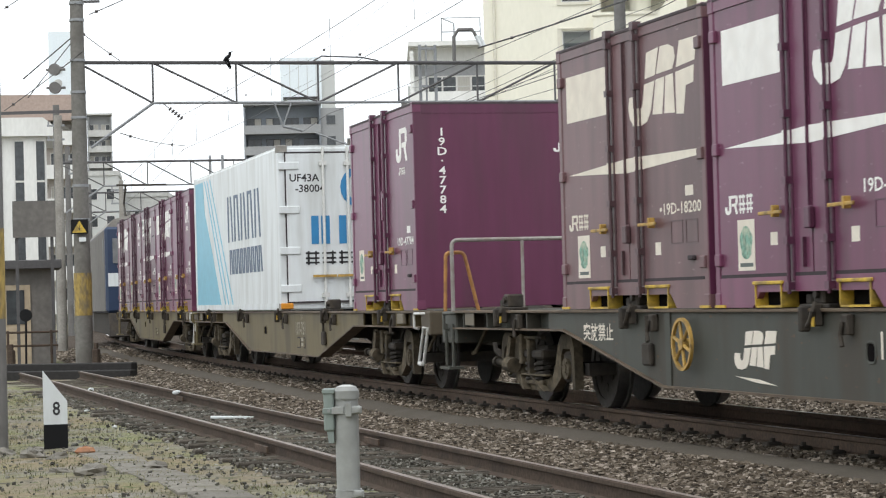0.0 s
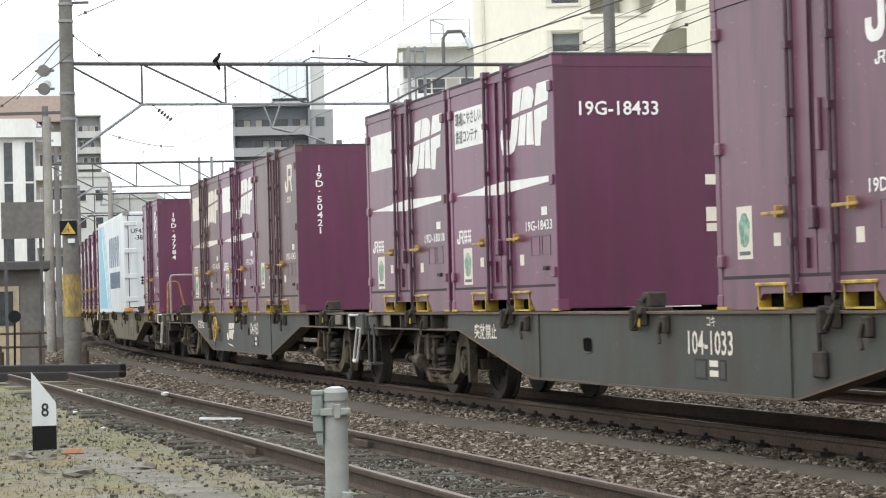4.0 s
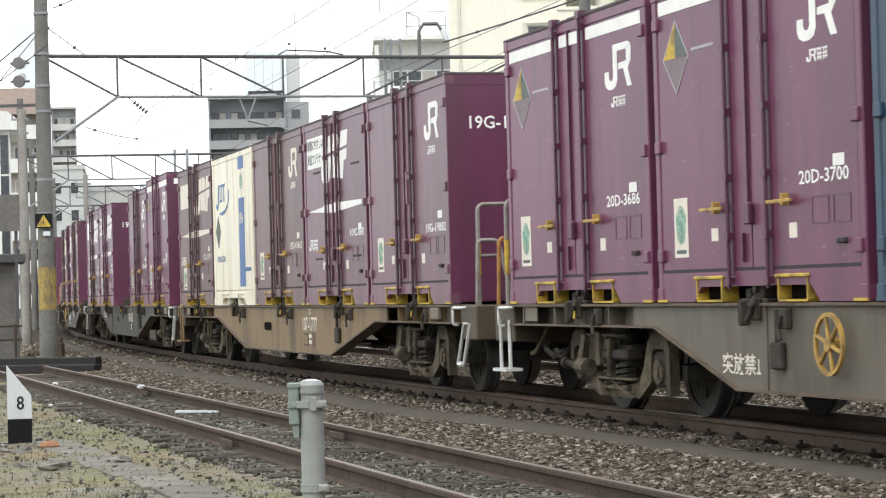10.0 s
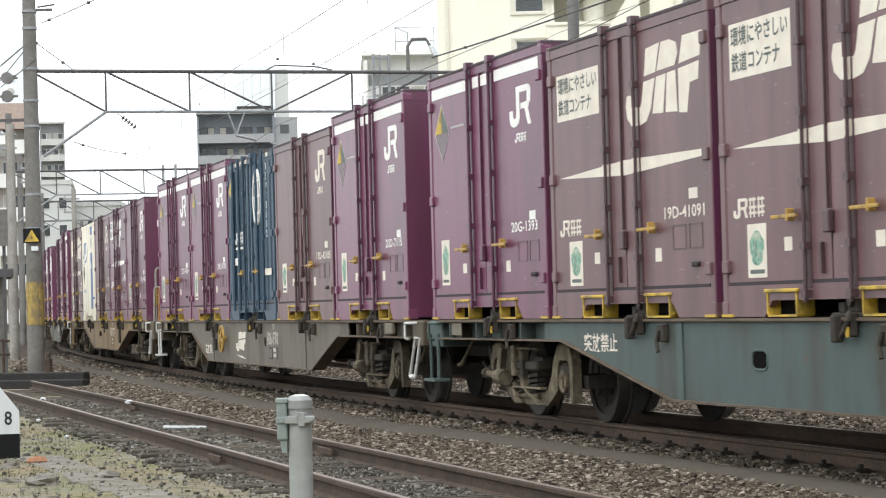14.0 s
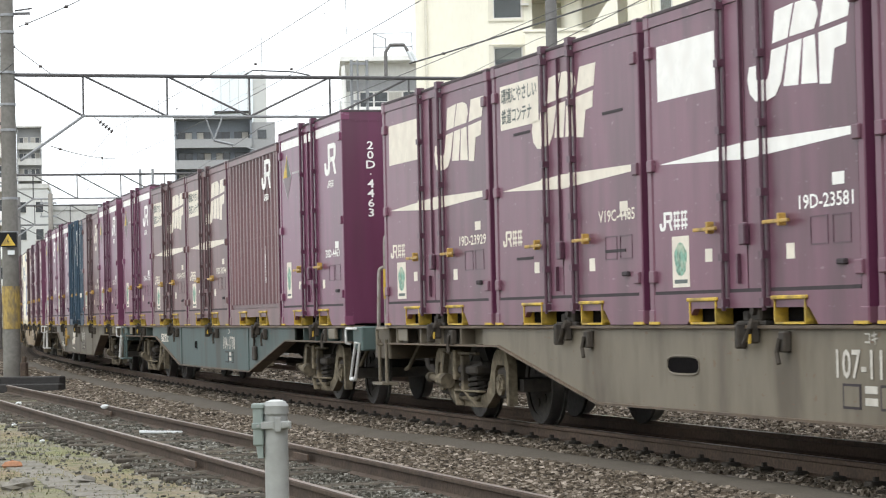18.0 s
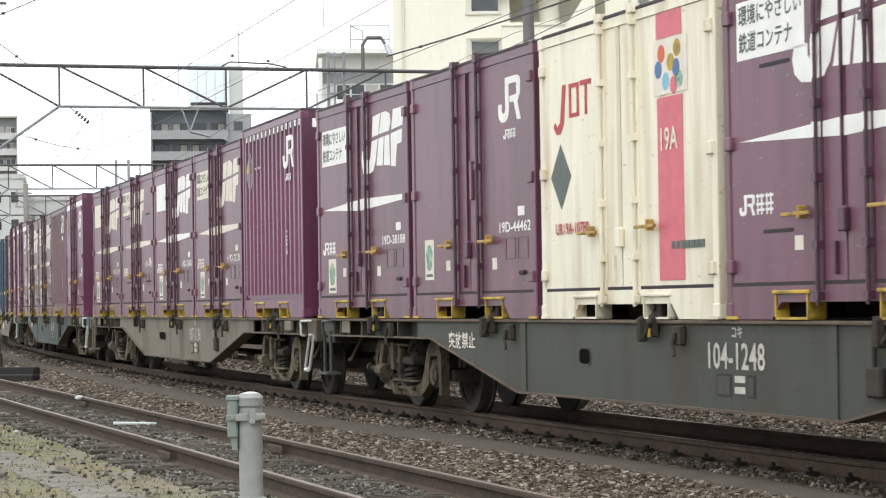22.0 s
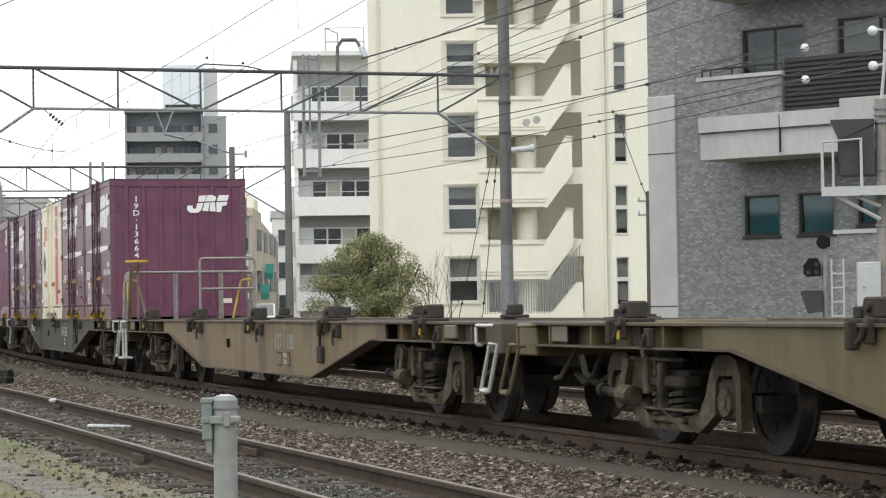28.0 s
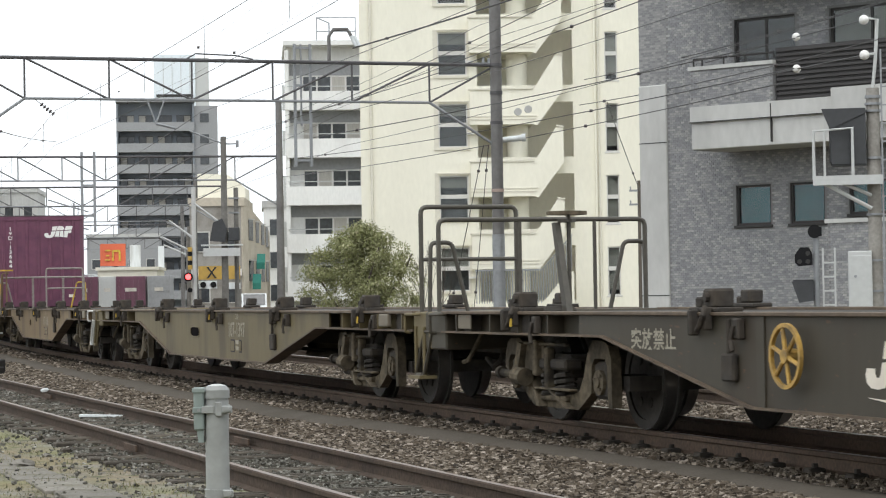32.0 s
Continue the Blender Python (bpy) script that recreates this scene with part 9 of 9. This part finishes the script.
for z in (4.6, 4.1, 3.2):
    part("clamp", MB().box(-0.25, 0.12, -0.1, 0.0, z, z + 0.06), M["beamgrey"], thin)
for x, y, z, dx, dz in ((-7.0, 87.9, 3.44, -0.95, 0.70), (-8.25, 100.0, 3.3, -1.1, 0.55), (-9.3, 112.0, 3.3, -1.1, 0.5)):
    arm = thing("bracket_arm", "pale steel bracket arm on a lineside post", "bracket", "bracket arms")
    part("tube", MB().cyl((x, y, z), (x + dx, y, z + dz), 0.045, 6), M["cabinet"], arm)
    part("post", MB().cyl((x + 0.04, y, -0.4), (x + 0.04, y, z + 1.0), 0.07, 8), M["polecon"], arm)
house("town_house", "narrow white town house behind the crossing", pose(-8.2, 165, 0, 0, 0, 3), 3.0, 8, 7.6, "whitewall", 3, 2)
house("town_house", "grey flat-roofed house beyond the line", pose(-44.0, 257.0, 0, 0, 0, 4), 6.2, 12, 13.3, "rawconc", 4, 3)
house("town_house", "grey house beyond the line", pose(-36.5, 290.0, 0, 0, 0, 4), 9.0, 12, 9.0, "greywall", 2, 4)
house("town_house", "pale concrete block far down the line", pose(-45.0, 246.5, 0, 0, 0, 8), 3.6, 12, 15.2, "cabinet", 5, 2)
low = house("low_shop", "low cream shop building with orange roof sign", pose(-18.1, 149.0, 0, 0, 0, 2), 3.8, 8, 3.1, "creamwall", 1, 2, "creamwall", 0.2)
sg = part("roof_sign", MB().box(-0.5, 1.2, 8.0, 8.4, 3.5, 5.0), M["orange"], low, "orange sign with pale bars")
for i, (a, b, c, d) in enumerate(((-0.15, 0.15, 3.85, 3.95), (-0.10, 0.12, 4.15, 4.25), (-0.15, 0.20, 4.5, 4.6), (0.30, 0.42, 3.85, 4.55), (0.42, 0.85, 4.45, 4.58), (0.75, 0.88, 3.85, 4.45))):
    part("sign_bar", MB().box(a, b, 7.9, 7.98, c, d), M["yellow"], sg)
part("white_sign", MB().box(1.5, 2.2, 8.0, 8.3, 3.4, 4.9), M["vanwhite"], low)
part("white_sign", MB().box(3.4, 3.8, 8.0, 8.3, 3.3, 4.8), M["vanwhite"], low)


def parked_container(x0, x1, y, paint, label):
    g = thing("storage_container", label, "container", "containers in the far yard", at=pose(x0, y, -0.3))
    w = x1 - x0
    part("body", MB().box(0, w, 0, 2.4, 0.3, 2.80, 0.03), M[paint], g)
    n = max(3, int(w / 0.25))
    for i in range(n):
        a = (i + 0.3) * w / n
        part("rib", MB().box(a, a + 0.09, -0.03, 0.01, 0.45, 2.65), M[paint], g)
    part("corner_post", MB().box(-0.02, 0.07, -0.04, 0.05, 0.3, 2.8), M[paint], g)
    part("corner_post", MB().box(w - 0.07, w + 0.02, -0.04, 0.05, 0.3, 2.8), M[paint], g)
    part("name_mark", MB().box(w * 0.3, w * 0.7, -0.036, -0.031, 1.95, 2.15), M["white_faded"], g)


for x0, x1, k, lab in ((-17.6, -15.72, "maroon", "maroon container standing in the far yard"), (-15.63, -14.73, "cabinet", "pale grey container standing in the far yard"),
                       (-14.66, -13.08, "maroon", "maroon container beside a grey one in the far yard"), (-12.92, -11.70, "greywall", "dull grey container standing in the far yard")):
    parked_container(x0, x1, 129.3, k, lab)


def small_van(x, y, a, paint, label):
    g = thing("van", label, "vehicle", at=pose(x, y, -0.3, 0, 0, a))
    part("body", MB().prism([(-1.7, 0.35), (1.7, 0.35), (1.7, 0.95), (1.35, 1.05), (0.95, 1.72), (-1.6, 1.75), (-1.7, 1.0)], "y", -0.72, 0.72), M[paint], g)
    part("windscreen", MB().prism([(1.36, 1.08), (0.98, 1.68), (1.0, 1.70), (1.40, 1.09)], "y", -0.62, 0.62), M["darkglass"], g)
    for s in (1, -1):
        part("side_window", MB().box(-1.2, 0.8, min(s * 0.715, s * 0.73), max(s * 0.715, s * 0.73), 1.15, 1.6), M["darkglass"], g)
        for xx in (-1.1, 1.1):
            part("wheel", MB().cyl((xx, s * 0.60, 0.28), (xx, s * 0.74, 0.28), 0.28, 14), M["signblack"], g)
        part("headlight", MB().box(1.69, 1.72, min(s * 0.4, s * 0.66), max(s * 0.4, s * 0.66), 0.62, 0.78), M["cabinet"], g)


small_van(-7.35, 135.0, -86, "vanwhite", "white van waiting at the level crossing")

# ---- left background: hut, boards, blocks ----
hut = thing("lineside_hut", "grey lineside hut with timber door and flat roof", "hut", at=pose(-13.9, 58.4, 0, 0, 0, 12))
part("wall", MB().box(0, 2.3, 0, 2.4, -0.4, 2.15), M["hutwall"], hut)
part("roof", MB().box(-0.2, 2.55, -0.3, 2.6, 2.15, 2.38, 0.02), M["beam"], hut)
dr = part("door", MB().box(1.05, 1.75, -0.05, 0.0, -0.3, 1.75), M["timberdoor"], hut, "pale timber door")
part("door_window", MB().box(1.15, 1.60, -0.07, -0.045, 0.75, 1.62), M["darkglass"], dr)
board = thing("notice_board", "grey blank board on posts above the hut", "sign", at=pose(-11.62, 56.8, 0, 0, 0, 12))
part("panel", MB().box(-0.55, 0.50, -0.04, 0.04, 2.90, 3.80), M["hutwall"], board)
part("post", MB().box(-0.5, -0.42, 0.04, 0.12, -0.4, 3.8).box(0.36, 0.44, 0.04, 0.12, -0.4, 3.8), M["beam"], board)
fence = thing("pipe_fence", "low rusty pipe fence in front of the hut", "fence", at=pose(-11.2, 51.0, 0, 0, 0, 10))
for z in (0.62, 0.32):
    part("pipe", MB().cyl((-2.0, 0, z), (1.2, 0, z), 0.025, 8), M["railrust"], fence)
for i in range(4):
    part("fence_post", MB().cyl((-1.8 + i * 0.95, 0, -0.4), (-1.8 + i * 0.95, 0, 0.66), 0.03, 8), M["railrust"], fence)
sw = thing("switch_stand", "dark ground lever stand beside the track", "lever", at=pose(-10.6, 50.5, 0))
part("lever", MB().cyl((0, 0, -0.3), (0.02, 0, 1.0), 0.025, 8).cyl((0.02, -0.02, 1.0), (0.02, 0.02, 1.0), 0.14, 12), M["signblack"], sw)

brown_block = balcony_block("apartment_building", "tan and brown apartment block with white balconies", pose(-46.5, 195.0, 0, 0, 0, 14), 10.2, 12, 6, 2.9, 0.8, "tanwall", "whitewall", "solid", 4, recess=1.2)
part("roof_band", MB().box(-0.3, 10.3, -0.25, 12, 17.2, 19.4), M["brownwall"], brown_block)
wb = thing("office_building", "white office building with tall dark window strips", "building", at=pose(-27.2, 117.0, 0, 0, 0, 12))
part("wall", MB().box(0, 3.85, 0.05, 10, -0.4, 10.0), M["whitewall"], wb)
part("roof", MB().prism([(-0.2, 9.95), (4.4, 9.95), (4.4, 10.35), (3.7, 10.9), (-0.2, 10.9)], "y", -0.35, 9), M["whitewall"], wb, "white overhanging roof edge")
for a, b in ((0.1, 0.6), (1.15, 1.6), (2.26, 2.70), (3.33, 3.74)):
    q = part("window_strip", MB().box(a, b, -0.02, 0.04, 1.0, 9.7), M["darkglass"], wb)
    for k in range(3):
        part("transom", MB().box(a, b, -0.04, -0.021, 2.8 + k * 2.4, 2.9 + k * 2.4), M["frame_alu"], q)
part("pilaster", MB().box(2.70, 3.33, -0.10, 0.048, -0.4, 9.8), M["whitewall"], wb)
apt = balcony_block("apartment_building", "distant white and grey apartment tower with balconies", pose(-82.2, 422.0, 0, 0, 0, 11), 5.6, 14, 12, 2.95, 0.8, "greywall", "whitewall", "solid", 2, recess=1.3)
apt2 = balcony_block("apartment_building", "distant grey apartment tower with pale balcony bands", pose(-76.4, 423.5, 0, 0, 0, 11), 4.2, 14, 12, 2.9, 0.8, "greywall", "rawconc", "solid", 2, recess=1.3)
tw = thing("tower_block", "pale distant tower with round signs", "building", at=pose(-100.5, 510.0, 0, 0, 0, 11))
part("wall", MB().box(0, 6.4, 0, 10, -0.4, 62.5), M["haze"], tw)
for z in (54.0, 51.0):
    part("round_sign", MB().cyl((2.0, -0.3, z), (2.0, 0.0, z), 0.9, 16), M["rawconc"], tw)


def far_tree(x, y, w, h, seed):
    g = thing("tree", "distant dull green tree", "tree", "distant trees", at=pose(x, y, -0.3))
    part("trunk", MB().cyl((0, 0, 0), (0.1, 0, h * 0.6), 0.14, 7, 0.05).cyl((0.05, 0, h * 0.35), (w * 0.25, 0, h * 0.7), 0.05, 5, 0.02).cyl((0.05, 0, h * 0.3), (-w * 0.25, 0.1, h * 0.65), 0.05, 5, 0.02), M["twig"], g)
    q = np.random.RandomState(seed)
    n = 900
    c = q.normal(0, 1, (n, 3)) * np.array((w * 0.24, w * 0.2, h * 0.17)) + np.array((0, 0, h * 0.68))
    u = q.normal(0, 1, (n, 3))
    v = q.normal(0, 1, (n, 3))
    s = 0.16
    vs = np.stack([c - u * s, c + v * s * 0.6, c + u * s, c - v * s * 0.6], 1).reshape(-1, 3)
    ob = new("crown", fast_mesh("crown", vs, np.arange(4 * n).reshape(-1, 4), M["leaf"]))
    ob.parent = g
    tagged(ob, kind="stuff")


far_tree(-37.0, 240.0, 6.0, 6.0, 3)


# ---- plain unseen wall behind the camera, added to block low sky light ----
unseen_wall = new("wall_street", MB().box(-60, 70, -9.3, -9.0, -0.4, 6.3).box(-60, 70, -9.36, -8.94, 6.3, 6.45).mesh("wall_street", M["concrete"]))
tagged(unseen_wall, "unseen plain concrete wall added behind the camera to cut low sky light", "wall", kind="structure")


# ---- what moves: wagons and their loads along the line, wheelsets turning ----
def motions():
    ts = [k * 0.5 for k in range(65)]
    for ob, i, off, z in MOVERS:
        walk(ob, [(t, wagon_pose(i, t) @ pose(off, 0, z)) for t in ts])
    fine = [k * 0.1 for k in range(321)]
    turn = [math.degrees(travelled(t) / WR) for t in fine]
    perch = (-6.56, 55.09, 7.02)
    rest = pose(*perch, 0, -42, 15)
    away = [(0.0, rest), (7.2, rest), (7.4, pose(-6.60, 54.9, 7.12, 0, 5, 20)), (7.6, pose(-6.4, 54.95, 6.95, 10, 20, 0)), (7.8, pose(-5.95, 55.4, 6.55, 25, 25, -10)),
            (8.3, pose(-4.4, 56.6, 5.6, 15, 15, -20)), (9.2, pose(0.6, 61.0, 4.2, 0, 5, -25)), (11.0, pose(12.0, 74.0, 4.4, 0, 0, -30)), (32.0, pose(150.0, 240.0, 14.0, 0, 0, -35))]
    walk(CROW, away)
    for s, w in zip((1, -1), CROW_WINGS):
        folded = pose(-0.02, s * 0.035, 0.02, s * -78, 0, s * 62)
        beat = [(0.0, folded), (7.2, folded)]
        for k in range(0, 245):
            beat.append((7.4 + k * 0.1, pose(0, 0, 0.01, s * (38 if k % 2 else -30), 0, 0)))
        walk(w, beat)
    for w, ax in WHEELS:
        walk(w, [(t, pose(ax, 0, WR, 0, a, 0)) for t, a in zip(fine, turn)])


motions()
